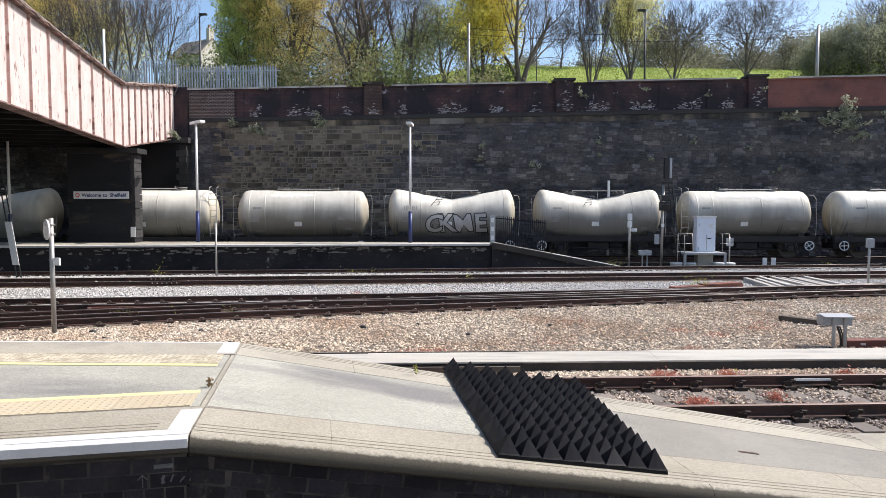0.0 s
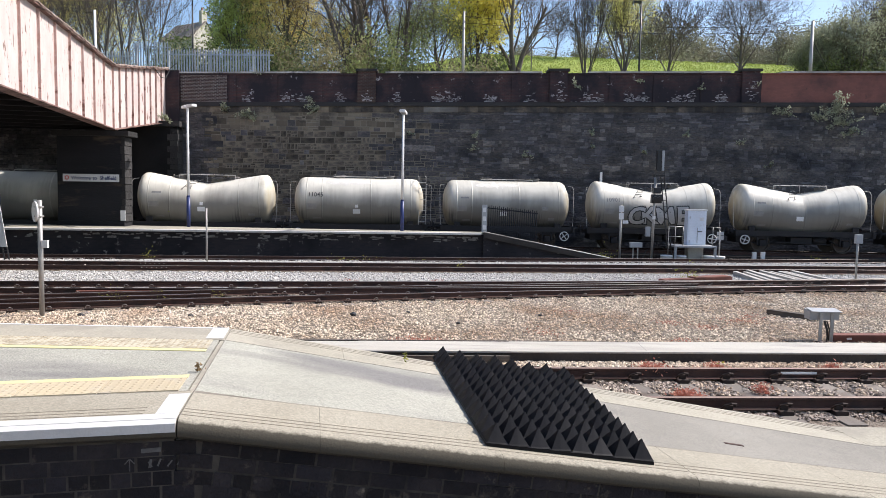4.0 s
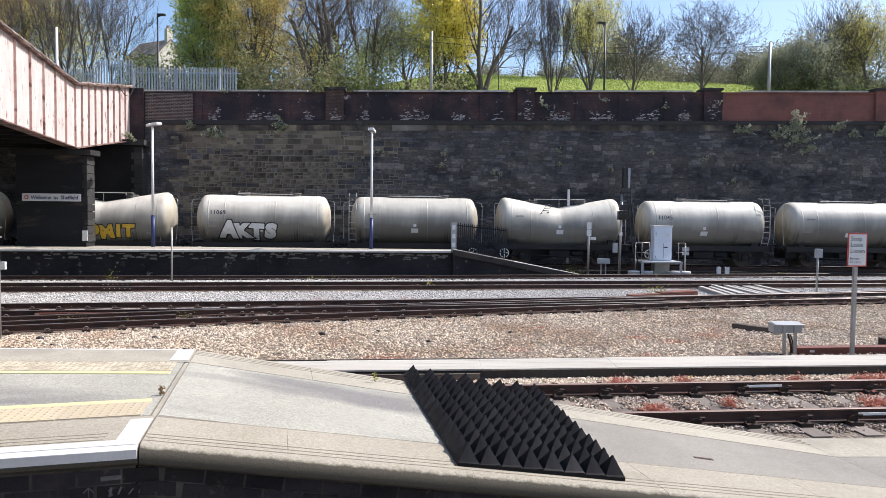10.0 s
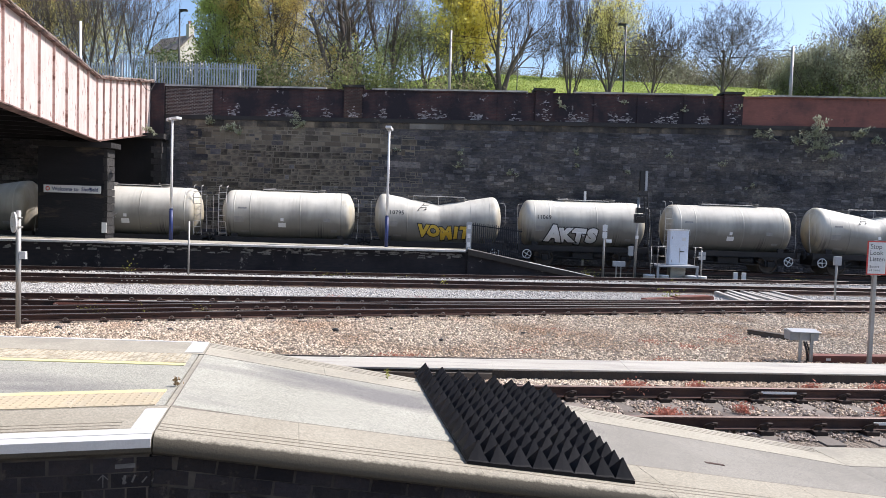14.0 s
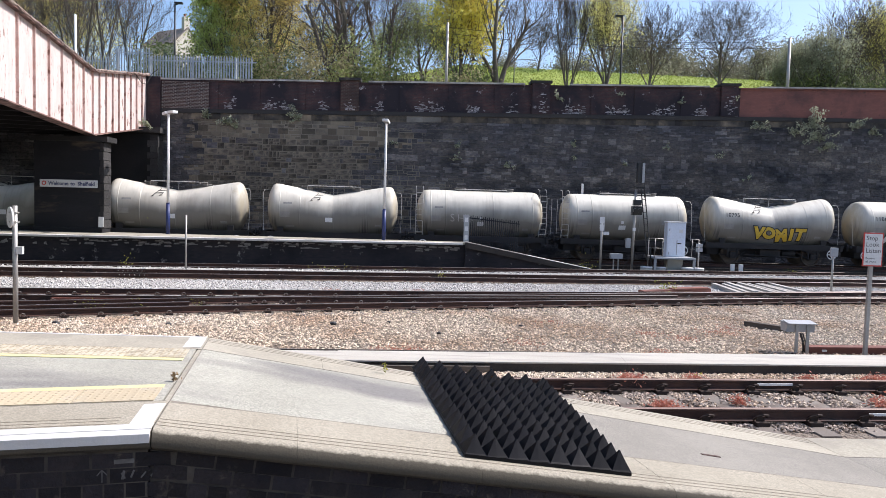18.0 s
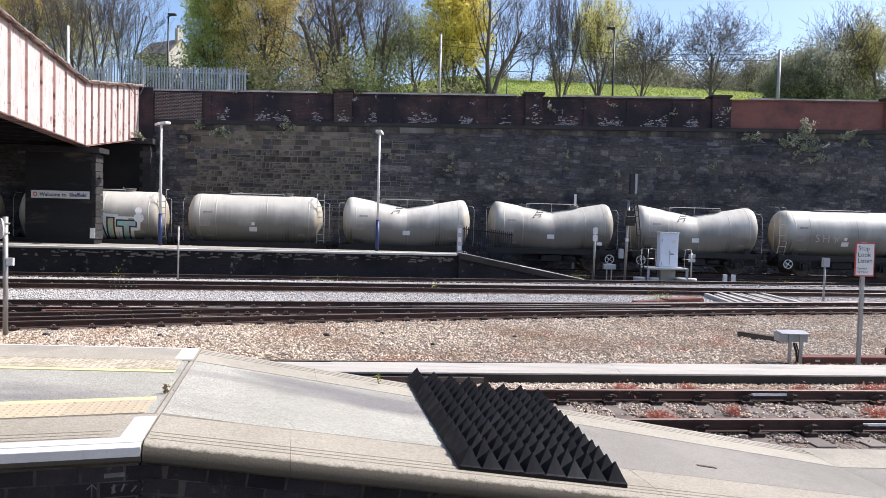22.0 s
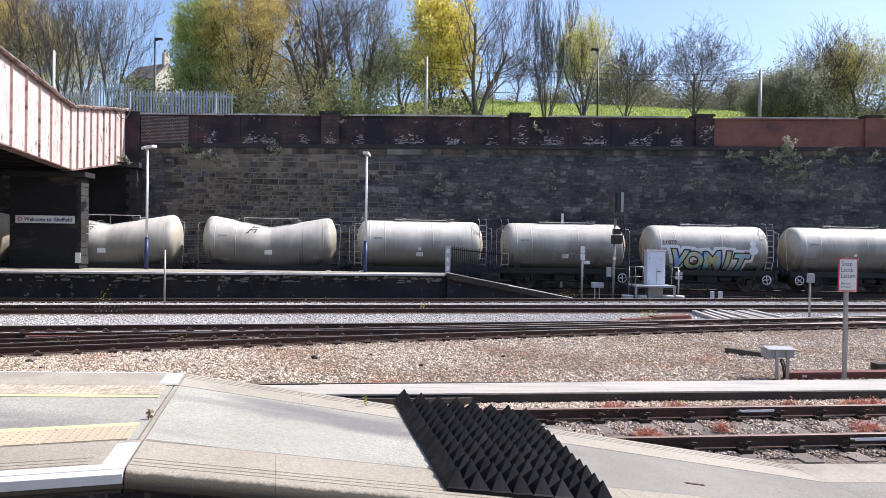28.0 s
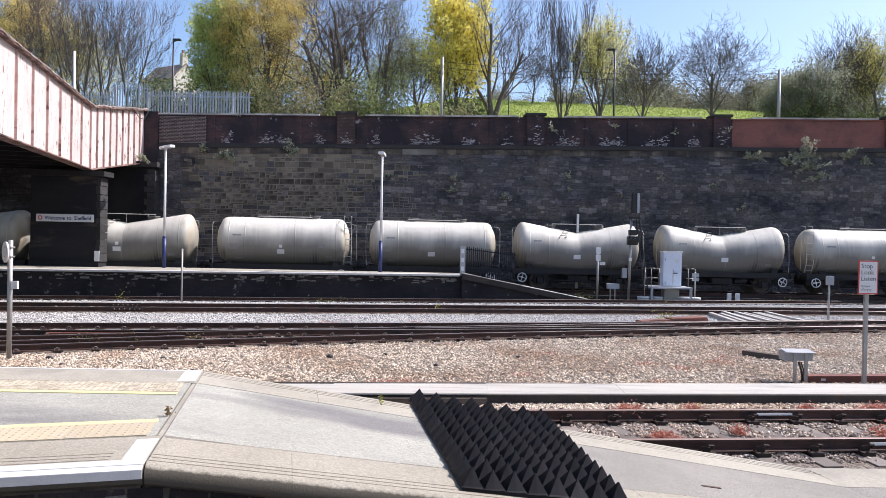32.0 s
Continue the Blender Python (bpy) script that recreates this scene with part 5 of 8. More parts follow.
# ---- trees ----
def grow(rnd, height, spread, levels, twigs, up=0.35, trunk_r=0.16, first=0.28, splay=0.75, lean=(0, 0), fork=0.0, stems=0, wander=0.16):
    """Limbs of one tree: rows of (start, end, radius, radius, level)."""
    out = []
    tips = []

    def limb(p, d, length, r, lev):
        n = 6 if lev == 0 else (4 if lev < 3 else 3)
        pieces = []
        for k in range(n):
            k2 = wander * (0.6 if lev == 0 else 1.0 + 0.25 * lev)
            d = (d + Vector((rnd.gauss(0, k2), rnd.gauss(0, k2), rnd.gauss(0, k2 * 0.5))) + Vector((0, 0, up * 0.11 * lev))).normalized()
            q = p + d * length / n
            r2 = r * (0.86 if lev == 0 else 0.78)
            out.append((p, q, r, r2, lev))
            pieces.append((p, q, r2, d.copy()))
            p, r = q, r2
        if lev >= levels:
            tips.append((p, d))
            return
        kids = twigs[min(lev, len(twigs) - 1)]
        for i in range(kids):
            f = first + (1 - first) * (i + rnd.random()) / kids if lev == 0 else 0.25 + 0.75 * (i + rnd.random()) / kids
            j = min(int(f * n), n - 1)
            a, b, rr, dd = pieces[j]
            s = a.lerp(b, f * n - j)
            ang = 2.4 * i + rnd.uniform(-0.6, 0.6)
            side = Vector((math.cos(ang), math.sin(ang), 0))
            side = (side - dd * side.dot(dd)).normalized()
            nd = (dd * (1 - splay * 0.5) + side * splay * rnd.uniform(0.7, 1.2) * spread + Vector((0, 0, up * 0.5))).normalized()
            nl = length * (rnd.uniform(0.52, 0.78) if lev == 0 else rnd.uniform(0.5, 0.75)) * (1.2 - 0.5 * f if lev == 0 else 1)
            limb(s, nd, nl, max(rr * rnd.uniform(0.42, 0.62), 0.011), lev + 1)
        tips.append((p, d))

    base, rise = Vector((0, 0, -0.3)), Vector((lean[0], lean[1], 1)).normalized()
    if stems:  # a short bole that divides into several heavy limbs
        q = base + rise * height * fork
        out.append((base, q, trunk_r, trunk_r * 0.8, 0))
        turn = rnd.uniform(0, 6.28)
        for i in range(stems):
            a = turn + 6.28 * i / stems + rnd.uniform(-0.4, 0.4)
            o = rnd.uniform(0.22, 0.6)
            limb(q, (rise + Vector((math.cos(a) * o, math.sin(a) * o, 0))).normalized(), height * (0.78 - fork) * rnd.uniform(0.8, 1.05), trunk_r * rnd.uniform(0.5, 0.72), 0)
    else:
        limb(base, rise, height * 0.78, trunk_r, 0)
    return out, tips


def tube_soup(rows, seg_of):
    verts, faces = [], []
    for p, q, r0, r1, lev in rows:
        seg = seg_of(lev)
        d = (q - p).normalized()
        a = d.orthogonal().normalized()
        b = d.cross(a)
        n0 = len(verts)
        for c, r in ((p, r0), (q, r1)):
            for i in range(seg):
                t = 2 * math.pi * i / seg
                verts.append(tuple(c + a * (r * math.cos(t)) + b * (r * math.sin(t))))
        for i in range(seg):
            faces.append((n0 + i, n0 + (i + 1) % seg, n0 + seg + (i + 1) % seg, n0 + seg + i))
    return verts, faces


def build_tree(seed, label, height, spread, levels=4, twigs=(9, 5, 4, 3), leaf=None, leaf_n=0, leaf_size=0.22, name="tree", up=0.35, trunk_r=0.16, first=0.28, splay=0.75, scatter=0.35, low=0.0, group="trees above the wall", lean=(0, 0), leaf_cut=1.0, fork=0.0, stems=0, wander=0.16):
    rnd = random.Random(seed)
    rows, tips = grow(rnd, height, 0.8, levels, twigs, up, trunk_r, first, splay, lean, fork, stems, wander)
    # bring the crown to its height and half-width
    rad = sorted(math.hypot(q.x - lean[0] * q.z, q.y - lean[1] * q.z) for p, q, a, b, l in rows if l >= 2)
    kx, kz = spread / rad[int(len(rad) * 0.88)], height / max(r[1].z for r in rows)
    fit = lambda v: Vector((v.x * kx, v.y * kx, v.z * kz))
    rows = [(fit(p), fit(q), a, b, l) for p, q, a, b, l in rows]
    t = thing(name, None, label, "tree", group)
    v, f = tube_soup([r for r in rows if r[4] <= 1], lambda l: 7 if l == 0 else 5)
    raw("trunk", v, f, BARK, t, smooth=True)
    v, f = tube_soup([r for r in rows if r[4] > 1], lambda l: 3)
    raw("twig_canopy", v, f, TWIG, t)
    if leaf:
        pts = []
        ends = [q for p, q, a, b, l in rows if l >= levels - 1 and q.z > low * height and rnd.random() < leaf_cut]
        for i in range(leaf_n):
            e = ends[rnd.randrange(len(ends))]
            pts.append(tuple(e + Vector((rnd.gauss(0, scatter), rnd.gauss(0, scatter), rnd.gauss(0, scatter * 0.8)))))
        v, f = leaf_cloud(pts, leaf_size, rnd)
        raw("crown", v, f, leaf, t)
    return t


def plant(t, x, y, rz=0.0, s=1.0):
    t.matrix_world = pose(x, y, hill_z(x, y), 0, 0, rz) @ Matrix.Diagonal((s, s, s, 1))
    return t


def copy_tree(t, x, y, rz, s):
    c = copy_thing(t, Matrix())
    return plant(c, x, y, rz, s)


def above(x, y, top):
    """Height a tree needs at this place for its top to reach the given level."""
    return top - hill_z(x, y)


def tree_at(x, y, top, seed, label, spread, **kw):
    return plant(build_tree(seed, label, above(x, y, top), spread, **kw), x, y)


round_bare = tree_at(21.4, 57.5, 22.8, 1, "bare round-headed tree on the grass bank", 3.6, levels=5, twigs=(14, 7, 4, 3, 2), trunk_r=0.22, first=0.33, splay=0.95, up=0.24, wander=0.07)
fan_bare = tree_at(15.6, 58.0, 21.1, 2, "bare fan-shaped tree with fine reddish twigs", 2.4, levels=5, twigs=(11, 6, 4, 3, 2), trunk_r=0.17, first=0.22, splay=0.62, up=0.42, wander=0.07)
pale_tree = tree_at(12.0, 57.0, 22.9, 3, "upright tree in pale yellow spring leaf", 2.3, levels=4, twigs=(9, 5, 4, 3), leaf=LEAF_PALE, leaf_n=11000, leaf_size=0.10, up=0.4, trunk_r=0.19, first=0.1, splay=0.7, scatter=0.2, low=0.25, leaf_cut=0.35, fork=0.16, stems=3)
fine_bare = tree_at(8.7, 56.0, 25.0, 4, "tall narrow bare tree with fine twigs", 1.8, twigs=(6, 5, 4, 2, 2), levels=5, up=0.6, trunk_r=0.19, first=0.08, splay=0.5, fork=0.08, stems=3, wander=0.09)
big_bare = tree_at(2.8, 52.0, 25, 5, "large bare tree with dark spreading limbs", 4.2, levels=4, twigs=(7, 5, 4, 3), trunk_r=0.34, first=0.25, splay=0.85, lean=(0.05, 0), up=0.35, fork=0.17, stems=4, wander=0.17)
yellow_tree = tree_at(0.0, 52.0, 25.0, 6, "tall tree in bright yellow blossom leaf", 2.2, levels=4, twigs=(15, 6, 4, 3), leaf=LEAF_YELLOW, leaf_n=19000, leaf_size=0.16, up=0.25, trunk_r=0.16, first=0.05, splay=0.8, scatter=0.24, leaf_cut=0.4)
bare_a = tree_at(-8.4, 51.0, 25, 17, "bare many-stemmed tree above the wall", 4.8, levels=4, twigs=(7, 5, 4, 3), trunk_r=0.45, first=0.2, splay=0.85, lean=(-0.02, 0), up=0.3, fork=0.14, stems=5, wander=0.2)
bare_b = tree_at(-5.8, 54.5, 25.0, 8, "tall bare tree with thin green ivy", 3.4, levels=4, twigs=(7, 5, 4, 3), leaf=LEAF_MID, leaf_n=1500, leaf_size=0.10, trunk_r=0.3, first=0.2, splay=0.85, scatter=0.3, up=0.3, fork=0.14, stems=3)
olive_tree = tree_at(-14.3, 51.0, 25.5, 9, "broad tree opening olive-brown leaves", 3.9, levels=4, twigs=(15, 7, 4, 3), leaf=LEAF_OLIVE, leaf_n=36000, leaf_size=0.11, up=0.2, trunk_r=0.25, first=0.06, splay=0.85, scatter=0.24, leaf_cut=0.25)
green_tree = tree_at(-18.2, 53.0, 25, 10, "rounded tree in fresh green leaf", 2.1, levels=4, twigs=(15, 6, 4, 3), leaf=LEAF_GREEN, leaf_n=24000, leaf_size=0.14, up=0.2, trunk_r=0.2, first=0.03, splay=0.85, scatter=0.24, leaf_cut=0.22)
mid_green = tree_at(-2.9, 56.0, 21.0, 11, "tree with thin green new leaf", 2.6, levels=4, twigs=(13, 6, 4, 3), leaf=LEAF_MID, leaf_n=9000, leaf_size=0.11, up=0.4, trunk_r=0.2, first=0.1, splay=0.75, scatter=0.32)
dense_green = tree_at(30.4, 57.0, 18.9, 12, "dense grey-green bushy tree", 2.3, levels=4, twigs=(16, 7, 4, 3), leaf=LEAF_GREY, leaf_n=16000, leaf_size=0.11, up=0.3, trunk_r=0.16, first=0.04, splay=0.8, scatter=0.3)
thin_bare = tree_at(-24.9, 52.0, 24.5, 14, "thin bare birch-like tree above the wall", 2.6, levels=4, twigs=(9, 5, 4, 3), trunk_r=0.19, first=0.15, splay=0.85, up=0.3, fork=0.2, stems=2)
sallow = tree_at(36.0, 58.0, 22, 13, "half-open tree with yellow-olive leaves", 3.2, levels=4, twigs=(13, 6, 4, 3), leaf=LEAF_SALLOW, leaf_n=9000, leaf_size=0.10, up=0.25, trunk_r=0.19, first=0.12, splay=0.8, scatter=0.28, leaf_cut=0.5)

copy_tree(thin_bare, -27.1, 52.5, 40, 1.0)
copy_tree(thin_bare, -29.2, 53, 130, 1.05)
copy_tree(thin_bare, -31.5, 55, 200, 1.0)
copy_tree(thin_bare, -34.5, 56, 260, 1.0)
copy_tree(olive_tree, -37.5, 60, 80, 0.9)
copy_tree(bare_a, -40.0, 55, 10, 0.9)
copy_tree(mid_green, -11.2, 59, 90, 0.75)
copy_tree(mid_green, -16.5, 60, 190, 0.85)
copy_tree(mid_green, -1.2, 60, 300, 0.7)
copy_tree(mid_green, -6.6, 60, 190, 0.72)
copy_tree(fan_bare, 33.4, 60, 10, 1.15)
copy_tree(sallow, 40.2, 59, 220, 1.0)
copy_tree(dense_green, 38.0, 64, 90, 1.0)
copy_tree(sallow, 45.0, 62, 90, 0.9)
copy_tree(dense_green, 27.6, 58.5, 140, 0.72)
copy_tree(fine_bare, 32.2, 58, 200, 0.62)
copy_tree(sallow, -31.0, 57, 60, 1.0)
copy_tree(fan_bare, 7.4, 66, 30, 0.62)
copy_tree(fan_bare, 9.8, 66, 130, 0.55)
copy_tree(fan_bare, 14.2, 68, 230, 0.6)


def far_trees():
    """The wood that closes the view beyond the bank."""
    rnd = random.Random(31)
    for i in range(52):
        x = -78 + i * 3.6 + rnd.uniform(-1.2, 1.2)
        y = rnd.uniform(92, 112)
        if -48 < x < -34 or (x < -4 and i % 2):
            continue
        src = dusk_a if 28 < x < 56 else rnd.choice((dusk_a, dusk_b, dusk_b))
        top = rnd.uniform(19.5, 23.5) if x < -12 else (rnd.uniform(22.0, 24.5) if x < 14 else rnd.uniform(24.5, 27.5) if x < 24 else rnd.uniform(26, 30))
        copy_tree(src, x, y, rnd.uniform(0, 360), (top - hill_z(x, y)) / 9.0)


dusk_a = plant(build_tree(40, "distant dark wood tree", 9.0, 3.4, 3, (12, 7, 5), LEAF_FAR, 6500, 0.20, up=0.35, trunk_r=0.2, first=0.05, splay=0.9, scatter=0.45, group="distant wood"), 42.0, 86)
dusk_b = plant(build_tree(41, "distant half-bare wood tree", 9.0, 3.0, 4, (10, 6, 4, 3), LEAF_FAR, 1600, 0.17, up=0.45, trunk_r=0.2, first=0.08, splay=0.8, scatter=0.4, group="distant wood"), 38.0, 90)
far_trees()


def shrub(seed, x, y, w, h, leaf, n, label):
    rnd = random.Random(seed)
    t = thing("shrub", None, label, "shrub", "shrubs behind the wall")
    bm = bmesh.new()
    pts = []
    for i in range(16):
        a = rnd.uniform(0, 6.28)
        p = Vector((0.2 * math.cos(a), 0.2 * math.sin(a), -0.2))
        d = Vector((math.cos(a) * w * 0.5, math.sin(a) * w * 0.5, h * rnd.uniform(0.5, 1)))
        for k in range(4):
            q = p + d / 4 + Vector((rnd.gauss(0, 0.12), rnd.gauss(0, 0.12), rnd.gauss(0, 0.06)))
            add_tube(bm, p, q, 0.03 * (1 - k / 5), seg=4, caps=False)
            p = q
            pts += [tuple(p + Vector((rnd.gauss(0, w * 0.14), rnd.gauss(0, w * 0.14), rnd.gauss(0, h * 0.13)))) for _ in range(n // 64)]
    part("stem", bm, TWIG, t)
    v, f = leaf_cloud(pts, 0.14, rnd)
    raw("leaves", v, f, leaf, t)
    return plant(t, x, y)


rnd_s = random.Random(77)
SHRUB_KINDS = ((LEAF_DARK, "dark evergreen shrub on the bank"), (LEAF_MID, "green leafing shrub on the bank"), (LEAF_THICKET, "grey-brown budding shrub on the bank"))
for i in range(30):
    x = -21 + i * 0.92 + rnd_s.uniform(-0.4, 0.4)
    leaf, lab = SHRUB_KINDS[(0, 2, 0, 1, 2, 0)[i % 6]]
    shrub(200 + i, x, 47.5 + 0.07 * x + rnd_s.uniform(0, 5), rnd_s.uniform(2.4, 3.4), rnd_s.uniform(3.0, 5.6) * (1.0 if x < 1 else 0.55), leaf, 4800, lab)
for i in range(12):
    x = 30.8 + i * 1.4
    leaf, lab = SHRUB_KINDS[(0, 1, 0, 1, 2)[i % 5]]
    shrub(300 + i, x, 55 + rnd_s.uniform(0, 5), rnd_s.uniform(2.4, 3.4), rnd_s.uniform(2.6, 4.2), leaf, 1600, lab)
for i in range(9):
    x = 25.6 + i * 0.95
    shrub(350 + i, x, 57.5 + rnd_s.uniform(-1, 1), 2.4, rnd_s.uniform(1.6, 2.4) + 0.22 * min(i, 5), LEAF_DARK if i % 3 else LEAF_MID, 3000, SHRUB_KINDS[0][1] if i % 3 else SHRUB_KINDS[1][1])
for i in range(9):
    x = -3.4 + i * 0.85
    leaf, lab = SHRUB_KINDS[(0, 2, 1)[i % 3]]
    shrub(450 + i, x, 51.0 + rnd_s.uniform(0, 2), 2.6, rnd_s.uniform(1.9, 3.0) * (1.0 if x < 1 else 0.6), leaf, 3600, lab)
shrub(401, -8.9, 45.5, 1.4, 2.6, LEAF_GREEN, 700, "bright green sapling behind the wall")
shrub(402, 4.4, 50.0, 2.6, 2.7, LEAF_WEED, 1500, "yellow-green bush beside the bare tree")
shrub(403, 3.0, 51.0, 1.8, 1.9, LEAF_MID, 700, "green leafing shrub on the bank")
for i in range(10):
    x = -46 + i * 2.1
    leaf, lab = SHRUB_KINDS[(1, 2, 0)[i % 3]]
    shrub(500 + i, x, 54 + rnd_s.uniform(0, 5), 3.4, rnd_s.uniform(1.6, 2.6), leaf, 900, lab)

# ---- lettering ----
def text_bm(body, size, spacing=1.0, offset=0.0, shear=0.0):
    """Letters as a flat mesh in x and y, centred on the origin; built from the built-in font."""
    cu = bpy.data.curves.new("letters", "FONT")
    cu.body, cu.size, cu.space_character, cu.offset, cu.shear = body, size, spacing, offset, shear
    cu.align_x, cu.align_y, cu.resolution_u = "CENTER", "CENTER", 3
    ob = new("letters", cu)
    me = bpy.data.meshes.new_from_object(ob.evaluated_get(bpy.context.evaluated_depsgraph_get()))
    bm = bmesh.new()
    bm.from_mesh(me)
    bpy.data.objects.remove(ob)
    bpy.data.meshes.remove(me)
    bpy.data.curves.remove(cu)
    return bm


def letters(name, body, size, m, material, parent, label="", spacing=1.0, offset=0.0):
    bm = text_bm(body, size, spacing, offset)
    ob = part(name, bm, material, parent, label)
    ob.matrix_basis = m
    return ob


# ---- the tank train ----
DIPPED = (-1, 0, 3, 6, 9, 10, 11, 16, 17, 20, 21)
LADDER_LEFT = (-2, 4, 7, 8, 14, 15)
LADDER_RIGHT = (2, 8, 12, 13, 15, 19)
WHEEL_LEFT = (-3, -1, 2, 3, 5, 8, 9, 12, 15, 17, 21, 22)
PEELED = (-2, 1, 2, 5, 14, 18, 19)
PITCH = 7.216
HALF, RAD, AXIS = 2.98, 1.15, 2.12


def tank_axis(x, dip):
    return AXIS + 0.09 - 0.46 * (1 - min(1, abs(x) / HALF)) if dip else AXIS


def tank_radius(x, dip):
    """Dipped barrels taper a little towards their middle; both kinds end in a tight knuckle."""
    r = RAD - 0.04 + 0.085 * min(1, abs(x) / HALF) if dip else RAD
    e = (abs(x) - (HALF - 0.42)) / 0.42
    return r if e <= 0 else r * (1 - 0.03 * e - 0.25 * e ** 4)


def on_tank(x, z, dip, lift=0.006):
    """The point of the tank's near side at x and height z."""
    r = tank_radius(x, dip) + lift
    h = max(-0.999, min(0.999, (z - tank_axis(x, dip)) / r))
    return Vector((x, -r * math.sqrt(1 - h * h), z))


def wrap(bm, x0, z0, dip, lift):
    """Bends flat lettering (x, y) round the tank's side about (x0, z0)."""
    ys = [v.co.y for v in bm.verts]
    lo, hi = min(ys), max(ys)
    n = max(2, int((hi - lo) / 0.09))
    for i in range(1, n):
        g = list(bm.verts) + list(bm.edges) + list(bm.faces)
        bmesh.ops.bisect_plane(bm, geom=g, plane_co=(0, lo + (hi - lo) * i / n, 0), plane_no=(0, 1, 0))
    for v in bm.verts:
        v.co = on_tank(x0 + v.co.x, z0 + v.co.y, dip, lift)


def tank_bm(dip):
    bm = bmesh.new()
    rows = []
    for i in range(61):
        x = -HALF + 2 * HALF * i / 60
        rows.append((x, tank_radius(x, dip), tank_axis(x, dip)))
    rows = [(-HALF - 0.13, 0.4, tank_axis(HALF, dip)), (-HALF - 0.07, 0.68, tank_axis(HALF, dip))] + rows + [(HALF + 0.07, 0.68, tank_axis(HALF, dip)), (HALF + 0.13, 0.4, tank_axis(HALF, dip))]
    add_lathe(bm, rows, 48)
    return bm


def seam_bm(x, dip):
    bm = bmesh.new()
    r = tank_radius(x, dip)
    add_lathe(bm, [(x - 0.03, r + 0.0003, tank_axis(x, dip)), (x - 0.012, r + 0.0018, tank_axis(x, dip)), (x + 0.012, r + 0.0018, tank_axis(x, dip)), (x + 0.03, r + 0.0003, tank_axis(x, dip))], 48)
    return bm


def ladder(w, x, dip):
    t = new("ladder")
    t.parent = w
    s = 1 if x > 0 else -1
    bm = bmesh.new()
    for dx in (-0.17, 0.17):
        add_path(bm, [(x + dx, -0.72, 1.05), (x + dx, -0.95, 1.6), (x + dx, -0.92, 2.9), (x + dx, -0.75, 3.38), (x + dx - 0.0, -0.35, 3.42)], 0.02, 5)
    part("ladder_stile", bm, WHITE_RAIL, t)
    for i in range(8):
        z = 1.2 + i * 0.27
        bm = bmesh.new()
        add_tube(bm, (x - 0.17, -0.93 if z > 1.6 else -0.75 - 0.36 * (z - 1.05), z), (x + 0.17, -0.93 if z > 1.6 else -0.75 - 0.36 * (z - 1.05), z), 0.014, seg=5)
        part("rung", bm, WHITE_RAIL, t)
    bm = bmesh.new()
    add_path(bm, [(x + 0.17 * s, -0.9, 3.0), (x + 0.42 * s, -0.9, 2.95), (x + 0.42 * s, -0.85, 1.25)], 0.011, 5)
    part("safety_hoop", bm, WHITE_RAIL, t)


def end_rail(w, x, dip):
    s = 1 if x > 0 else -1
    bm = bmesh.new()
    add_path(bm, [(x, -0.45, 3.05), (x + 0.22 * s, -0.5, 3.02), (x + 0.26 * s, -0.62, 2.85), (x + 0.24 * s, -0.75, 1.6), (x + 0.2 * s, -0.8, 1.05)], 0.011, 5)
    part("end_handrail", bm, WHITE_RAIL, w)


def wheelset(w, x):
    t = new("wheelset")
    t.parent = w
    t.matrix_basis = pose(x, 0, 0.46)
    bm = bmesh.new()
    add_tube(bm, (0, -0.95, 0), (0, 0.95, 0), 0.075, seg=10)
    part("axle", bm, FRAME_DIRT, t)
    for y in (-0.755, 0.755):
        s = -1 if y < 0 else 1
        bm = bmesh.new()
        prof = [(y - s * 0.07, 0.49), (y - s * 0.04, 0.49), (y - s * 0.035, 0.462), (y + s * 0.065, 0.455), (y + s * 0.065, 0.40), (y + s * 0.01, 0.38), (y - s * 0.01, 0.16), (y + s * 0.08, 0.14), (y + s * 0.08, 0.02)]
        seg = 24
        rings = [[bm.verts.new((r * math.sin(2 * math.pi * i / seg), yy, r * math.cos(2 * math.pi * i / seg))) for i in range(seg)] for yy, r in prof]
        for p, q in zip(rings, rings[1:]):
            for i in range(seg):
                bm.faces.new((p[i], p[(i + 1) % seg], q[(i + 1) % seg], q[i]))
        bm.faces.new(rings[-1])
        bm.faces.new(rings[0][::-1])
        part("wheel", bm, WHEEL_STEEL, t, smooth=False)
        bm = bmesh.new()
        add_box(bm, -0.05, 0.05, y + s * 0.075, y + s * 0.085, 0.2, 0.32)
        part("wheel_mark", bm, CLIP_STEEL, t)
    return t


FRAME_PALE = surface("dusty_fittings", (0.20, 0.19, 0.175), (0.13, 0.12, 0.11), 0.8, large=3, fine=20, bump=0.2, dist=0.004)
WHITE_RAIL = surface("pale_handrail", (0.50, 0.48, 0.44), (0.40, 0.38, 0.34), 0.6, large=3, fine=30, bump=0.0)
WHEEL_STEEL = surface("wheel_steel", (0.06, 0.045, 0.035), (0.09, 0.065, 0.05), 0.6, 0.3, large=3, fine=20, bump=0.1, dist=0.003)
LABEL_GREY = surface("faded_lettering", (0.22, 0.215, 0.21), (0.30, 0.295, 0.285), 0.7, large=6, fine=40, bump=0.0)
SPRAY_YELLOW = surface("yellow_spray", (0.56, 0.34, 0.02), (0.62, 0.43, 0.05), 0.6, large=3, fine=20, bump=0.0)
SPRAY_WHITE = surface("white_spray", (0.78, 0.78, 0.77), (0.68, 0.68, 0.67), 0.6, large=4, fine=20, bump=0.0)
SPRAY_GREY = surface("thin_grey_spray", (0.48, 0.46, 0.43), (0.38, 0.36, 0.34), 0.6, large=4, fine=20, bump=0.0)
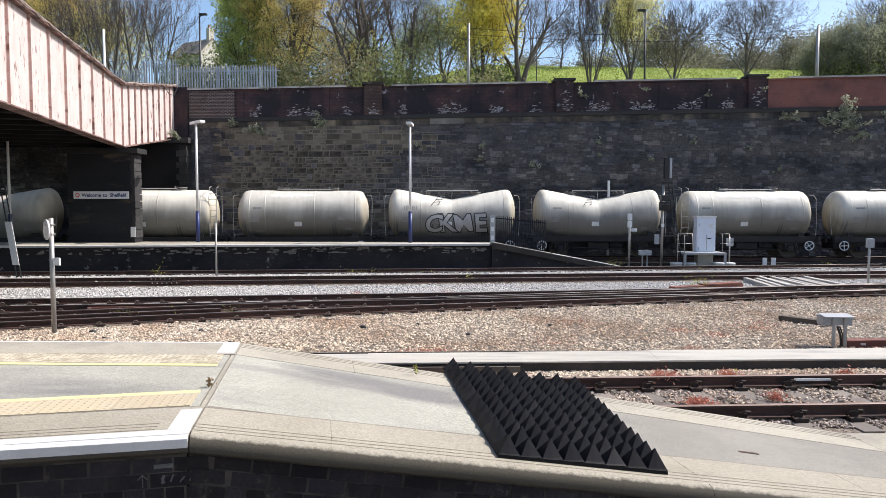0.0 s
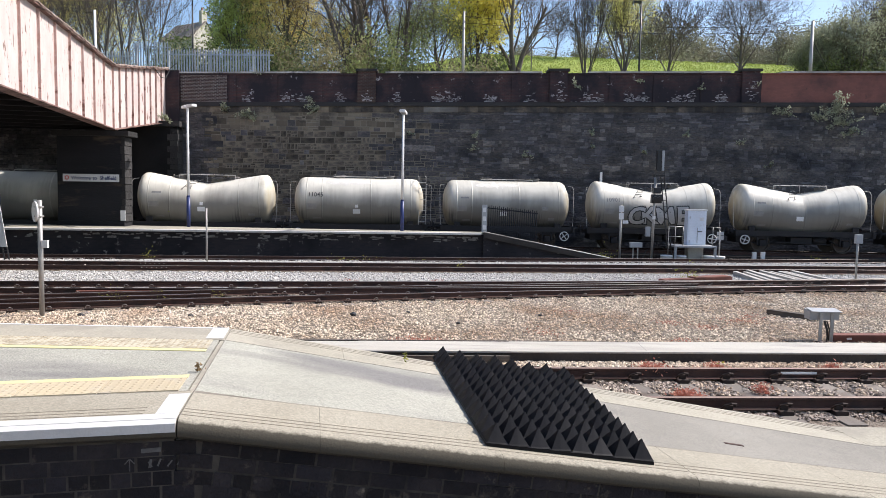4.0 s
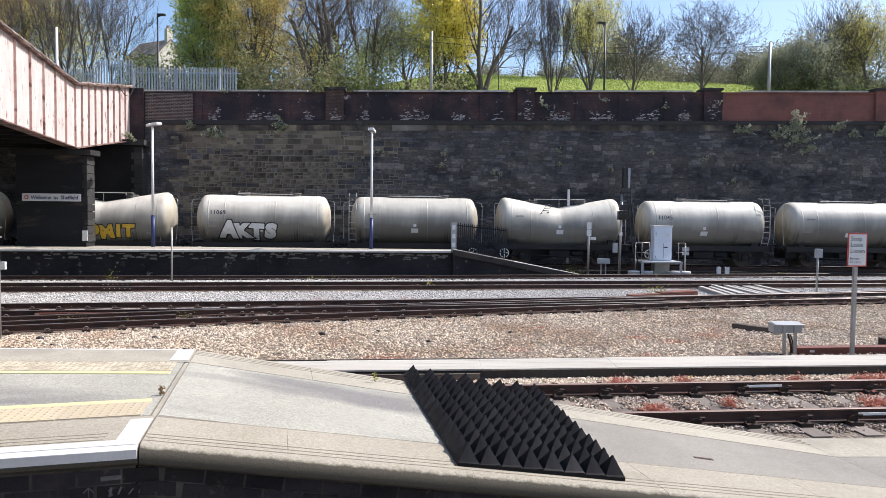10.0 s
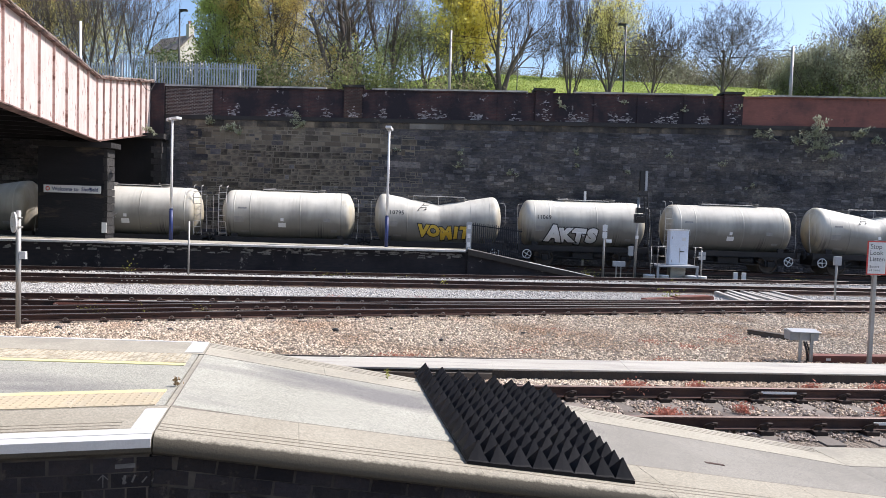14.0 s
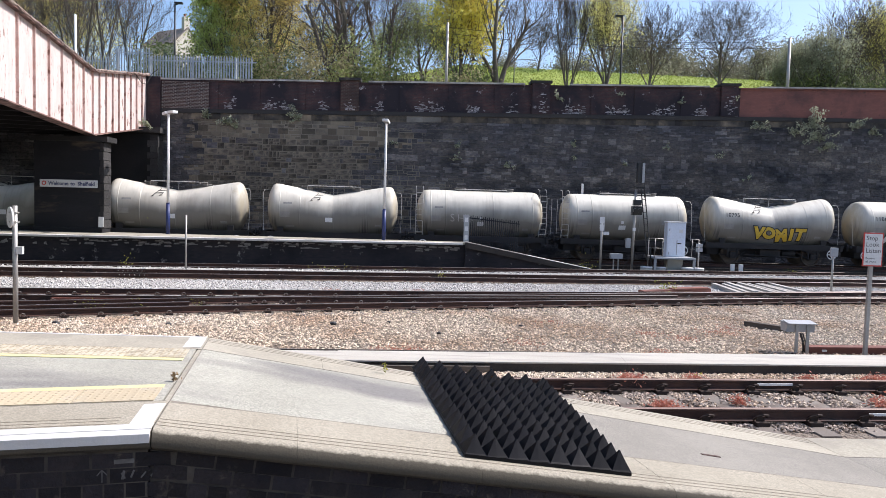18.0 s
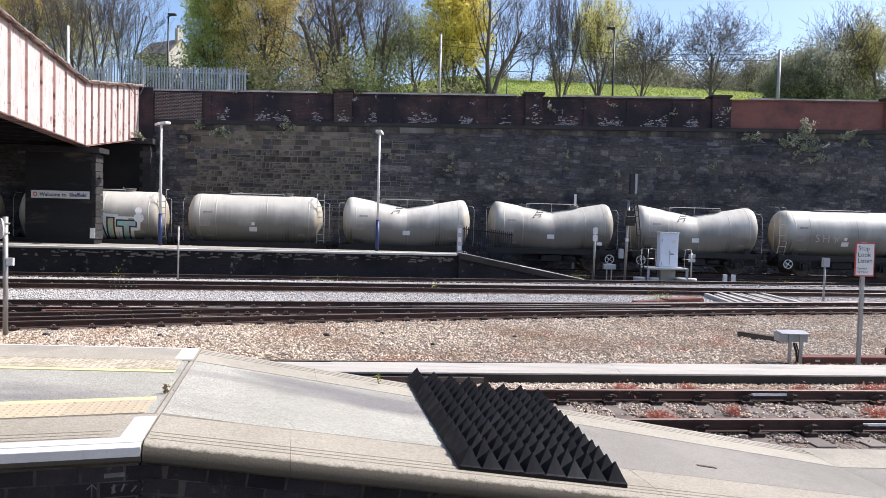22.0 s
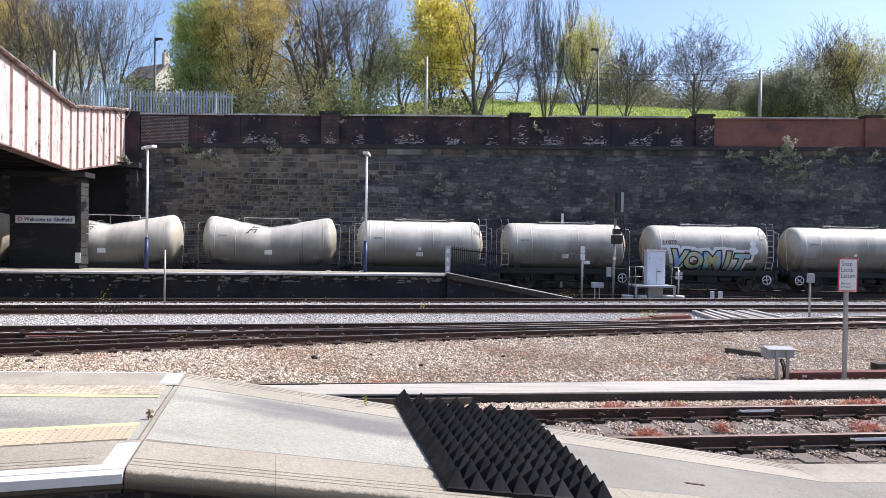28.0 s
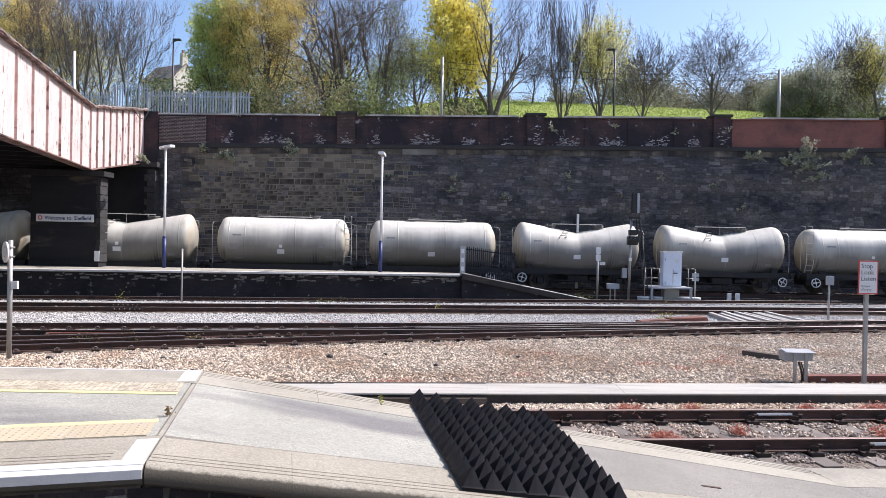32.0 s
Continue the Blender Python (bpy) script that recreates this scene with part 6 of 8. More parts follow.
SPRAY_BLACK = surface("black_spray", (0.018, 0.017, 0.018), (0.03, 0.03, 0.03), 0.55, large=4, fine=20, bump=0.0)
SPRAY_FAINT = surface("faint_spray", (0.28, 0.27, 0.25), (0.22, 0.21, 0.20), 0.6, large=4, fine=20, bump=0.0)


def rainbow_spray():
    m, nt, bsdf = nodes_of("many_coloured_spray")
    v = coords(nt)
    a = mix_col(nt, noise_fac(nt, v, 1.3, 0.40, 0.60), (0.22, 0.30, 0.62), (0.20, 0.58, 0.56))
    b = mix_col(nt, noise_fac(nt, v, 2.1, 0.42, 0.58), (0.45, 0.48, 0.24), (0.46, 0.38, 0.24))
    c = mix_col(nt, noise_fac(nt, coords(nt, "Object", (1, 1, 0.6)), 1.7, 0.46, 0.56), a, b)
    nt.links.new(c, bsdf.inputs["Base Color"])
    bsdf.inputs["Roughness"].default_value = 0.55
    return m


SPRAY_MANY = rainbow_spray()


def graffiti(w, body, size, x0, z0, dip, fill, spacing=0.92, outline=0.05, halo=None, fat=-0.004, label="spray-painted lettering"):
    g = new("graffiti")
    g.parent = w
    g["label"] = label
    lays = [(SPRAY_BLACK, outline, 0.006), (fill, fat, 0.010)] if outline else [(fill, fat, 0.010)]
    if halo:
        lays = [(halo, outline + 0.13, 0.003)] + lays
    # each letter swells, leans and overlaps its neighbour
    rnd = random.Random(len(body) * 7 + ord(body[-1]))
    pens, x = [], 0.0
    for ch in body:
        w = (0.34 if ch in "I1" else 0.66 if ch not in "MW" else 0.84) * size * spacing
        pens.append((ch, x + w / 2, rnd.uniform(-0.05, 0.06) * size, rnd.uniform(-0.10, 0.10), rnd.uniform(0.92, 1.12), rnd.uniform(-0.15, 0.2)))
        x += w
    for mat, off, lift in lays:
        bm = bmesh.new()
        for i, (ch, px, py, turn, tall, shear) in enumerate(pens):
            one = text_bm(ch, size, 1.0, off, shear)
            one.transform(Matrix.Translation((px - x / 2, py + 0.04 * math.sin(px * 3.1), 0)) @ Matrix.Rotation(turn, 4, "Z") @ Matrix.Diagonal((1.06, tall, 1, 1)))
            wrap(one, x0, z0, dip, lift + (0.009 * (len(pens) - i) if mat is not halo else 0.0))
            me = bpy.data.meshes.new("letter")
            one.to_mesh(me)
            one.free()
            bm.from_mesh(me)
            bpy.data.meshes.remove(me)
        part("letter_fill" if mat is fill else "letter_outline", bm, mat, g)
    # drips and loose strokes of the outline paint
    bm = bmesh.new()
    for i in range(len(body) * 3 if outline else 2):
        px = rnd.uniform(-x / 2, x / 2)
        zz = z0 - size * rnd.uniform(0.1, 0.34)
        l, wd = rnd.uniform(0.06, 0.2) * size, 0.014
        q = [bm.verts.new(on_tank(x0 + px + dx, zz + dz, dip, 0.004)) for dx, dz in ((-wd, 0), (wd, 0), (wd, l), (-wd, l))]
        bm.faces.new(q)
    part("paint_drips", bm, SPRAY_BLACK if outline else fill, g)


def patch_on_tank(w, name, x0, x1, z0, z1, dip, material, lift=0.006, label="", n=4):
    verts, faces = [], []
    for i in range(n + 1):
        z = z0 + (z1 - z0) * i / n
        for x in (x0, x1):
            verts.append(tuple(on_tank(x, z, dip, lift)))
    for i in range(n):
        faces.append((2 * i, 2 * i + 1, 2 * i + 3, 2 * i + 2))
    return raw(name, verts, faces, material, w, label)


def ragged_patch(w, seed, x0, x1, z0, z1, dip):
    """An area where paint has peeled, with a torn outline."""
    rnd = random.Random(seed)
    n = 18
    verts, faces = [], []
    mid = (z0 + z1) / 2
    for i in range(n + 1):
        x = x0 + (x1 - x0) * i / n
        e = math.sin(math.pi * min(1, max(0, i / n))) ** 0.4
        lo, hi = mid - (mid - z0) * e * rnd.uniform(0.2, 1.0), mid + (z1 - mid) * e * rnd.uniform(0.3, 1.0)
        for k in range(4):
            verts.append(tuple(on_tank(x, lo + (hi - lo) * k / 3, dip, 0.004)))
    for i in range(n):
        for k in range(3):
            a = i * 4 + k
            faces.append((a, a + 4, a + 5, a + 1))
    raw("peeled_paint", verts, faces, PEEL, w, "peeled paint")


def build_wagon(k):
    dip = k in DIPPED
    rnd = random.Random(900 + k)
    shape = "dipped-barrel" if dip else "straight-barrel"
    extra = {0: " with pale graffiti", 5: " with white outlined graffiti", 6: " with yellow graffiti", 13: " with many-coloured graffiti", 8: " with a faint tag", 14: " with a dark faint tag"}.get(k, "")
    w = thing("tank_wagon", None, f"grime-streaked grey {shape} cement tank wagon{extra}", "tank wagon", "wagons of the train")
    tank = new("tank", TANK_MESH[dip])
    tank.parent = w
    for x in ((-1.55, 0.0, 1.55) if dip else (-1.75, 0.55)) + (-HALF + 0.5, HALF - 0.5):
        ob = new("weld_seam", SEAM_MESH[dip][x])
        ob.parent = w
    # top walkway, hatches, handrail
    zt = AXIS + RAD
    top = lambda x: tank_axis(x, dip) + tank_radius(x, dip)
    for x in ((-1.3, 1.15) if dip else (-1.0, 1.4)):
        bm = bmesh.new()
        add_tube(bm, (x, 0, top(x) - 0.03), (x, 0, top(x) + 0.09), 0.26, seg=16)
        add_tube(bm, (x, 0, top(x) + 0.09), (x, 0, top(x) + 0.13), 0.30, seg=16)
        add_tube(bm, (x - 0.2, -0.25, top(x) + 0.08), (x - 0.2, -0.25, top(x) + 0.18), 0.03, seg=6)
        part("hatch", bm, FRAME_PALE, w, "round filling hatch")
    zr = zt + (0.0 if dip else 0.05)
    bm = bmesh.new()
    add_path(bm, [(-1.25, -0.3, zr), (1.3, -0.3, zr)], 0.018, 5)
    for x in (-1.25, 0.0, 1.3):
        add_tube(bm, (x, -0.3, top(x) - 0.1), (x, -0.3, zr), 0.012, seg=5)
    part("top_rail", bm, WHITE_RAIL, w)
    box_ob("walkway", (-1.25, 1.3, -0.22, 0.05, zt + 0.0, zt + 0.015), FRAME_DIRT, w)
    # underframe
    for y in (-1.08, 0.98):
        bm = bmesh.new()
        add_box(bm, -3.22, 3.22, y, y + 0.10, 0.80, 1.06, bevel=0.006)
        part("solebar", bm, FRAME_DIRT, w)
    for s in (-1, 1):
        bm = bmesh.new()
        add_box(bm, 3.22 * s - 0.06, 3.22 * s + 0.06, -1.2, 1.2, 0.78, 1.08, bevel=0.006)
        part("headstock", bm, FRAME_DIRT, w)
        for y in (-0.86, 0.86):
            bm = bmesh.new()
            add_tube(bm, (3.27 * s, y, 0.98), (3.48 * s, y, 0.98), 0.085, seg=10)
            add_tube(bm, (3.48 * s, y, 0.98), (3.57 * s, y, 0.98), 0.05, seg=10)
            add_tube(bm, (3.57 * s, y, 0.98), (3.60 * s, y, 0.98), 0.22, seg=16)
            part("buffer", bm, FRAME_DIRT, w)
        bm = bmesh.new()
        add_path(bm, [(3.27 * s, 0, 0.92), (3.45 * s, 0, 0.78), (3.6 * s, 0, 0.86)], 0.03, 6)
        part("coupling", bm, FRAME_DIRT, w)
        for y in (-0.95, 0.95):
            bm = bmesh.new()
            add_box(bm, s * 2.45 - 0.14, s * 2.45 + 0.14, y - 0.05, y + 0.05, 1.0, 1.28 if dip else 1.22)
            part("saddle", bm, FRAME_DIRT, w, "tank support bracket")
    sets = []
    for x in (-1.95, 1.95):
        sets.append(wheelset(w, x))
        for y in (-1.0, 1.0):
            bm = bmesh.new()
            add_box(bm, x - 0.14, x + 0.14, y - 0.13, y + 0.13, 0.32, 0.60, bevel=0.03)
            add_tube(bm, (x, y, 0.46), (x, y + 0.16 * (1 if y > 0 else -1), 0.46), 0.085, seg=12)
            for dx in (-0.22, 0.22):
                add_box(bm, x + dx - 0.03, x + dx + 0.03, y - 0.06, y + 0.06, 0.36, 0.82)
            part("axlebox", bm, FRAME_DIRT, w)
            bm = bmesh.new()
            for i in range(5):
                add_box(bm, x - 0.62 + 0.1 * i, x + 0.62 - 0.1 * i, y - 0.05, y + 0.05, 0.78 - 0.03 * i, 0.80 - 0.03 * i)
            part("leaf_spring", bm, FRAME_DIRT, w)
    bm = bmesh.new()
    add_box(bm, -0.55, 0.45, -0.9, -0.35, 0.45, 0.75, bevel=0.03)
    add_tube(bm, (0.55, -0.75, 0.6), (1.15, -0.75, 0.6), 0.13, seg=10)
    add_path(bm, [(-1.3, -0.98, 0.5), (1.3, -0.98, 0.42)], 0.025, 6)
    add_box(bm, -1.5, 1.5, -0.25, 0.3, 0.36, 0.85, bevel=0.04)
    for s in (-1, 1):
        add_box(bm, s * 2.75 - 0.3, s * 2.75 + 0.3, -0.6, 0.6, 0.45, 0.82, bevel=0.03)
        add_path(bm, [(s * 1.3, -0.9, 0.62), (s * 1.75, -0.93, 0.36), (s * 2.5, -0.9, 0.5)], 0.03, 6)
    part("brake_gear", bm, FRAME_DIRT, w, "brake cylinder and rods")
    bm = bmesh.new()
    add_tube(bm, (-0.2, 0, 1.1), (-0.2, 0, 0.55), 0.3, 0.16, seg=12)
    part("discharge_cone", bm, FRAME_DIRT, w)
    # brake handwheel with four spokes, white
    hx = (-2.85 if k in WHEEL_LEFT else 2.75)
    bm = bmesh.new()
    pts = [(hx + 0.21 * math.cos(a), -1.22, 0.62 + 0.21 * math.sin(a)) for a in [2 * math.pi * i / 18 for i in range(19)]]
    add_path(bm, pts, 0.022, 6)
    a0 = rnd.uniform(0, 1.5)
    for i in range(4):
        a = a0 + i * math.pi / 2
        add_tube(bm, (hx, -1.22, 0.62), (hx + 0.2 * math.cos(a), -1.22, 0.62 + 0.2 * math.sin(a)), 0.018, seg=5)
    add_tube(bm, (hx, -1.25, 0.62), (hx, -0.98, 0.62), 0.035, seg=8)
    part("brake_handwheel", bm, WHITE_METAL, w, "white four-spoked brake handwheel")
    # ladders or plain rails at the ends
    for xs, on in ((-HALF - 0.05, k in LADDER_LEFT), (HALF + 0.05, k in LADDER_RIGHT)):
        (ladder if on else end_rail)(w, xs, dip)
    # plates and faded lettering
    lx = rnd.uniform(-0.45, -0.2)
    patch_on_tank(w, "label_plate", lx, lx + 0.34, 1.55, 1.76, dip, WHITE_METAL, 0.012, "small white label plate")
    if rnd.random() < 0.5:
        patch_on_tank(w, "label_plate", lx + 0.1, lx + 0.24, 1.84, 1.98, dip, WHITE_METAL, 0.012)
    number = {0: "10901", 2: "11045", 5: "11069", 6: "10795", 13: "11079"}.get(k)
    if number:
        bm = text_bm(number, 0.27, 1.08, 0.004)
        wrap(bm, -2.05, 2.42, dip, 0.006)
        part("stencilled_number", bm, LABEL_GREY if k == 0 else SPRAY_BLACK, w, "stencilled wagon number")
    else:
        patch_on_tank(w, "number_bar", -2.3, -1.9, 2.37, 2.45, dip, LABEL_GREY, 0.005, "faded stencilled number")
    if rnd.random() < 0.7:
        patch_on_tank(w, "data_panel", -2.45, -2.0, 1.75, 2.0, dip, SPRAY_FAINT, 0.005, "faded data panel")
    patch_on_tank(w, "stencil_bar", -2.2, -1.8, 1.28, 1.36, dip, SPRAY_FAINT, 0.005)
    patch_on_tank(w, "stencil_bar", 2.0, 2.3, 1.36, 1.48, dip, LABEL_GREY, 0.005)
    if k % 3 == 1 and not dip:
        patch_on_tank(w, "data_panel", 1.65, 1.95, 1.85, 2.02, dip, LABEL_GREY, 0.005)
    if dip:
        # skewed bracket frame on the shoulder of the barrel
        g = new("bracket_frame")
        g.parent = w
        g["label"] = "dark skewed bracket frame"
        sh = 0.65 if k in (-1, 11) else 0.4
        for (xa, za), (xb, zb) in (((-1.42, 2.62), (-1.12, 2.95)), ((-1.08, 2.66), (-0.78, 2.98)), ((-1.32, 2.74), (-0.98, 2.77)), ((-1.22, 2.86), (-0.88, 2.88)), ((-1.46, 2.60), (-1.36, 2.61)), ((-1.14, 2.64), (-1.02, 2.65))):
            bm = bmesh.new()
            add_tube(bm, on_tank(xa + sh, za - 0.04, dip, 0.03), on_tank(xb + sh, zb - 0.04, dip, 0.03), 0.014, seg=5)
            part("bar", bm, BLACK_PAINT, g)
        bm = bmesh.new()
        add_path(bm, [on_tank(-0.98 + sh, 2.98, dip, 0.05), on_tank(-0.85 + sh, 3.02, dip, 0.08), on_tank(-0.72 + sh, 2.98, dip, 0.05)], 0.015, 5)
        part("bar", bm, WHITE_RAIL, g)
    if k in PEELED:
        ragged_patch(w, k, -1.6, 0.6, 2.85, 3.2, dip)
    if k == -2:
        ragged_patch(w, 50, -0.8, 2.2, 2.75, 3.2, dip)
    if k == 0:
        graffiti(w, "CKME", 1.12, 0.2, 1.62, dip, SPRAY_GREY, 0.96, 0.075, None, 0.03)
    elif k == 5:
        graffiti(w, "AKTS", 0.90, -0.63, 1.54, dip, SPRAY_WHITE, 1.04, 0.125, None, 0.075)
    elif k == 6:
        graffiti(w, "VOMIT", 0.70, 0.22, 1.50, dip, SPRAY_YELLOW, 1.14, 0.085, None, 0.045)
    elif k == 13:
        graffiti(w, "VOMIT", 1.10, -0.05, 1.45, dip, SPRAY_MANY, 1.12, 0.115, SPRAY_WHITE, 0.05)
        for i, (x, z, r) in enumerate(((2.1, 2.05, 0.22), (2.08, 2.38, 0.16))):
            bm = bmesh.new()
            bm.faces.new([bm.verts.new(on_tank(x + r * math.cos(a * 0.524), z + r * math.sin(a * 0.524), dip, 0.016)) for a in range(12)])
            part("painted_blob", bm, SPRAY_WHITE, w, "white sprayed blob")
        patch_on_tank(w, "number_bar", -2.5, -1.95, 2.15, 2.28, dip, SPRAY_WHITE, 0.006)
    elif k in (8, 14):
        graffiti(w, "SHY" if k == 8 else "2YTO", 0.5, -1.0 if k == 8 else 0.0, 1.85 if k == 8 else 1.6, dip, SPRAY_GREY if k == 8 else SPRAY_FAINT, 1.3, 0.0, label="faint sprayed tag")
    return w, sets


def shared(bm, material, name):
    me = bpy.data.meshes.new(name)
    bm.to_mesh(me)
    bm.free()
    me.materials.append(material)
    return me


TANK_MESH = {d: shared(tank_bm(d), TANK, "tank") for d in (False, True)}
SEAM_MESH = {d: {x: shared(seam_bm(x, d), TANK, "weld_seam") for x in ((-1.55, 0.0, 1.55) if d else (-1.75, 0.55)) + (-HALF + 0.5, HALF - 0.5)} for d in (False, True)}
WAGONS = [(k, *build_wagon(k)) for k in range(-4, 23)]


def train_s(t):
    """Metres run since the start; the train gathers speed."""
    u = t / 16
    return 38.3302 * u + 9.83844 * u ** 2 + 6.62888 * u ** 3 - 3.45464 * u ** 4 + 0.51975 * u ** 5

# ---- road bridge over the station throat ----
FRAYED_LAGGING = surface("frayed_lagging", (0.36, 0.29, 0.25), (0.22, 0.15, 0.12), 0.85, large=4, fine=20, stain=(0.10, 0.06, 0.05), stain_scale=4, bump=0.3, dist=0.004)


def bridge():
    b = thing("road_bridge", None, "road bridge with flaking white and rust-red girder sides", "bridge", kind="structure")
    A, K, E = Vector((-16.5, 36.05, 0)), Vector((-16.6, 30.8, 0)), Vector((-5.0, -9.2, 0))
    segs = ((A, K, (6.33, 5.40), (9.12, 8.27), 9), (K, E, (5.38, 5.05), (8.27, 8.25), 25))
    for P, Q, bot, top, n in segs:
        d = (Q - P).normalized()
        out = Vector((-d.y, d.x, 0))  # towards the sun
        L = (Q - P).length
        zb = lambda f: bot[0] + (bot[1] - bot[0]) * f
        zt = lambda f: top[0] + (top[1] - top[0]) * f
        def bar(name, f0, f1, o0, o1, lo, hi, mat, label=""):
            v = []
            for f in (f0, f1):
                c = P + d * L * f
                for o, z in ((o0, lo), (o1, lo), (o1, hi), (o0, hi)):
                    q = c + out * o
                    v.append((q.x, q.y, z(f)))
            return raw(name, v, [(0, 1, 5, 4), (1, 2, 6, 5), (2, 3, 7, 6), (3, 0, 4, 7), (0, 3, 2, 1), (4, 5, 6, 7)], mat, b, label)
        for i in range(n):
            f0, f1 = i / n, (i + 1) / n
            bar("girder_panel", f0, f1, -0.06, 0.0, lambda f: zb(f) + 0.05, lambda f: zt(f) - 0.04, BRIDGE_WHITE)
            bar("rib", f0 - 0.010 / L * (i > 0), f0 + 0.010 / L, 0.002, 0.085, lambda f: zb(f) + 0.06, lambda f: zt(f) - 0.05, RIB_PAINT, "flaking vertical rib")
            bar("rib_plate", f0 - 0.026 / L * (i > 0), f0 + 0.026 / L, 0.001, 0.010, lambda f: zb(f) + 0.055, lambda f: zt(f) - 0.045, RIB_PAINT)
        bar("bottom_flange", 0, 1, -0.25, 0.20, lambda f: zb(f) + 0.005, lambda f: zb(f) + 0.048, FLANGE_RUST, "rust-red bottom flange")
        bar("top_flange", 0, 1, -0.22, 0.17, lambda f: zt(f) - 0.038, lambda f: zt(f) + 0.02, FLANGE_RUST, "rust-red top flange")
        # Deck and far girder widened out of view to shade the wall beneath.
        bar("deck", 0, 1, -13.5, -0.08, lambda f: zb(f) + 0.15, lambda f: zb(f) + 0.75, SOOT_SHADED, "dark underside of the deck")
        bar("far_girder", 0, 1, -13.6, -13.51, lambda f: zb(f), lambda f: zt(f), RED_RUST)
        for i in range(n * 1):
            bar("cross_girder", (i + 0.3) / n, (i + 0.3) / n + 0.14 / L, -7.4, -0.3, lambda f: zb(f) - 0.0, lambda f: zb(f) + 0.146, SOOT_SHADED)
        # pipe and stanchions along the top
        bm = bmesh.new()
        rnd = random.Random(2)
        pts = []
        for i in range(n * 2 + 1):
            f = i / (n * 2)
            c = P + d * L * f + out * 0.16
            pts.append((c.x, c.y, zt(f) + 0.06 + rnd.uniform(-0.02, 0.03)))
        add_path(bm, pts, 0.035, 6)
        part("conduit", bm, FRAYED_LAGGING, b, "conduit clipped along the top")
        # slack cables looped from clip to clip
        for o, amp, r in ((0.19, 0.10, 0.02), (0.10, 0.06, 0.026)):
            bm = bmesh.new()
            pts = []
            for i in range(n * 4 + 1):
                f = i / (n * 4)
                c = P + d * L * f + out * (o + rnd.uniform(-0.02, 0.02))
                pts.append((c.x, c.y, zt(f) + 0.10 - amp * math.sin(math.pi * ((i * 0.37 + o * 9) % 1.0)) + rnd.uniform(-0.02, 0.02)))
            add_path(bm, pts, r, 5)
            part("cable", bm, FRAYED_LAGGING, b, "slack weathered cable")
        for i in range(0, n, 1):
            f = (i + 0.1) / n
            c = P + d * L * f
            bm = bmesh.new()
            add_tube(bm, (c.x, c.y, zt(f)), (c.x, c.y, zt(f) + rnd.uniform(0.12, 0.26)), 0.028, seg=5)
            part("stud", bm, FRAYED_LAGGING, b)
    bm = bmesh.new()
    add_path(bm, [(-16.45, 34.6, 8.95), (-16.35, 35.2, 8.55), (-16.35, 35.7, 8.6), (-16.2, 36.0, 9.2), (-15.9, 36.05, 9.45)], 0.02, 5)
    part("cable", bm, BLACK_PAINT, b, "loose black cable")
    return b


bridge()


def bridge_pier():
    p = thing("bridge_pier", None, "dark sooty stone bridge pier with rough quoins", "bridge pier", kind="structure")
    prism("pier_shaft", [(-18.57, 29.7), (-15.57, 29.7), (-15.57, 30.3), (-18.57, 30.3)], 0.6, 5.02, SOOT_DEEP_SHADED, p)
    prism("pier_plinth", [(-18.63, 29.63), (-15.51, 29.63), (-15.51, 30.33), (-18.63, 30.33)], 0.6, 1.25, SOOT_DEEP_SHADED, p)
    prism("pier_cap", [(-18.70, 29.55), (-15.25, 29.55), (-15.25, 30.4), (-18.70, 30.4)], 5.024, 5.24, QUOIN_STONE, p, "weathered cap stone")
    rnd = random.Random(6)
    z, i = 1.26, 0
    while z < 4.95:
        h = rnd.uniform(0.28, 0.40)
        o = rnd.uniform(0.02, 0.07)
        prism("quoin", [(-15.62 - 0.06 * (i % 2), 29.69 - o * 0.3), (-15.51 + o * 0.8, 29.69 - o * 0.3), (-15.51 + o * 0.8, 30.31), (-15.62 - 0.06 * (i % 2), 30.31)], z, min(z + h - 0.025, 5.02), QUOIN_STONE, p)
        z += h
        i += 1
    prism("white_tab", [(-15.65, 29.56), (-15.45, 29.56), (-15.45, 29.62), (-15.65, 29.62)], 1.3, 1.75, WHITE_METAL, p, "small white plate")
    return p


# Sooty stone with the pier's shade put into its colour.
SOOT_DEEP_SHADED = surface("shaded_sooty_pier_stone", (0.0065, 0.0065, 0.009), (0.012, 0.0115, 0.0145), 0.85, large=0.8, fine=9, stain=(0.085, 0.062, 0.042), stain_scale=0.9, stain_lo=0.58, stain_hi=0.74, stretch=(0.5, 0.5, 2.2), bump=0.5, dist=0.02)
bridge_pier()


def welcome_sign():
    s = thing("station_sign", pose(-17.0, 29.63, 3.17), "white station sign reading Welcome to Sheffield", "sign")
    box_ob("board", (-1.27, 1.27, -0.02, 0.03, -0.165, 0.165), WHITE_METAL, s, bevel=0.008)
    for word, x in (("Welcome", -0.47), ("to", 0.16), ("Sheffield", 0.76)):
        letters("word", word, 0.225, pose(x + 0.03, -0.024, -0.01, 90, 0, 0), NAVY, s, offset=0.006)
    bm = bmesh.new()
    bmesh.ops.create_circle(bm, cap_ends=True, segments=20, radius=0.10)
    part("emblem", bm, SIGN_RED, s, "round red emblem").matrix_basis = pose(-1.08, -0.024, 0, 90, 0, 0)
    bm = bmesh.new()
    bmesh.ops.create_circle(bm, cap_ends=True, segments=20, radius=0.055)
    part("emblem_centre", bm, WHITE_METAL, s).matrix_basis = pose(-1.08, -0.027, 0, 90, 0, 0)
    for x in (-1.0, 1.0):
        box_ob("bracket", (x - 0.03, x + 0.03, 0.03, 0.07, -0.1, 0.1), GALV, s)


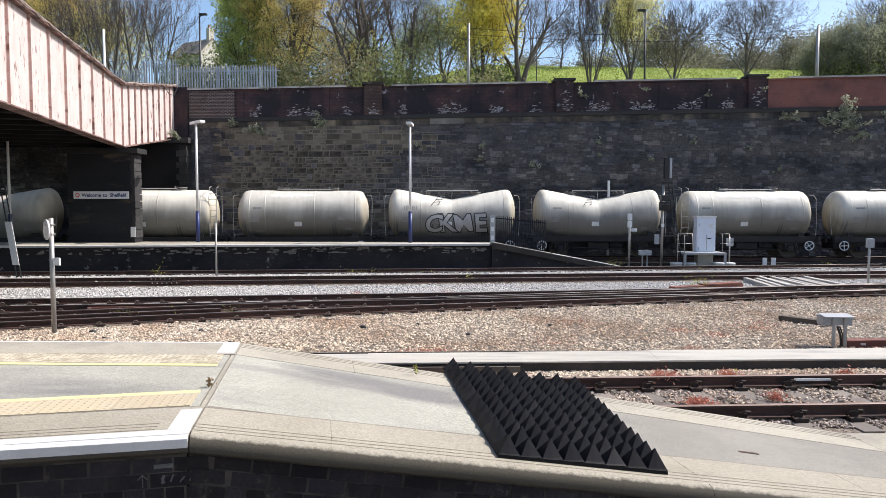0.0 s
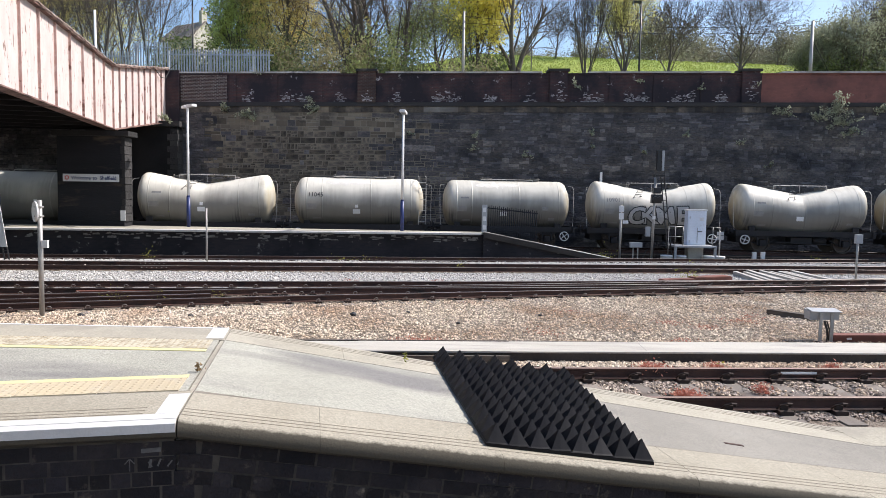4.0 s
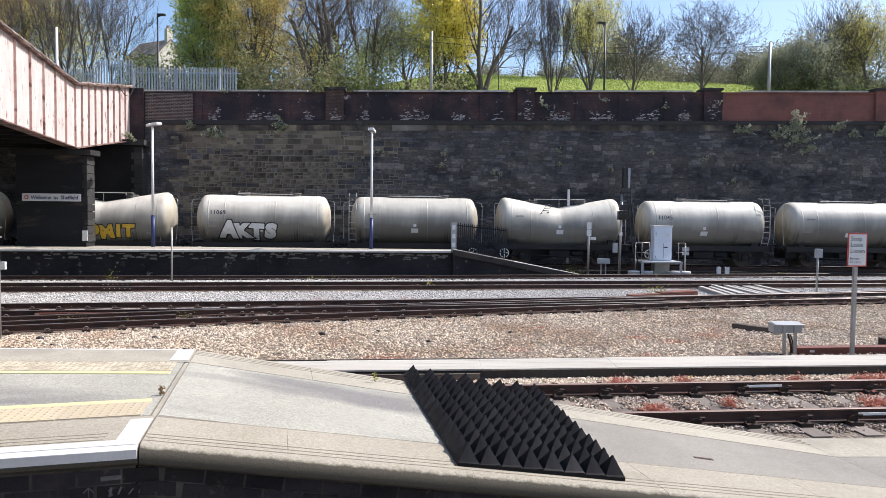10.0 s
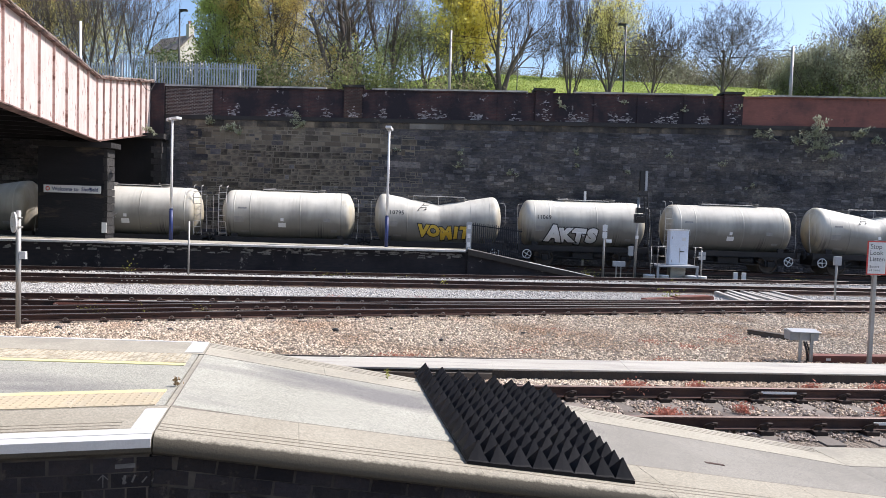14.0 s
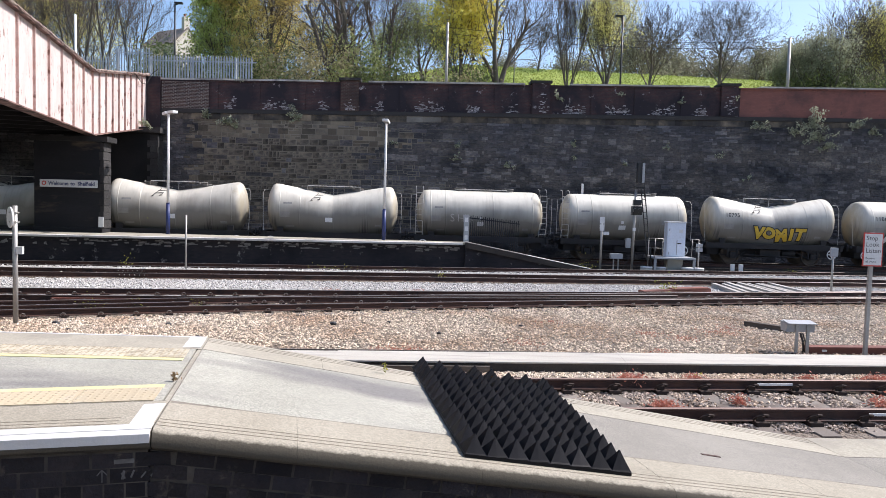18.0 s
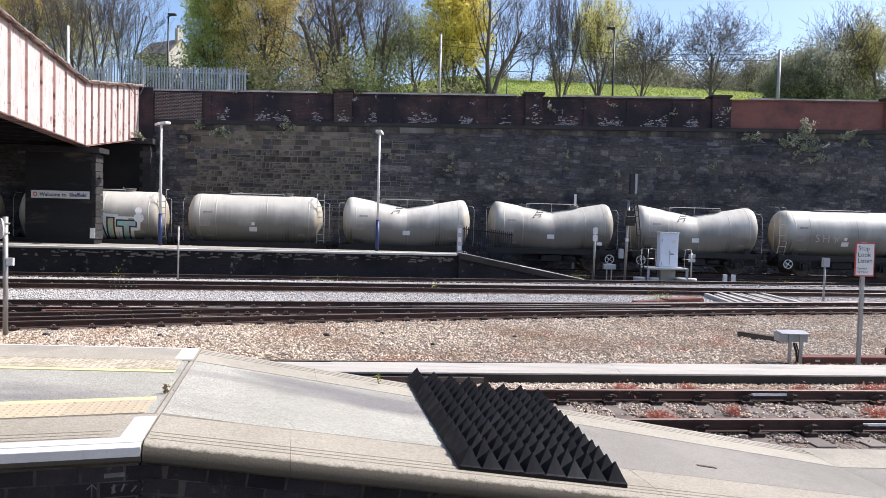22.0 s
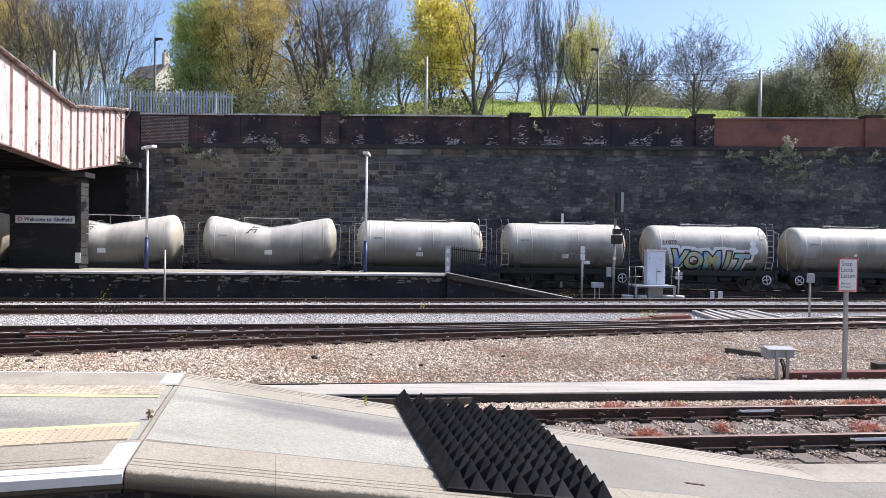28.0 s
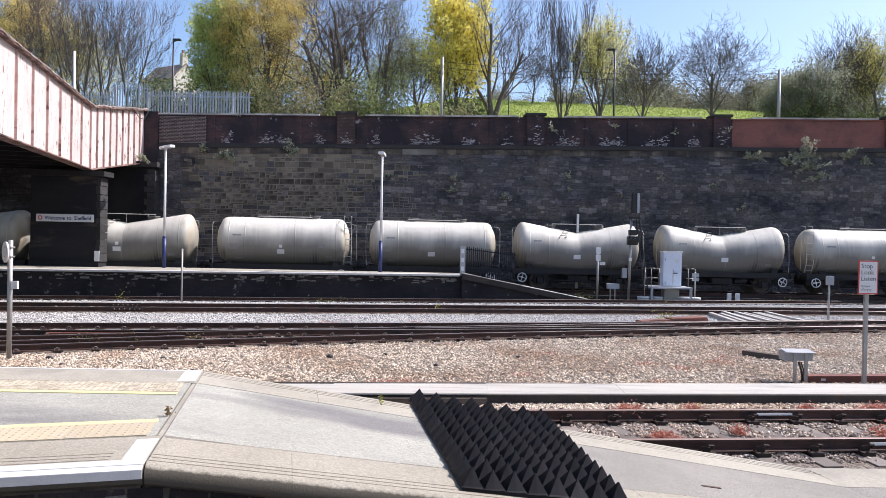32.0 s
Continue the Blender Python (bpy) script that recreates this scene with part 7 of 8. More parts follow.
welcome_sign()


# ---- lamps on the far platform ----
def lamp_post(x, y, z, top, heads, label):
    l = thing("platform_lamp", pose(x, y, z), label, "lamp post", "lamps on the far platform")
    bm = bmesh.new()
    add_tube(bm, (0, 0, 0.004), (0, 0, 1.35), 0.085, seg=12)
    add_tube(bm, (0, 0, 1.35), (0, 0, 1.42), 0.085, 0.06, seg=12)
    part("base_sleeve", bm, NAVY, l, "dark blue base sleeve")
    bm = bmesh.new()
    h = top - z
    add_tube(bm, (0, 0, 1.42), (0, 0, h - 0.1), 0.06, 0.05, seg=10)
    part("column", bm, WHITE_METAL, l, "slim white column")
    for dx, dy in heads:
        hd = new("lamp_head")
        hd.parent = l
        hd.matrix_basis = pose(dx, dy, h - 0.06, 0, 0, math.degrees(math.atan2(dy, dx)))
        bm = bmesh.new()
        add_box(bm, -0.26, 0.26, -0.13, 0.13, -0.07, 0.05, bevel=0.04)
        part("housing", bm, WHITE_METAL, hd)
        box_ob("diffuser", (-0.2, 0.2, -0.1, 0.1, -0.085, -0.072), GALV, hd)
        bm = bmesh.new()
        add_tube(bm, (0, 0, h - 0.1), (dx, dy, h - 0.06), 0.03, seg=6)
        part("arm", bm, WHITE_METAL, l)
    return l


lamp_post(-12.85, 30.2, 1.046, 6.5, ((-0.2, 0.25), (0.25, -0.2)), "white platform lamp post with twin heads")
lamp_post(-3.24, 30.7, 1.032, 6.42, ((0.0, -0.25), (0.0, 0.25)), "white platform lamp post with twin heads")
lamp_post(-20.6, 28.7, 0.92, 6.2, ((0.0, -0.25), (0.0, 0.25)), "white platform lamp post under the bridge")


# ---- fence at the far platform's end ----
def platform_fence():
    f = thing("platform_fence", None, "grey steel palisade fence down the platform ramp", "fence")
    bm = bmesh.new()
    add_box(bm, 0.36, 0.60, 31.0, 31.08, FAR_TOP, 2.28, bevel=0.01)
    part("end_panel", bm, GREY_PAINT, f, "pale grey end panel")
    for i in range(3):
        box_ob("notice", (0.41, 0.55, 30.98, 30.997, 1.15 + 0.4 * i, 1.35 + 0.4 * i), WHITE_METAL, f)
    top = FAR_TOP + 1.22
    for i in range(24):
        x = 0.66 + i * 0.094
        z = FAR_TOP - (x - 0.444) * FAR_SLOPE
        bm = bmesh.new()
        add_box(bm, x, x + 0.034, 31.02, 31.06, z - 0.01, top - 0.1 * (x - 0.66) + 0.03 * (i % 2))
        part("pale", bm, FENCE_DARK, f)
    for z0 in (0.3, 1.1):
        v = [(x, y, (FAR_TOP - (x - 0.444) * FAR_SLOPE if z0 < 1 else FAR_TOP - 0.1 * (x - 0.6)) + z0 + dz) for x in (0.6, 2.9) for y, dz in ((31.065, 0), (31.10, 0), (31.10, 0.05), (31.065, 0.05))]
        raw("rail", v, [(0, 1, 5, 4), (1, 2, 6, 5), (2, 3, 7, 6), (3, 0, 4, 7), (0, 3, 2, 1), (4, 5, 6, 7)], FENCE_DARK, f)
    return f


FENCE_DARK = surface("dark_fence_steel", (0.018, 0.021, 0.028), (0.012, 0.014, 0.02), 0.85, 0.0, large=2, fine=20, bump=0.05)
platform_fence()
b = thing("white_timber", pose(-17.4, 28.7, 0.91, 0, 0, 6), "flat white timber lying on the platform", "timber")
box_ob("board", (-1.6, 1.3, -0.12, 0.12, 0, 0.09), WHITE_PAINT, b, bevel=0.01)


# ---- posts, signals and cabinets ----
def disc_post():
    p = thing("disc_post", pose(-9.30, 14.2, -0.22), "galvanised post with a round white disc", "post")
    bm = bmesh.new()
    add_tube(bm, (0, 0, 0), (0, 0, 2.52), 0.05, seg=10)
    part("post", bm, GALV, p)
    bm = bmesh.new()
    add_tube(bm, (-0.108, -0.025, 2.27), (-0.084, 0.0, 2.27), 0.22, seg=24)
    d = part("disc", bm, WHITE_METAL, p, "thin round white disc")
    for z in (2.16, 2.36):
        box_ob("clamp", (-0.09, 0.06, -0.06, 0.06, z, z + 0.03), GALV, p)
    box_ob("tag", (0.055, 0.19, -0.06, 0.0, 1.5, 1.66), WHITE_METAL, p, "small white tag")
    return p


disc_post()


def plain_post(x, y, top, r, label, head=None, base=-0.22):
    p = thing("marker_post", pose(x, y, base), label, "post", "lineside posts")
    bm = bmesh.new()
    add_tube(bm, (0, 0, 0), (0, 0, top - base), r, seg=8)
    part("post", bm, GALV, p)
    if head == "plates":
        for z in (top - base - 0.32, top - base - 0.66):
            box_ob("plate", (-0.1, 0.12, -0.06, -0.045, z, z + 0.3), WHITE_METAL, p)
        box_ob("side_plate", (0.08, 0.34, -0.06, -0.045, top - base - 0.85, top - base - 0.7), WHITE_METAL, p)
    elif head == "box":
        bm = bmesh.new()
        add_box(bm, -0.11, 0.13, -0.1, 0.05, top - base - 0.3, top - base + 0.03, bevel=0.03)
        part("head_box", bm, GREY_PAINT, p, "grey rounded box")
    elif head == "board":
        for i in range(2):
            box_ob("plate", (-0.16, 0.16, -0.05, -0.035, top - base - 0.22 - 0.2 * i, top - base - 0.05 - 0.2 * i), GREY_PAINT, p)
    return p


plain_post(-10.14, 25.45, 2.0, 0.035, "thin galvanised marker post between the tracks")
plain_post(6.88, 32.3, 2.36, 0.055, "galvanised post with small white plates", "plates")
plain_post(13.75, 25.0, 1.46, 0.04, "galvanised post carrying a grey rounded box", "box")
plain_post(11.5, 32.35, 1.26, 0.035, "thin post with two small grey plates", "board")
wp = thing("wall_pole", pose(6.7, 36.7, -0.22), "slim white pole before the retaining wall", "pole")
box_ob("pole", (-0.06, 0.06, -0.06, 0.06, 0, 4.3), WHITE_METAL, wp, bevel=0.015)


def signal():
    s = thing("colour_light_signal", pose(8.36, 32.3, -0.22), "dark colour-light signal with ladder and white post", "railway signal")
    bm = bmesh.new()
    add_tube(bm, (0, 0, 0), (0.06, 0, 3.9), 0.06, seg=10)
    part("post", bm, GALV, s, "weathered white post")
    bm = bmesh.new()
    add_box(bm, 0.08, 0.29, -0.10, 0.18, 4.2, 5.15, bevel=0.03)
    part("main_head", bm, BLACK_PAINT, s, "tall black signal head seen from behind")
    box_ob("edge_plate", (0.292, 0.40, -0.13, 0.05, 4.22, 5.14), GREY_PAINT, s, "pale side plate")
    bm = bmesh.new()
    add_box(bm, 0.0, 0.42, -0.25, 0.25, 3.93, 4.02, bevel=0.01)
    part("platform", bm, BLACK_PAINT, s)
    bm = bmesh.new()
    add_box(bm, -0.12, 0.34, -0.22, 0.14, 2.70, 3.12, bevel=0.05)
    add_box(bm, -0.06, 0.30, -0.2, 0.1, 3.15, 3.42, bevel=0.04)
    for x in (0.0, 0.2):
        add_tube(bm, (x, -0.22, 2.92), (x, -0.42, 2.89), 0.10, 0.11, seg=12)
    part("lower_head", bm, BLACK_PAINT, s, "black hooded lower lamps")
    box_ob("case", (-0.32, -0.12, -0.12, 0.1, 1.15, 1.6), GREY_PAINT, s, "small grey case")
    box_ob("notice", (-0.05, 0.1, -0.09, -0.078, 1.95, 2.1), WHITE_METAL, s)
    t = new("ladder")
    t.parent = s
    for dx in (0.0, 0.30):
        bm = bmesh.new()
        add_tube(bm, (0.78 + dx * 0.55, -0.1, 0.0), (0.28 + dx * 0.55, 0.0, 4.0), 0.028, seg=5)
        part("stile", bm, BLACK_PAINT, t)
    for i in range(13):
        f = (i + 0.6) / 13.5
        bm = bmesh.new()
        x = 0.78 - 0.5 * f
        add_tube(bm, (x, -0.1 + 0.1 * f, 4.0 * f), (x + 0.165, -0.1 + 0.1 * f, 4.0 * f), 0.014, seg=4)
        part("rung", bm, BLACK_PAINT, t)
    bm = bmesh.new()
    add_path(bm, [(0.06, 0, 1.5), (0.7, -0.05, 1.55)], 0.02, 5)
    part("brace", bm, BLACK_PAINT, s)
    bm = bmesh.new()
    add_path(bm, [(0.02, 0, 3.5), (0.45, 0.0, 3.5), (0.45, 0.0, 4.9)], 0.02, 5)
    part("brace", bm, BLACK_PAINT, s)
    return s


signal()


def location_cabinet():
    c = thing("relay_cabinet", pose(9.8, 32.2, -0.22), "pale grey-blue relay cabinet on a railed stand", "cabinet")
    bm = bmesh.new()
    add_box(bm, 0.14, 1.0, 0.0, 0.5, 0.785, 2.38, bevel=0.015)
    part("body", bm, CABINET, c)
    bm = bmesh.new()
    add_box(bm, 0.11, 1.03, -0.04, 0.54, 2.384, 2.45, bevel=0.015)
    part("roof", bm, WHITE_METAL, c)
    d = box_ob("door", (0.19, 0.95, -0.022, -0.003, 0.84, 2.32), CABINET, c, bevel=0.004)
    box_ob("handle", (0.60, 0.80, -0.05, -0.024, 1.40, 1.44), BLACK_PAINT, d, "black door handle")
    box_ob("lock_bar", (0.58, 0.61, -0.04, -0.024, 0.9, 1.6), GREY_PAINT, d)
    box_ob("label", (0.68, 0.86, -0.03, -0.024, 1.92, 2.08), WHITE_METAL, d)
    box_ob("hinge", (0.22, 0.25, -0.04, -0.024, 2.0, 2.12), GREY_PAINT, d)
    box_ob("hinge", (0.22, 0.25, -0.04, -0.024, 0.9, 1.02), GREY_PAINT, d)
    bm = bmesh.new()
    add_box(bm, -0.55, 1.35, -0.55, 0.75, 0.70, 0.782, bevel=0.01)
    part("stand", bm, GREY_PAINT, c, "grey steel stand")
    bm = bmesh.new()
    add_box(bm, 0.2, 0.9, -0.05, 0.5, 0.0, 0.698, bevel=0.02)
    part("plinth", bm, STRIP, c, "concrete plinth")
    for x in (-0.5, 1.3):
        box_ob("leg", (x - 0.05, x + 0.05, -0.5, -0.4, 0, 0.698), GREY_PAINT, c)
    for x in (-0.85, -0.55, -0.2, 1.15, 1.45):
        bm = bmesh.new()
        add_tube(bm, (x, -0.5, 0.0 if x in (-0.85, 1.45) else 0.77), (x, -0.5, 1.65), 0.014, seg=6)
        part("guard_post", bm, GALV, c)
    for z in (1.65, 1.2):
        for x0, x1 in ((-0.85, -0.2), (1.05, 1.45)):
            bm = bmesh.new()
            add_tube(bm, (x0, -0.5, z), (x1, -0.5, z), 0.012, seg=6)
            part("guard_rail", bm, GALV, c)
    return c


location_cabinet()


def point_box(x, y, label):
    p = thing("trackside_box", pose(x, y, -0.22), label, "equipment box")
    bm = bmesh.new()
    add_box(bm, -0.27, 0.30, -0.12, 0.14, 0.62, 0.86, bevel=0.02)
    part("case", bm, GREY_PAINT, p)
    for dx in (-0.1, 0.12):
        box_ob("leg", (dx - 0.025, dx + 0.025, -0.02, 0.03, 0, 0.618), GALV, p)
    bm = bmesh.new()
    add_path(bm, [(0.35, 0, 0.1), (0.45, 0, 0.4), (0.6, 0, 0.55)], 0.02, 5)
    part("cable", bm, BLACK_PAINT, p)


point_box(7.6, 32.3, "small pale equipment box on two legs")
for i, (x, y, r) in enumerate(((8.95, 31.9, 0.3), (9.6, 31.85, 0.26), (10.9, 31.95, 0.34), (11.35, 31.9, 0.28))):
    m = thing("cable_lid", pose(x, y, -0.22), "low round concrete cable pit lid", "pit lid", "cable pit lids")
    bm = bmesh.new()
    add_tube(bm, (0, 0, 0), (0, 0, 0.26), r, r * 0.9, seg=16)
    part("ring", bm, STRIP, m)
    bm = bmesh.new()
    add_tube(bm, (0, 0, 0.262), (0, 0, 0.32), r * 0.96, r * 0.9, seg=16)
    part("lid", bm, WHITE_METAL, m)
for x, y in ((13.2, 32.6), (13.6, 32.6)):
    m = thing("white_marker", pose(x, y, -0.22), "small white marker stub beside the line", "marker", "white marker stubs")
    box_ob("stub", (-0.08, 0.1, -0.06, 0.06, 0, 0.5), WHITE_METAL, m, bevel=0.01)


def trestle_box():
    t = thing("trestle_box", pose(6.95, 13.75, -0.22), "grey sloping equipment box on two steel legs", "equipment box")
    v = [(-0.28, -0.12, 0.44), (0.27, -0.12, 0.44), (0.27, 0.12, 0.44), (-0.28, 0.12, 0.44), (-0.29, -0.14, 0.60), (0.28, -0.14, 0.60), (0.28, 0.13, 0.635), (-0.29, 0.13, 0.635)]
    raw("case", v, [(3, 2, 1, 0), (4, 5, 6, 7), (0, 1, 5, 4), (1, 2, 6, 5), (2, 3, 7, 6), (3, 0, 4, 7)], GREY_PAINT, t)
    box_ob("lid", (-0.29, 0.28, -0.15, 0.14, 0.642, 0.656), GREY_PAINT, t).matrix_basis = pose(0, 0, -0.012, 7, 0, 0)
    for x in (-0.09, 0.13):
        box_ob("leg", (x - 0.03, x + 0.03, -0.17, -0.142, 0, 0.58), GALV, t)
        box_ob("foot", (x - 0.07, x + 0.07, -0.26, -0.1, 0, 0.02), STEEL_DARK, t)
    for dx in (0.0, 0.035, -0.02):
        bm = bmesh.new()
        add_path(bm, [(0.02 + dx, -0.1, 0.42), (0.07 + dx, -0.12, 0.25), (0.10 + dx, -0.1, 0.1), (0.12 + dx * 2, -0.08, 0.0)], 0.013, 5)
        part("cable", bm, BLACK_PAINT, t)
    return t


trestle_box()


def warning_sign():
    s = thing("warning_sign", pose(8.05, 13.3, -0.22, 0, 0, 3), "white warning sign edged red reading Stop Look Listen", "sign")
    bm = bmesh.new()
    add_box(bm, -0.035, 0.035, -0.03, 0.03, 0, 2.48, bevel=0.006)
    part("post", bm, GALV, s)
    box_ob("border", (-0.195, 0.195, -0.045, -0.034, 1.82, 2.47), SIGN_RED, s, "red border")
    box_ob("panel", (-0.172, 0.172, -0.052, -0.047, 1.843, 2.447), WHITE_METAL, s)
    for i, word in enumerate(("Stop", "Look", "Listen")):
        bm = text_bm(word, 0.125)
        lo = min(v.co.x for v in bm.verts)
        for v in bm.verts:
            v.co.x -= lo
        part("lettering", bm, INK, s).matrix_basis = pose(-0.14, -0.0545, 2.36 - 0.12 * i, 90, 0, 0)
    for i, word in enumerate(("Beware", "of trains")):
        bm = text_bm(word, 0.062)
        lo = min(v.co.x for v in bm.verts)
        for v in bm.verts:
            v.co.x -= lo
        part("lettering", bm, INK, s).matrix_basis = pose(-0.14, -0.0545, 1.975 - 0.066 * i, 90, 0, 0)
    return s


warning_sign()


def leaning_ladder():
    s = thing("signal_ladder", pose(-17.26, 24.45, -0.22), "black steel signal ladder with a white climbing board", "ladder")
    a, b = Vector((0, 0, 0)), Vector((-0.66, 0, 4.3))
    for dx in (-0.09, 0.09):
        bm = bmesh.new()
        add_tube(bm, a + Vector((dx, 0, 0)), b + Vector((dx, 0, 0)), 0.025, seg=5)
        part("stile", bm, BLACK_PAINT, s)
    for i in range(13):
        c = a.lerp(b, (i + 0.7) / 14)
        bm = bmesh.new()
        add_tube(bm, c + Vector((-0.09, 0, 0)), c + Vector((0.09, 0, 0)), 0.013, seg=4)
        part("rung", bm, BLACK_PAINT, s)
    d = (b - a).normalized()
    v = []
    for f, l in ((0.155, 0), (0.53, 0)):
        c = a.lerp(b, f)
        v += [tuple(c + Vector((-0.13, -0.05, 0))), tuple(c + Vector((0.13, -0.05, 0))), tuple(c + Vector((0.13, -0.03, 0))), tuple(c + Vector((-0.13, -0.03, 0)))]
    raw("climbing_board", v, [(0, 1, 5, 4), (1, 2, 6, 5), (2, 3, 7, 6), (3, 0, 4, 7), (3, 2, 1, 0), (4, 5, 6, 7)], WHITE_METAL, s, "white climbing board")
    bm = bmesh.new()
    add_box(bm, -1.25, -0.55, -0.2, 0.2, 4.28, 4.34)
    part("landing", bm, BLACK_PAINT, s)
    bm = bmesh.new()
    add_tube(bm, (-1.1, 0.1, 0), (-1.1, 0.1, 4.6), 0.07, seg=8)
    part("post", bm, BLACK_PAINT, s)
    return s


leaning_ladder()


# ---- loose timbers and steel in the ballast ----
def beam(name, a, b, w, h, material, label, category, z=-0.24):
    a, b = Vector((*a, z)), Vector((*b, z))
    d = (b - a).normalized()
    t = thing(name, Matrix.Translation(a) @ Matrix.Rotation(math.atan2(d.y, d.x), 4, "Z"), label, category)
    bm = bmesh.new()
    add_box(bm, 0, (b - a).length, -w / 2, w / 2, 0, h, bevel=0.01)
    part("body", bm, material, t)
    return t


beam("timber_baulk", (7.3, 17.0), (8.05, 16.15), 0.2, 0.15, TIMBER, "dark old sleeper end in the ballast", "timber")
beam("timber_baulk", (9.55, 14.7), (11.5, 15.0), 0.24, 0.2, TIMBER, "dark old sleeper end in the ballast", "timber")
ch = beam("steel_channel", (7.12, 13.72), (13.5, 14.5), 0.2, 0.17, BROWN_STEEL, "long rusty brown steel channel lying in ballast", "steel channel")
for dy in (-0.105,):
    box_ob("flange", (0, 6.4, -0.135, -0.102, 0.12, 0.17), BROWN_STEEL, ch)
box_ob("white_tag", (0.28, 0.38, -0.112, -0.104, 0.07, 0.12), WHITE_METAL, ch)
beam("check_timber", (-10.3, 17.15), (-7.8, 17.75), 0.14, 0.18, BROWN_STEEL, "reddish brown baulk between the junction rails", "timber")
ob = beam("rusty_beam", (6.25, 22.75), (8.95, 24.1), 0.3, 0.21, RED_RUST, "rust-red steel beam lying between the tracks", "steel beam")
box_ob("top_plate", (1.3, 2.9, -0.2, 0.2, 0.214, 0.25), RED_RUST, ob)


def board_crossing():
    c = thing("board_crossing", None, "pale timber boards laid between the tracks", "boards")
    for i in range(9):
        f = i / 8.6
        a = Vector((9.75 + 2.75 * f, 23.2 + 0.72 * f, -0.22))
        b = Vector((10.0 + 2.5 * f, 26.35 + 0.55 * f, -0.22))
        d = b - a
        bm = bmesh.new()
        add_box(bm, 0, d.length, -0.085, 0.085, 0, 0.17 + 0.02 * (i % 3), bevel=0.012)
        o = part("board", bm, PALE_TIMBER, c)
        o.matrix_basis = Matrix.Translation(a + Vector((0.05 * math.sin(i * 2.3), 0.12 * math.sin(i * 3.7), -0.03 * (i % 2)))) @ Matrix.Rotation(math.atan2(d.y, d.x) + 0.02 * math.sin(i * 5.1), 4, "Z")
    bm = bmesh.new()
    add_box(bm, 0, 3.3, -0.14, 0.14, 0, 0.14, bevel=0.012)
    part("edge_board", bm, TIMBER, c).matrix_basis = pose(9.6, 23.0, -0.22, 0, 0, 14)
    return c


board_crossing()


# ---- along the wall's top: fence, poles, street lamps, house ----
def palisade(name, x0, x1, y, z0, z1, step, label, material):
    f = thing(name, None, label, "fence", "fences above the wall")
    n = int((x1 - x0) / step)
    bm = bmesh.new()
    for px, pz in ((-0.035, 0), (0.035, 0), (0.035, z1 - z0 - 0.12), (0.0, z1 - z0), (-0.035, z1 - z0 - 0.12)):
        bm.verts.new((px, -0.01, pz))
    bm.verts.ensure_lookup_table()
    fr = bm.faces.new(bm.verts)
    ex = bmesh.ops.extrude_face_region(bm, geom=[fr])
    bmesh.ops.translate(bm, verts=[v for v in ex["geom"] if isinstance(v, bmesh.types.BMVert)], vec=(0, 0.02, 0))
    me = shared(bm, material, "pale")
    for i in range(n):
        child("pale", me, f, pose(x0 + i * step, y, z0))
    for z in (z0 + 0.35, z1 - 0.35):
        box_ob("rail", (x0 - 0.1, x1, y + 0.012, y + 0.06, z, z + 0.06), material, f)
    for i in range(int((x1 - x0) / 2.4) + 1):
        box_ob("post", (x0 + i * 2.4 - 0.05, x0 + i * 2.4 + 0.05, y + 0.062, y + 0.16, z0 - 0.9, z1 - 0.1), material, f)
    return f


PALE_STEEL = surface("galvanised_pale", (0.44, 0.47, 0.52), (0.36, 0.39, 0.43), 0.5, 0.4, large=2, fine=20, bump=0.0, vary=0.12)
palisade("palisade_fence", -17.3, -11.3, 38.1, 8.9, 10.66, 0.155, "grey steel palisade fence above the wall", PALE_STEEL)
palisade("palisade_gate", -19.4, -17.35, 38.6, 8.9, 11.15, 0.155, "taller grey palisade gate beside the bridge", PALE_STEEL)
palisade("palisade_fence", -26.5, -19.5, 38.9, 8.9, 10.7, 0.155, "grey steel palisade fence behind the bridge", PALE_STEEL)


def tall_pole(x, y, top, r, material, label, lamp=0, stay=None):
    z = hill_z(x, y) - 0.1
    p = thing("street_lamp" if lamp else "pole", pose(x, y, z), label, "street lamp" if lamp else "pole", "poles above the wall")
    bm = bmesh.new()
    add_tube(bm, (0, 0, 0), (0, 0, top - z), r, r * 0.75, seg=8)
    part("column", bm, material, p)
    if lamp:
        bm = bmesh.new()
        add_path(bm, [(0, 0, top - z - 0.05), (lamp * 0.25, 0, top - z + 0.05)], r * 0.6, 6)
        part("arm", bm, material, p)
        bm = bmesh.new()
        add_box(bm, min(0, lamp * 0.5), max(0, lamp * 0.5), -0.12, 0.12, top - z + 0.02, top - z + 0.14, bevel=0.03)
        part("lantern", bm, material, p)
    if stay:
        bm = bmesh.new()
        add_tube(bm, (0, 0, top - z - 1.0), (stay, 0.5, 0), 0.02, seg=4)
        part("stay_wire", bm, BLACK_PAINT, p)
    return p


tall_pole(-21.9, 38.9, 12.95, 0.09, WHITE_METAL, "slim white pole beside the bridge")
tall_pole(-0.78, 39.0, 13.0, 0.09, GALV, "tall galvanised pole behind the wall")
tall_pole(18.8, 40.0, 12.85, 0.11, GALV, "tall galvanised pole with a stay wire", 0, 2.2)
tall_pole(-18.75, 45.0, 15.4, 0.07, BLACK_PAINT, "black street lamp above the wall", 1)
tall_pole(10.4, 45.0, 15.2, 0.07, BLACK_PAINT, "black street lamp above the wall", -1)
tall_pole(3.5, 45.0, 13.7, 0.035, BLACK_PAINT, "thin dark pole behind the wall")


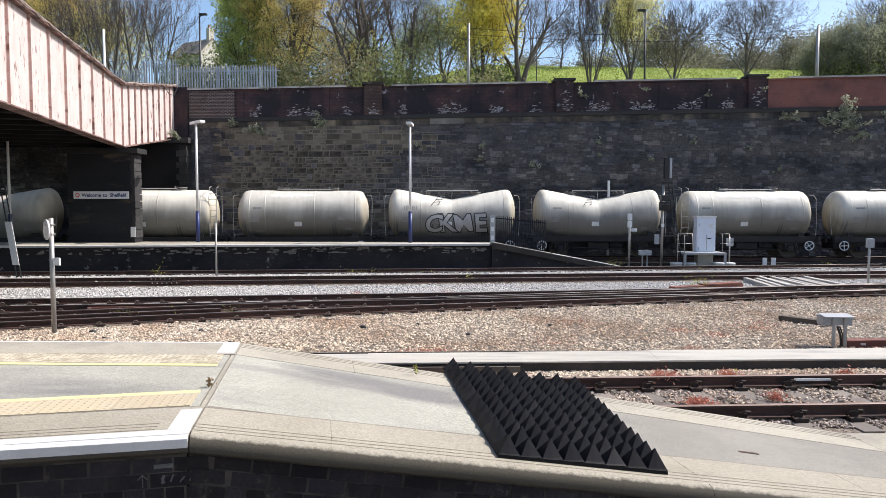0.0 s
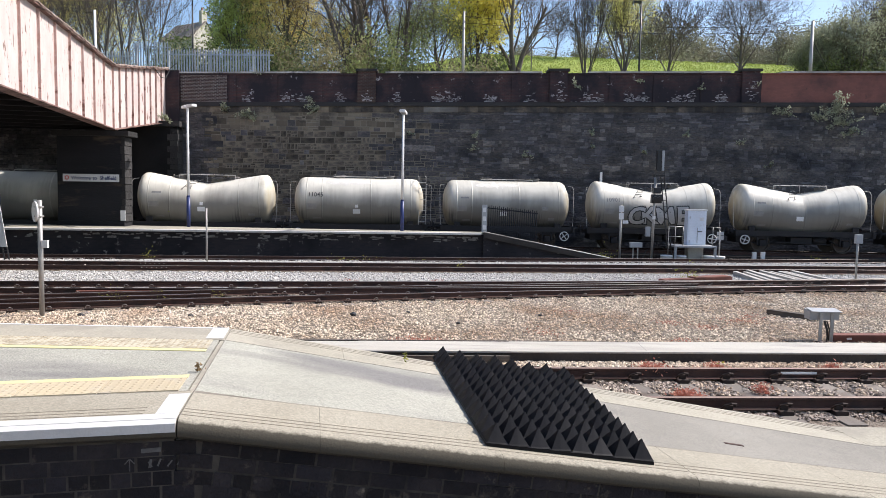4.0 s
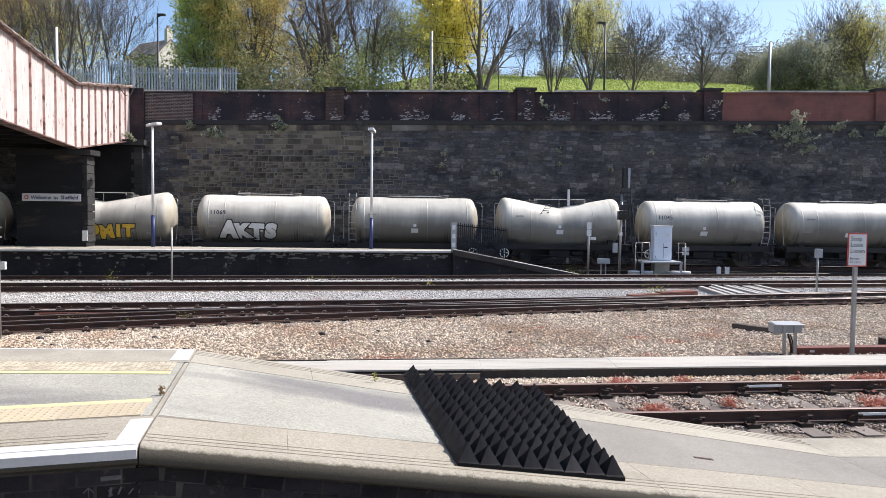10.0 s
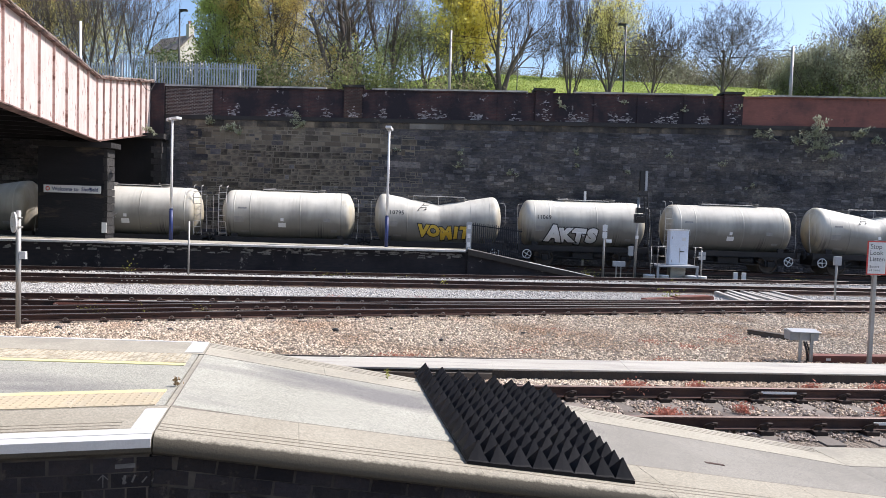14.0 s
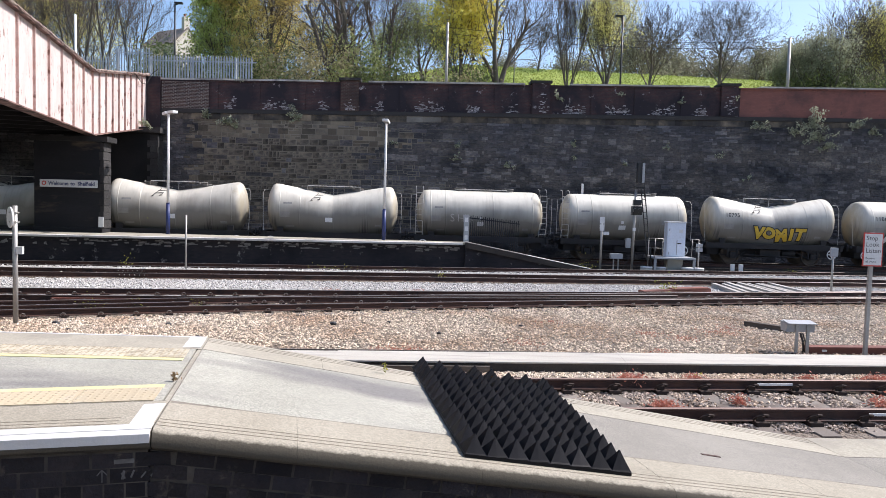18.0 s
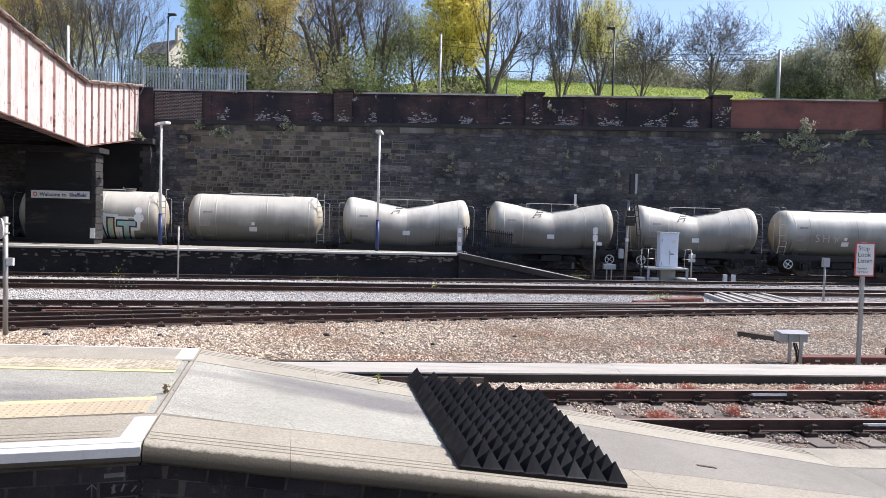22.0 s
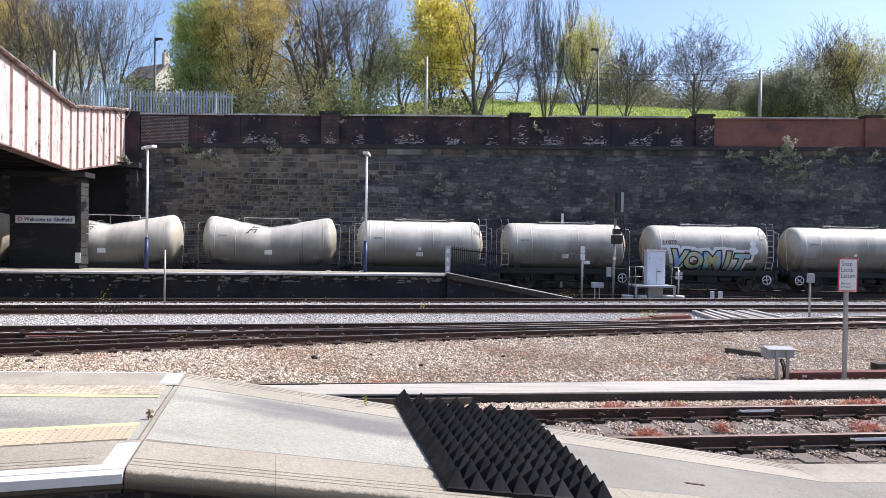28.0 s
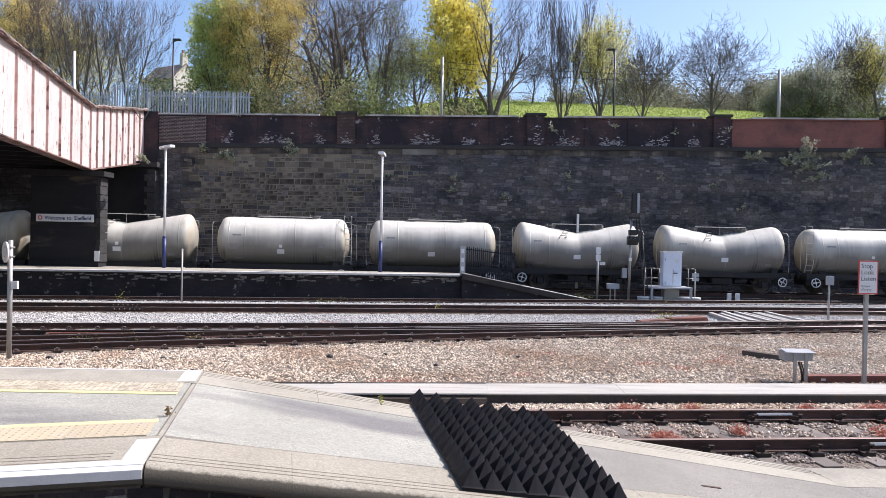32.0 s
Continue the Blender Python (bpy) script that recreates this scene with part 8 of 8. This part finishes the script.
def house():
    h = thing("house", pose(-33.4, 80.0, 15.4, 0, 0, -28) @ Matrix.Diagonal((0.6, 0.66, 0.94, 1)), "stone house with a sunlit gable behind the trees", "house")
    v = [(-9, 0, 0), (0, 0, 0), (0, 6, 0), (-9, 6, 0), (-9, 0, 6.2), (0, 0, 6.2), (0, 6, 6.2), (-9, 6, 6.2), (-9, 3, 8.3), (0, 3, 8.3)]
    raw("wall", v, [(0, 1, 5, 4), (2, 3, 7, 6), (1, 2, 6, 9, 5), (3, 0, 4, 8, 7)], HOUSE_STONE, h)
    for s in (0, 1):
        y0, y1 = (-0.35, 3.0) if s == 0 else (6.35, 3.0)
        v = [(-9.2, y0, 6.02), (0.2, y0, 6.02), (0.2, y1, 8.42), (-9.2, y1, 8.42), (-9.2, y0, 5.9), (0.2, y0, 5.9), (0.2, y1, 8.3), (-9.2, y1, 8.3)]
        raw("roof", v, [(0, 1, 2, 3), (7, 6, 5, 4), (0, 4, 5, 1), (1, 5, 6, 2), (3, 2, 6, 7), (0, 3, 7, 4)], SLATE, h)
    box_ob("chimney", (-1.1, -0.3, 2.4, 3.6, 7.6, 9.7), HOUSE_STONE, h)
    box_ob("chimney_pot", (-0.9, -0.6, 2.7, 3.0, 9.7, 10.1), RED_RUST, h)
    for x in (-7.5, -5.0, -2.4):
        for z in (1.2, 3.9):
            wn_ = box_ob("window", (x - 0.5, x + 0.5, -0.03, 0.02, z, z + 1.4), WINDOW_GLASS, h)
            box_ob("frame", (x - 0.58, x + 0.58, -0.05, -0.032, z - 0.08, z), WHITE_METAL, wn_)
    return h


house()


def overhead_wire(a, b, sag, label):
    t = thing("overhead_wire", None, label, "cable", "wires above the wall")
    bm = bmesh.new()
    a, b = Vector(a), Vector(b)
    pts = []
    for i in range(13):
        f = i / 12
        p = a.lerp(b, f)
        p.z -= sag * 4 * f * (1 - f)
        pts.append(p)
    add_path(bm, pts, 0.014, 4)
    part("strand", bm, BLACK_PAINT, t)


for dz in (0.0, 0.35):
    overhead_wire((-0.78, 39.0, 12.4 + dz), (18.8, 40.0, 12.3 + dz), 0.35, "thin black wire strung between two poles")
overhead_wire((-21.9, 38.9, 12.8), (-28.0, 37.0, 13.4), 0.2, "thin black wire strung to a pole")
overhead_wire((-21.9, 38.9, 12.8), (-17.5, 43.0, 10.9), 0.2, "thin black wire strung to a pole")


# ---- bricks under the near platform's edge ----
def near_bricks():
    rnd = random.Random(14)
    shapes = {}
    for w in (0.118, 0.245):
        bm = bmesh.new()
        add_box(bm, -w / 2, w / 2, -0.0115, 0.05, -0.0475, 0.0475, bevel=0.0)
        shapes[w] = shared(bm, SOOT_BRICK, "brick")
    made = 0
    for rowi in range(5):
        x = -6.4 + 0.09 * (rowi % 3)
        while x < 4.2 and made < 300:
            w = 0.118 if rowi % 3 == 2 else 0.245
            y = near_edge(x) + 0.075
            slope = math.atan(0.19 if x > -1.96 else 0.265)
            zt = (NEAR_Z if x < hinge(y) else ramp_z(x, y)) - 0.13
            zb = zt - 0.075 - rowi * 0.104
            if zb > -0.2:
                tilt = 0.0 if x < -2.0 else 8.2
                child("brick", shapes[w], near_platform_ob, pose(x + w / 2, near_edge(x + w / 2) + 0.0705 + rnd.uniform(-0.001, 0.001), zb + rnd.uniform(-0.003, 0.003), rnd.uniform(-0.3, 0.3), tilt + rnd.uniform(-0.4, 0.4), math.degrees(slope)))
                made += 1
            x += w + rnd.uniform(0.007, 0.012)
    # faint chalk marks on the brickwork: an arrow and a few smudges
    def chalk(x, z, dx, dz, wd):
        y = lambda u: near_edge(u) + 0.054
        n = Vector((-dz, dx)).normalized() * wd / 2
        p = [(x + n.x, z + n.y), (x - n.x, z - n.y), (x + dx - n.x, z + dz - n.y), (x + dx + n.x, z + dz + n.y)]
        raw("chalk_mark", [(u, y(u), v) for u, v in p], [(0, 1, 2, 3)], CHALK, near_platform_ob, "faint chalk mark")
    for x, z, dx, dz, wd in ((-2.27, 0.60, 0.0, 0.085, 0.008), (-2.27, 0.685, -0.03, -0.035, 0.007), (-2.27, 0.685, 0.03, -0.035, 0.007), (-2.15, 0.615, 0.01, 0.06, 0.016), (-2.135, 0.62, -0.02, 0.04, 0.012), (-2.10, 0.625, 0.02, 0.05, 0.012), (-2.04, 0.62, 0.03, 0.04, 0.010), (-1.98, 0.625, 0.02, 0.03, 0.012), (-2.2, 0.735, 0.12, 0.004, 0.03)):
        chalk(x, z, dx, dz, wd)


CHALK = surface("chalk", (0.15, 0.142, 0.135), (0.06, 0.058, 0.056), 0.95, large=8, fine=50, bump=0.0)
near_bricks()


# ---- loose stones ----
GREY_BED = surface("grey_ballast_bed", (0.40, 0.39, 0.375), (0.50, 0.485, 0.465), 0.9, large=0.4, fine=16, bump=0.9, dist=0.05, grain=0.8, spec=0.2)

def stones(name, n, place, size, material, label, seed):
    """Many small angular stones; place(rng) gives x, y, z."""
    r = np.random.RandomState(seed)
    base = np.array([(1, 0, 0), (0, 1, 0), (-1, 0, 0), (0, -1, 0), (0.15, 0.1, 1), (-0.1, 0.0, -0.8)], float)
    tri = [(0, 1, 4), (1, 2, 4), (2, 3, 4), (3, 0, 4), (1, 0, 5), (2, 1, 5), (3, 2, 5), (0, 3, 5)]
    pts = place(r, n)
    n = len(pts)
    s = size * r.uniform(0.55, 1.25, (n, 1, 1)) * r.uniform(0.65, 1.25, (n, 6, 3))
    a, t = r.uniform(0, 6.28, n), r.uniform(-0.5, 0.5, n)
    v = base[None] * s * np.array([1.0, 0.8, 0.6])
    ca, sa, ct, st = np.cos(a)[:, None], np.sin(a)[:, None], np.cos(t)[:, None], np.sin(t)[:, None]
    x, y, z = v[..., 0], v[..., 1], v[..., 2]
    x, z = x * ct - z * st, x * st + z * ct
    x, y = x * ca - y * sa, x * sa + y * ca
    out = np.stack([x, y, z], -1) + pts[:, None, :]
    verts = out.reshape(-1, 3)
    faces = (np.arange(n)[:, None, None] * 6 + np.array(tri)[None]).reshape(-1, 3)
    me = bpy.data.meshes.new(name)
    me.from_pydata(verts.tolist(), [], faces.tolist())
    me.materials.append(material)
    return tagged(new(name, me), label, "ballast", kind="stuff")


def along(y0, y1, x0, x1, z, bunch=1.0):
    def place(r, n):
        x = x0 + (x1 - x0) * r.uniform(0, 1, n)
        lo, hi = np.array([y0(v) for v in x]), np.array([y1(v) for v in x])
        y = lo + (hi - lo) * r.uniform(0, 1, n)
        return np.stack([x, y, z + r.uniform(-0.012, 0.02, n)], 1)
    return place


kerb_far = lambda x: poly_at(STRIP_NEAR, x) + 0.80 + 0.012 * (x + 3)
t2n = lambda x: poly_at(T2_NEAR, x)
stones("brown_ballast", 56000, along(kerb_far, lambda x: max(kerb_far(x) + 0.3, t2n(x) - 0.1), -12, 15, -0.212), 0.034, STONE_BITS, "loose brown and pale ballast stones", 1)
def between_sleepers(place):
    """Keep most stones off the sleepers of the siding."""
    def sparse(r, n):
        p = place(r, n)
        mid = np.array([poly_at(NEAR_LINE, v) for v in p[:, 0]])
        foot = (p[:, 0] + 0.103 * (p[:, 1] - mid) + 1.0) / 0.7
        gap = np.abs(foot - np.round(foot)) * 0.7
        return p[(gap > 0.125) | (r.uniform(0, 1, len(p)) < 0.05)]
    return sparse


stones("siding_ballast", 17000, between_sleepers(along(lambda x: poly_at(NEAR_LINE, x) - 1.1, lambda x: poly_at(NEAR_LINE, x) + 0.7, -1.5, 10, -0.206)), 0.034, DULL_BITS, "loose dull ballast in the siding", 2)
stones("kerbside_ballast", 11000, along(lambda x: poly_at(NEAR_LINE, x) + 0.83, lambda x: poly_at(STRIP_NEAR, x) + 0.02, -1.5, 10, -0.10), 0.031, STONE_BITS, "pale loose ballast banked against the kerb", 7)
stones("sunlit_ballast", 2900, between_sleepers(along(lambda x: poly_at(NEAR_LINE, x) - 0.6, lambda x: poly_at(NEAR_LINE, x) + 0.6, -1.5, 10, -0.190)), 0.030, STONE_BITS, "pale stones scattered between the siding rails", 8)
bank = [(x, poly_at(B_NEAR, x) + 1.63) for x in (-45, -20, 0, 20, 45)] + [(x, poly_at(C_FAR, x) - 1.63) for x in (45, 20, 0, -18, -45)]
tagged(prism("ballast_bank", bank, -0.3, -0.06, GREY_BED, None, ""), "grey ballast heaped between two tracks", "ballast", kind="structure")
strip = [(x, poly_at(T1_FAR, x) + 0.12) for x in (-45, -12, 0.3, 14.2, 45)] + [(x, poly_at(B_NEAR, x) - 0.12) for x in (45, 0, -45)]
tagged(prism("ballast_strip", strip, -0.3, -0.205, GREY_BED, None, ""), "grey ballast laid between two tracks", "ballast", kind="structure")
stones("grey_ballast", 19000, along(lambda x: poly_at(T1_FAR, x) + 0.2, lambda x: poly_at(B_NEAR, x) - 0.15, -17, 22, -0.20), 0.05, GREY_BITS, "light grey fresh ballast between the tracks", 3)
stones("grey_ballast", 9000, along(lambda x: poly_at(B_NEAR, x) + 1.7, lambda x: poly_at(C_FAR, x) - 1.7, -20, 26, -0.055), 0.055, GREY_BITS, "light grey fresh ballast between the tracks", 4)
stones("grey_ballast", 5000, along(lambda x: poly_at(C_FAR, x) + 0.2, lambda x: 33.0 + 0.07 * x, 5.5, 26, -0.20), 0.065, DARK_BITS, "dark ballast beside the goods line", 5)
stones("junction_ballast", 9000, along(lambda x: t2n(x), lambda x: poly_at(T1_FAR, x), -13, 16, -0.21), 0.05, DULL_BITS, "dull ballast among the junction rails", 6)


# ---- weeds ----
LEAF_DRY = leafy("dry_brown_leaves", (0.20, 0.14, 0.08), (0.30, 0.21, 0.11))


def weed(x, y, r, n, material, label, z=-0.22, h=0.14, size=0.05, name="weed"):
    rnd = random.Random(int(x * 311 + y * 97))
    t = thing(name, pose(x, y, z), label, "weed", "weeds in the ballast")
    pts = [(rnd.gauss(0, r * 0.5), rnd.gauss(0, r * 0.4), abs(rnd.gauss(0, h * 0.5)) + 0.01) for _ in range(n)]
    v, f = leaf_cloud(pts, size, rnd)
    raw("foliage", v, f, material, t)
    return t


RED = "low rust-red weed in the ballast"
for x, y, r, n in ((2.75, 10.35, 0.22, 190), (3.75, 10.45, 0.16, 120), (6.75, 10.8, 0.2, 170), (7.1, 10.85, 0.15, 110), (5.6, 10.7, 0.12, 70), (2.95, 9.25, 0.2, 130), (6.3, 9.75, 0.22, 130), (7.0, 9.7, 0.2, 120), (4.1, 9.6, 0.1, 50), (8.2, 10.1, 0.2, 120),
                   (-1.15, 12.45, 0.25, 130), (-0.75, 12.5, 0.2, 90), (1.4, 13.6, 0.3, 60), (4.4, 15.1, 0.25, 60), (5.0, 14.6, 0.25, 70), (6.0, 15.6, 0.35, 80), (6.6, 16.2, 0.3, 60), (2.4, 16.3, 0.25, 40), (4.0, 13.1, 0.2, 50), (-3.9, 21.4, 0.3, 50), (-1.2, 21.9, 0.3, 50)):
    weed(x, y, r * (1.4 if y > 12 else 1.1), int(n * (1.5 if y > 12 else 3.2)), LEAF_RED, RED, -0.10 if 10.2 < y < 11 else -0.19, 0.08 if y > 12 else 0.11, 0.026 if y > 12 else 0.031)
GREENW = "small yellow-green weed beside the rails"
for x, y, r, n, h in ((-8.6, 15.9, 0.35, 90, 0.35), (-7.6, 16.2, 0.25, 60, 0.3), (-6.4, 16.9, 0.2, 40, 0.25), (-5.2, 27.3, 0.7, 160, 0.25), (-4.2, 27.5, 0.6, 130, 0.25), (-2.2, 27.8, 0.4, 60, 0.2), (7.3, 23.3, 0.5, 120, 0.5), (-12.7, 26.0, 0.3, 90, 0.5), (6.1, 32.0, 0.5, 120, 0.5), (3.82, 10.4, 0.08, 30, 0.3), (-0.5, 25.9, 0.15, 40, 0.4), (16.2, 32.9, 0.6, 90, 0.35)):
    weed(x, y, r, n, LEAF_WEED, GREENW, h=h, size=0.05 if y > 20 else 0.032)
weed(-2.33, 5.60, 0.03, 40, LEAF_DRY, "dry brown weed in the platform joint", NEAR_Z, 0.05, 0.022)
weed(-0.72, 7.25, 0.018, 30, LEAF_WEED, "thin weed growing in a slab joint", ramp_z(-0.72, 7.25), 0.16, 0.025)
weed(-14.7, 31.4, 0.45, 160, LEAF_WEED, "yellow-green bush behind the platform", 0.3, 1.6, 0.09)
dark = thing("dead_brush", pose(-14.0, 25.8, -0.22), "dark heap of dead brush by the rails", "brush")
rb = random.Random(9)
bm = bmesh.new()
for i in range(40):
    p = Vector((rb.uniform(-0.7, 0.7), rb.uniform(-0.15, 0.15), rb.uniform(0.0, 0.16)))
    add_tube(bm, p, p + Vector((rb.uniform(-0.4, 0.4), rb.uniform(-0.1, 0.1), rb.uniform(-0.02, 0.1))), 0.02, seg=4)
part("sticks", bm, BARK, dark)
for x, y, s in ((-2.72, 15.3, 0.075), (-0.3, 14.6, 0.05), (-8.5, 14.3, 0.075), (-6.2, 14.6, 0.06), (-7.9, 13.7, 0.045), (-5.1, 13.4, 0.04), (-3.6, 14.2, 0.04), (1.6, 15.9, 0.05), (-1.5, 15.8, 0.05)):
    c = thing("dark_lump", pose(x, y, -0.22, 0, 0, 40 * x), "dark lump of tar in the ballast", "lump", "dark lumps")
    bm = bmesh.new()
    bmesh.ops.create_icosphere(bm, subdivisions=2, radius=s)
    for v in bm.verts:
        v.co *= 1 + 0.4 * noise.noise(v.co * 14 + Vector((x, y, 0)))
        v.co.z = v.co.z * 0.7 + s * 0.4
    part("body", bm, BLACK_PAINT, c)
# tarmac spill patches along the kerb strip are part of the yard: a loose cable runs beside it
cb = thing("lineside_cable", None, "loose grey cable snaking along the kerb", "cable")
bm = bmesh.new()
rc = random.Random(1)
add_path(bm, [(x, kerb_far(x) + 0.08 + rc.uniform(-0.05, 0.09), -0.16 + rc.uniform(-0.01, 0.02)) for x in [-4 + 0.6 * i for i in range(28)]], 0.02, 5)
part("sheath", bm, GREY_PAINT, cb)

stones("grey_ballast", 3500, along(lambda x: poly_at(B_NEAR, x) + 0.12, lambda x: poly_at(B_NEAR, x) + 1.4, -18, 22, -0.16), 0.06, DULL_BITS, "dull ballast between the middle rails", 9)
stones("grey_ballast", 3500, along(lambda x: poly_at(C_FAR, x) - 1.4, lambda x: poly_at(C_FAR, x) - 0.12, -20, 26, -0.16), 0.06, DULL_BITS, "dull ballast between the platform rails", 10)


# ---- what moves ----
def motions():
    times = [i * 0.5 for i in range(65)]
    # wheels turn less than a right angle from row to row
    turns = [i * 0.125 for i in range(257)]
    for k, w, sets in WAGONS:
        walk(w, [(t, on_goods(-1.52 - PITCH * k + train_s(t))) for t in times])
        for ws in sets:
            x = ws.location.x
            walk(ws, [(t, pose(x, 0, 0.46, 0, math.degrees(train_s(t) / 0.46) % 360.0, 0)) for t in turns])


motions()
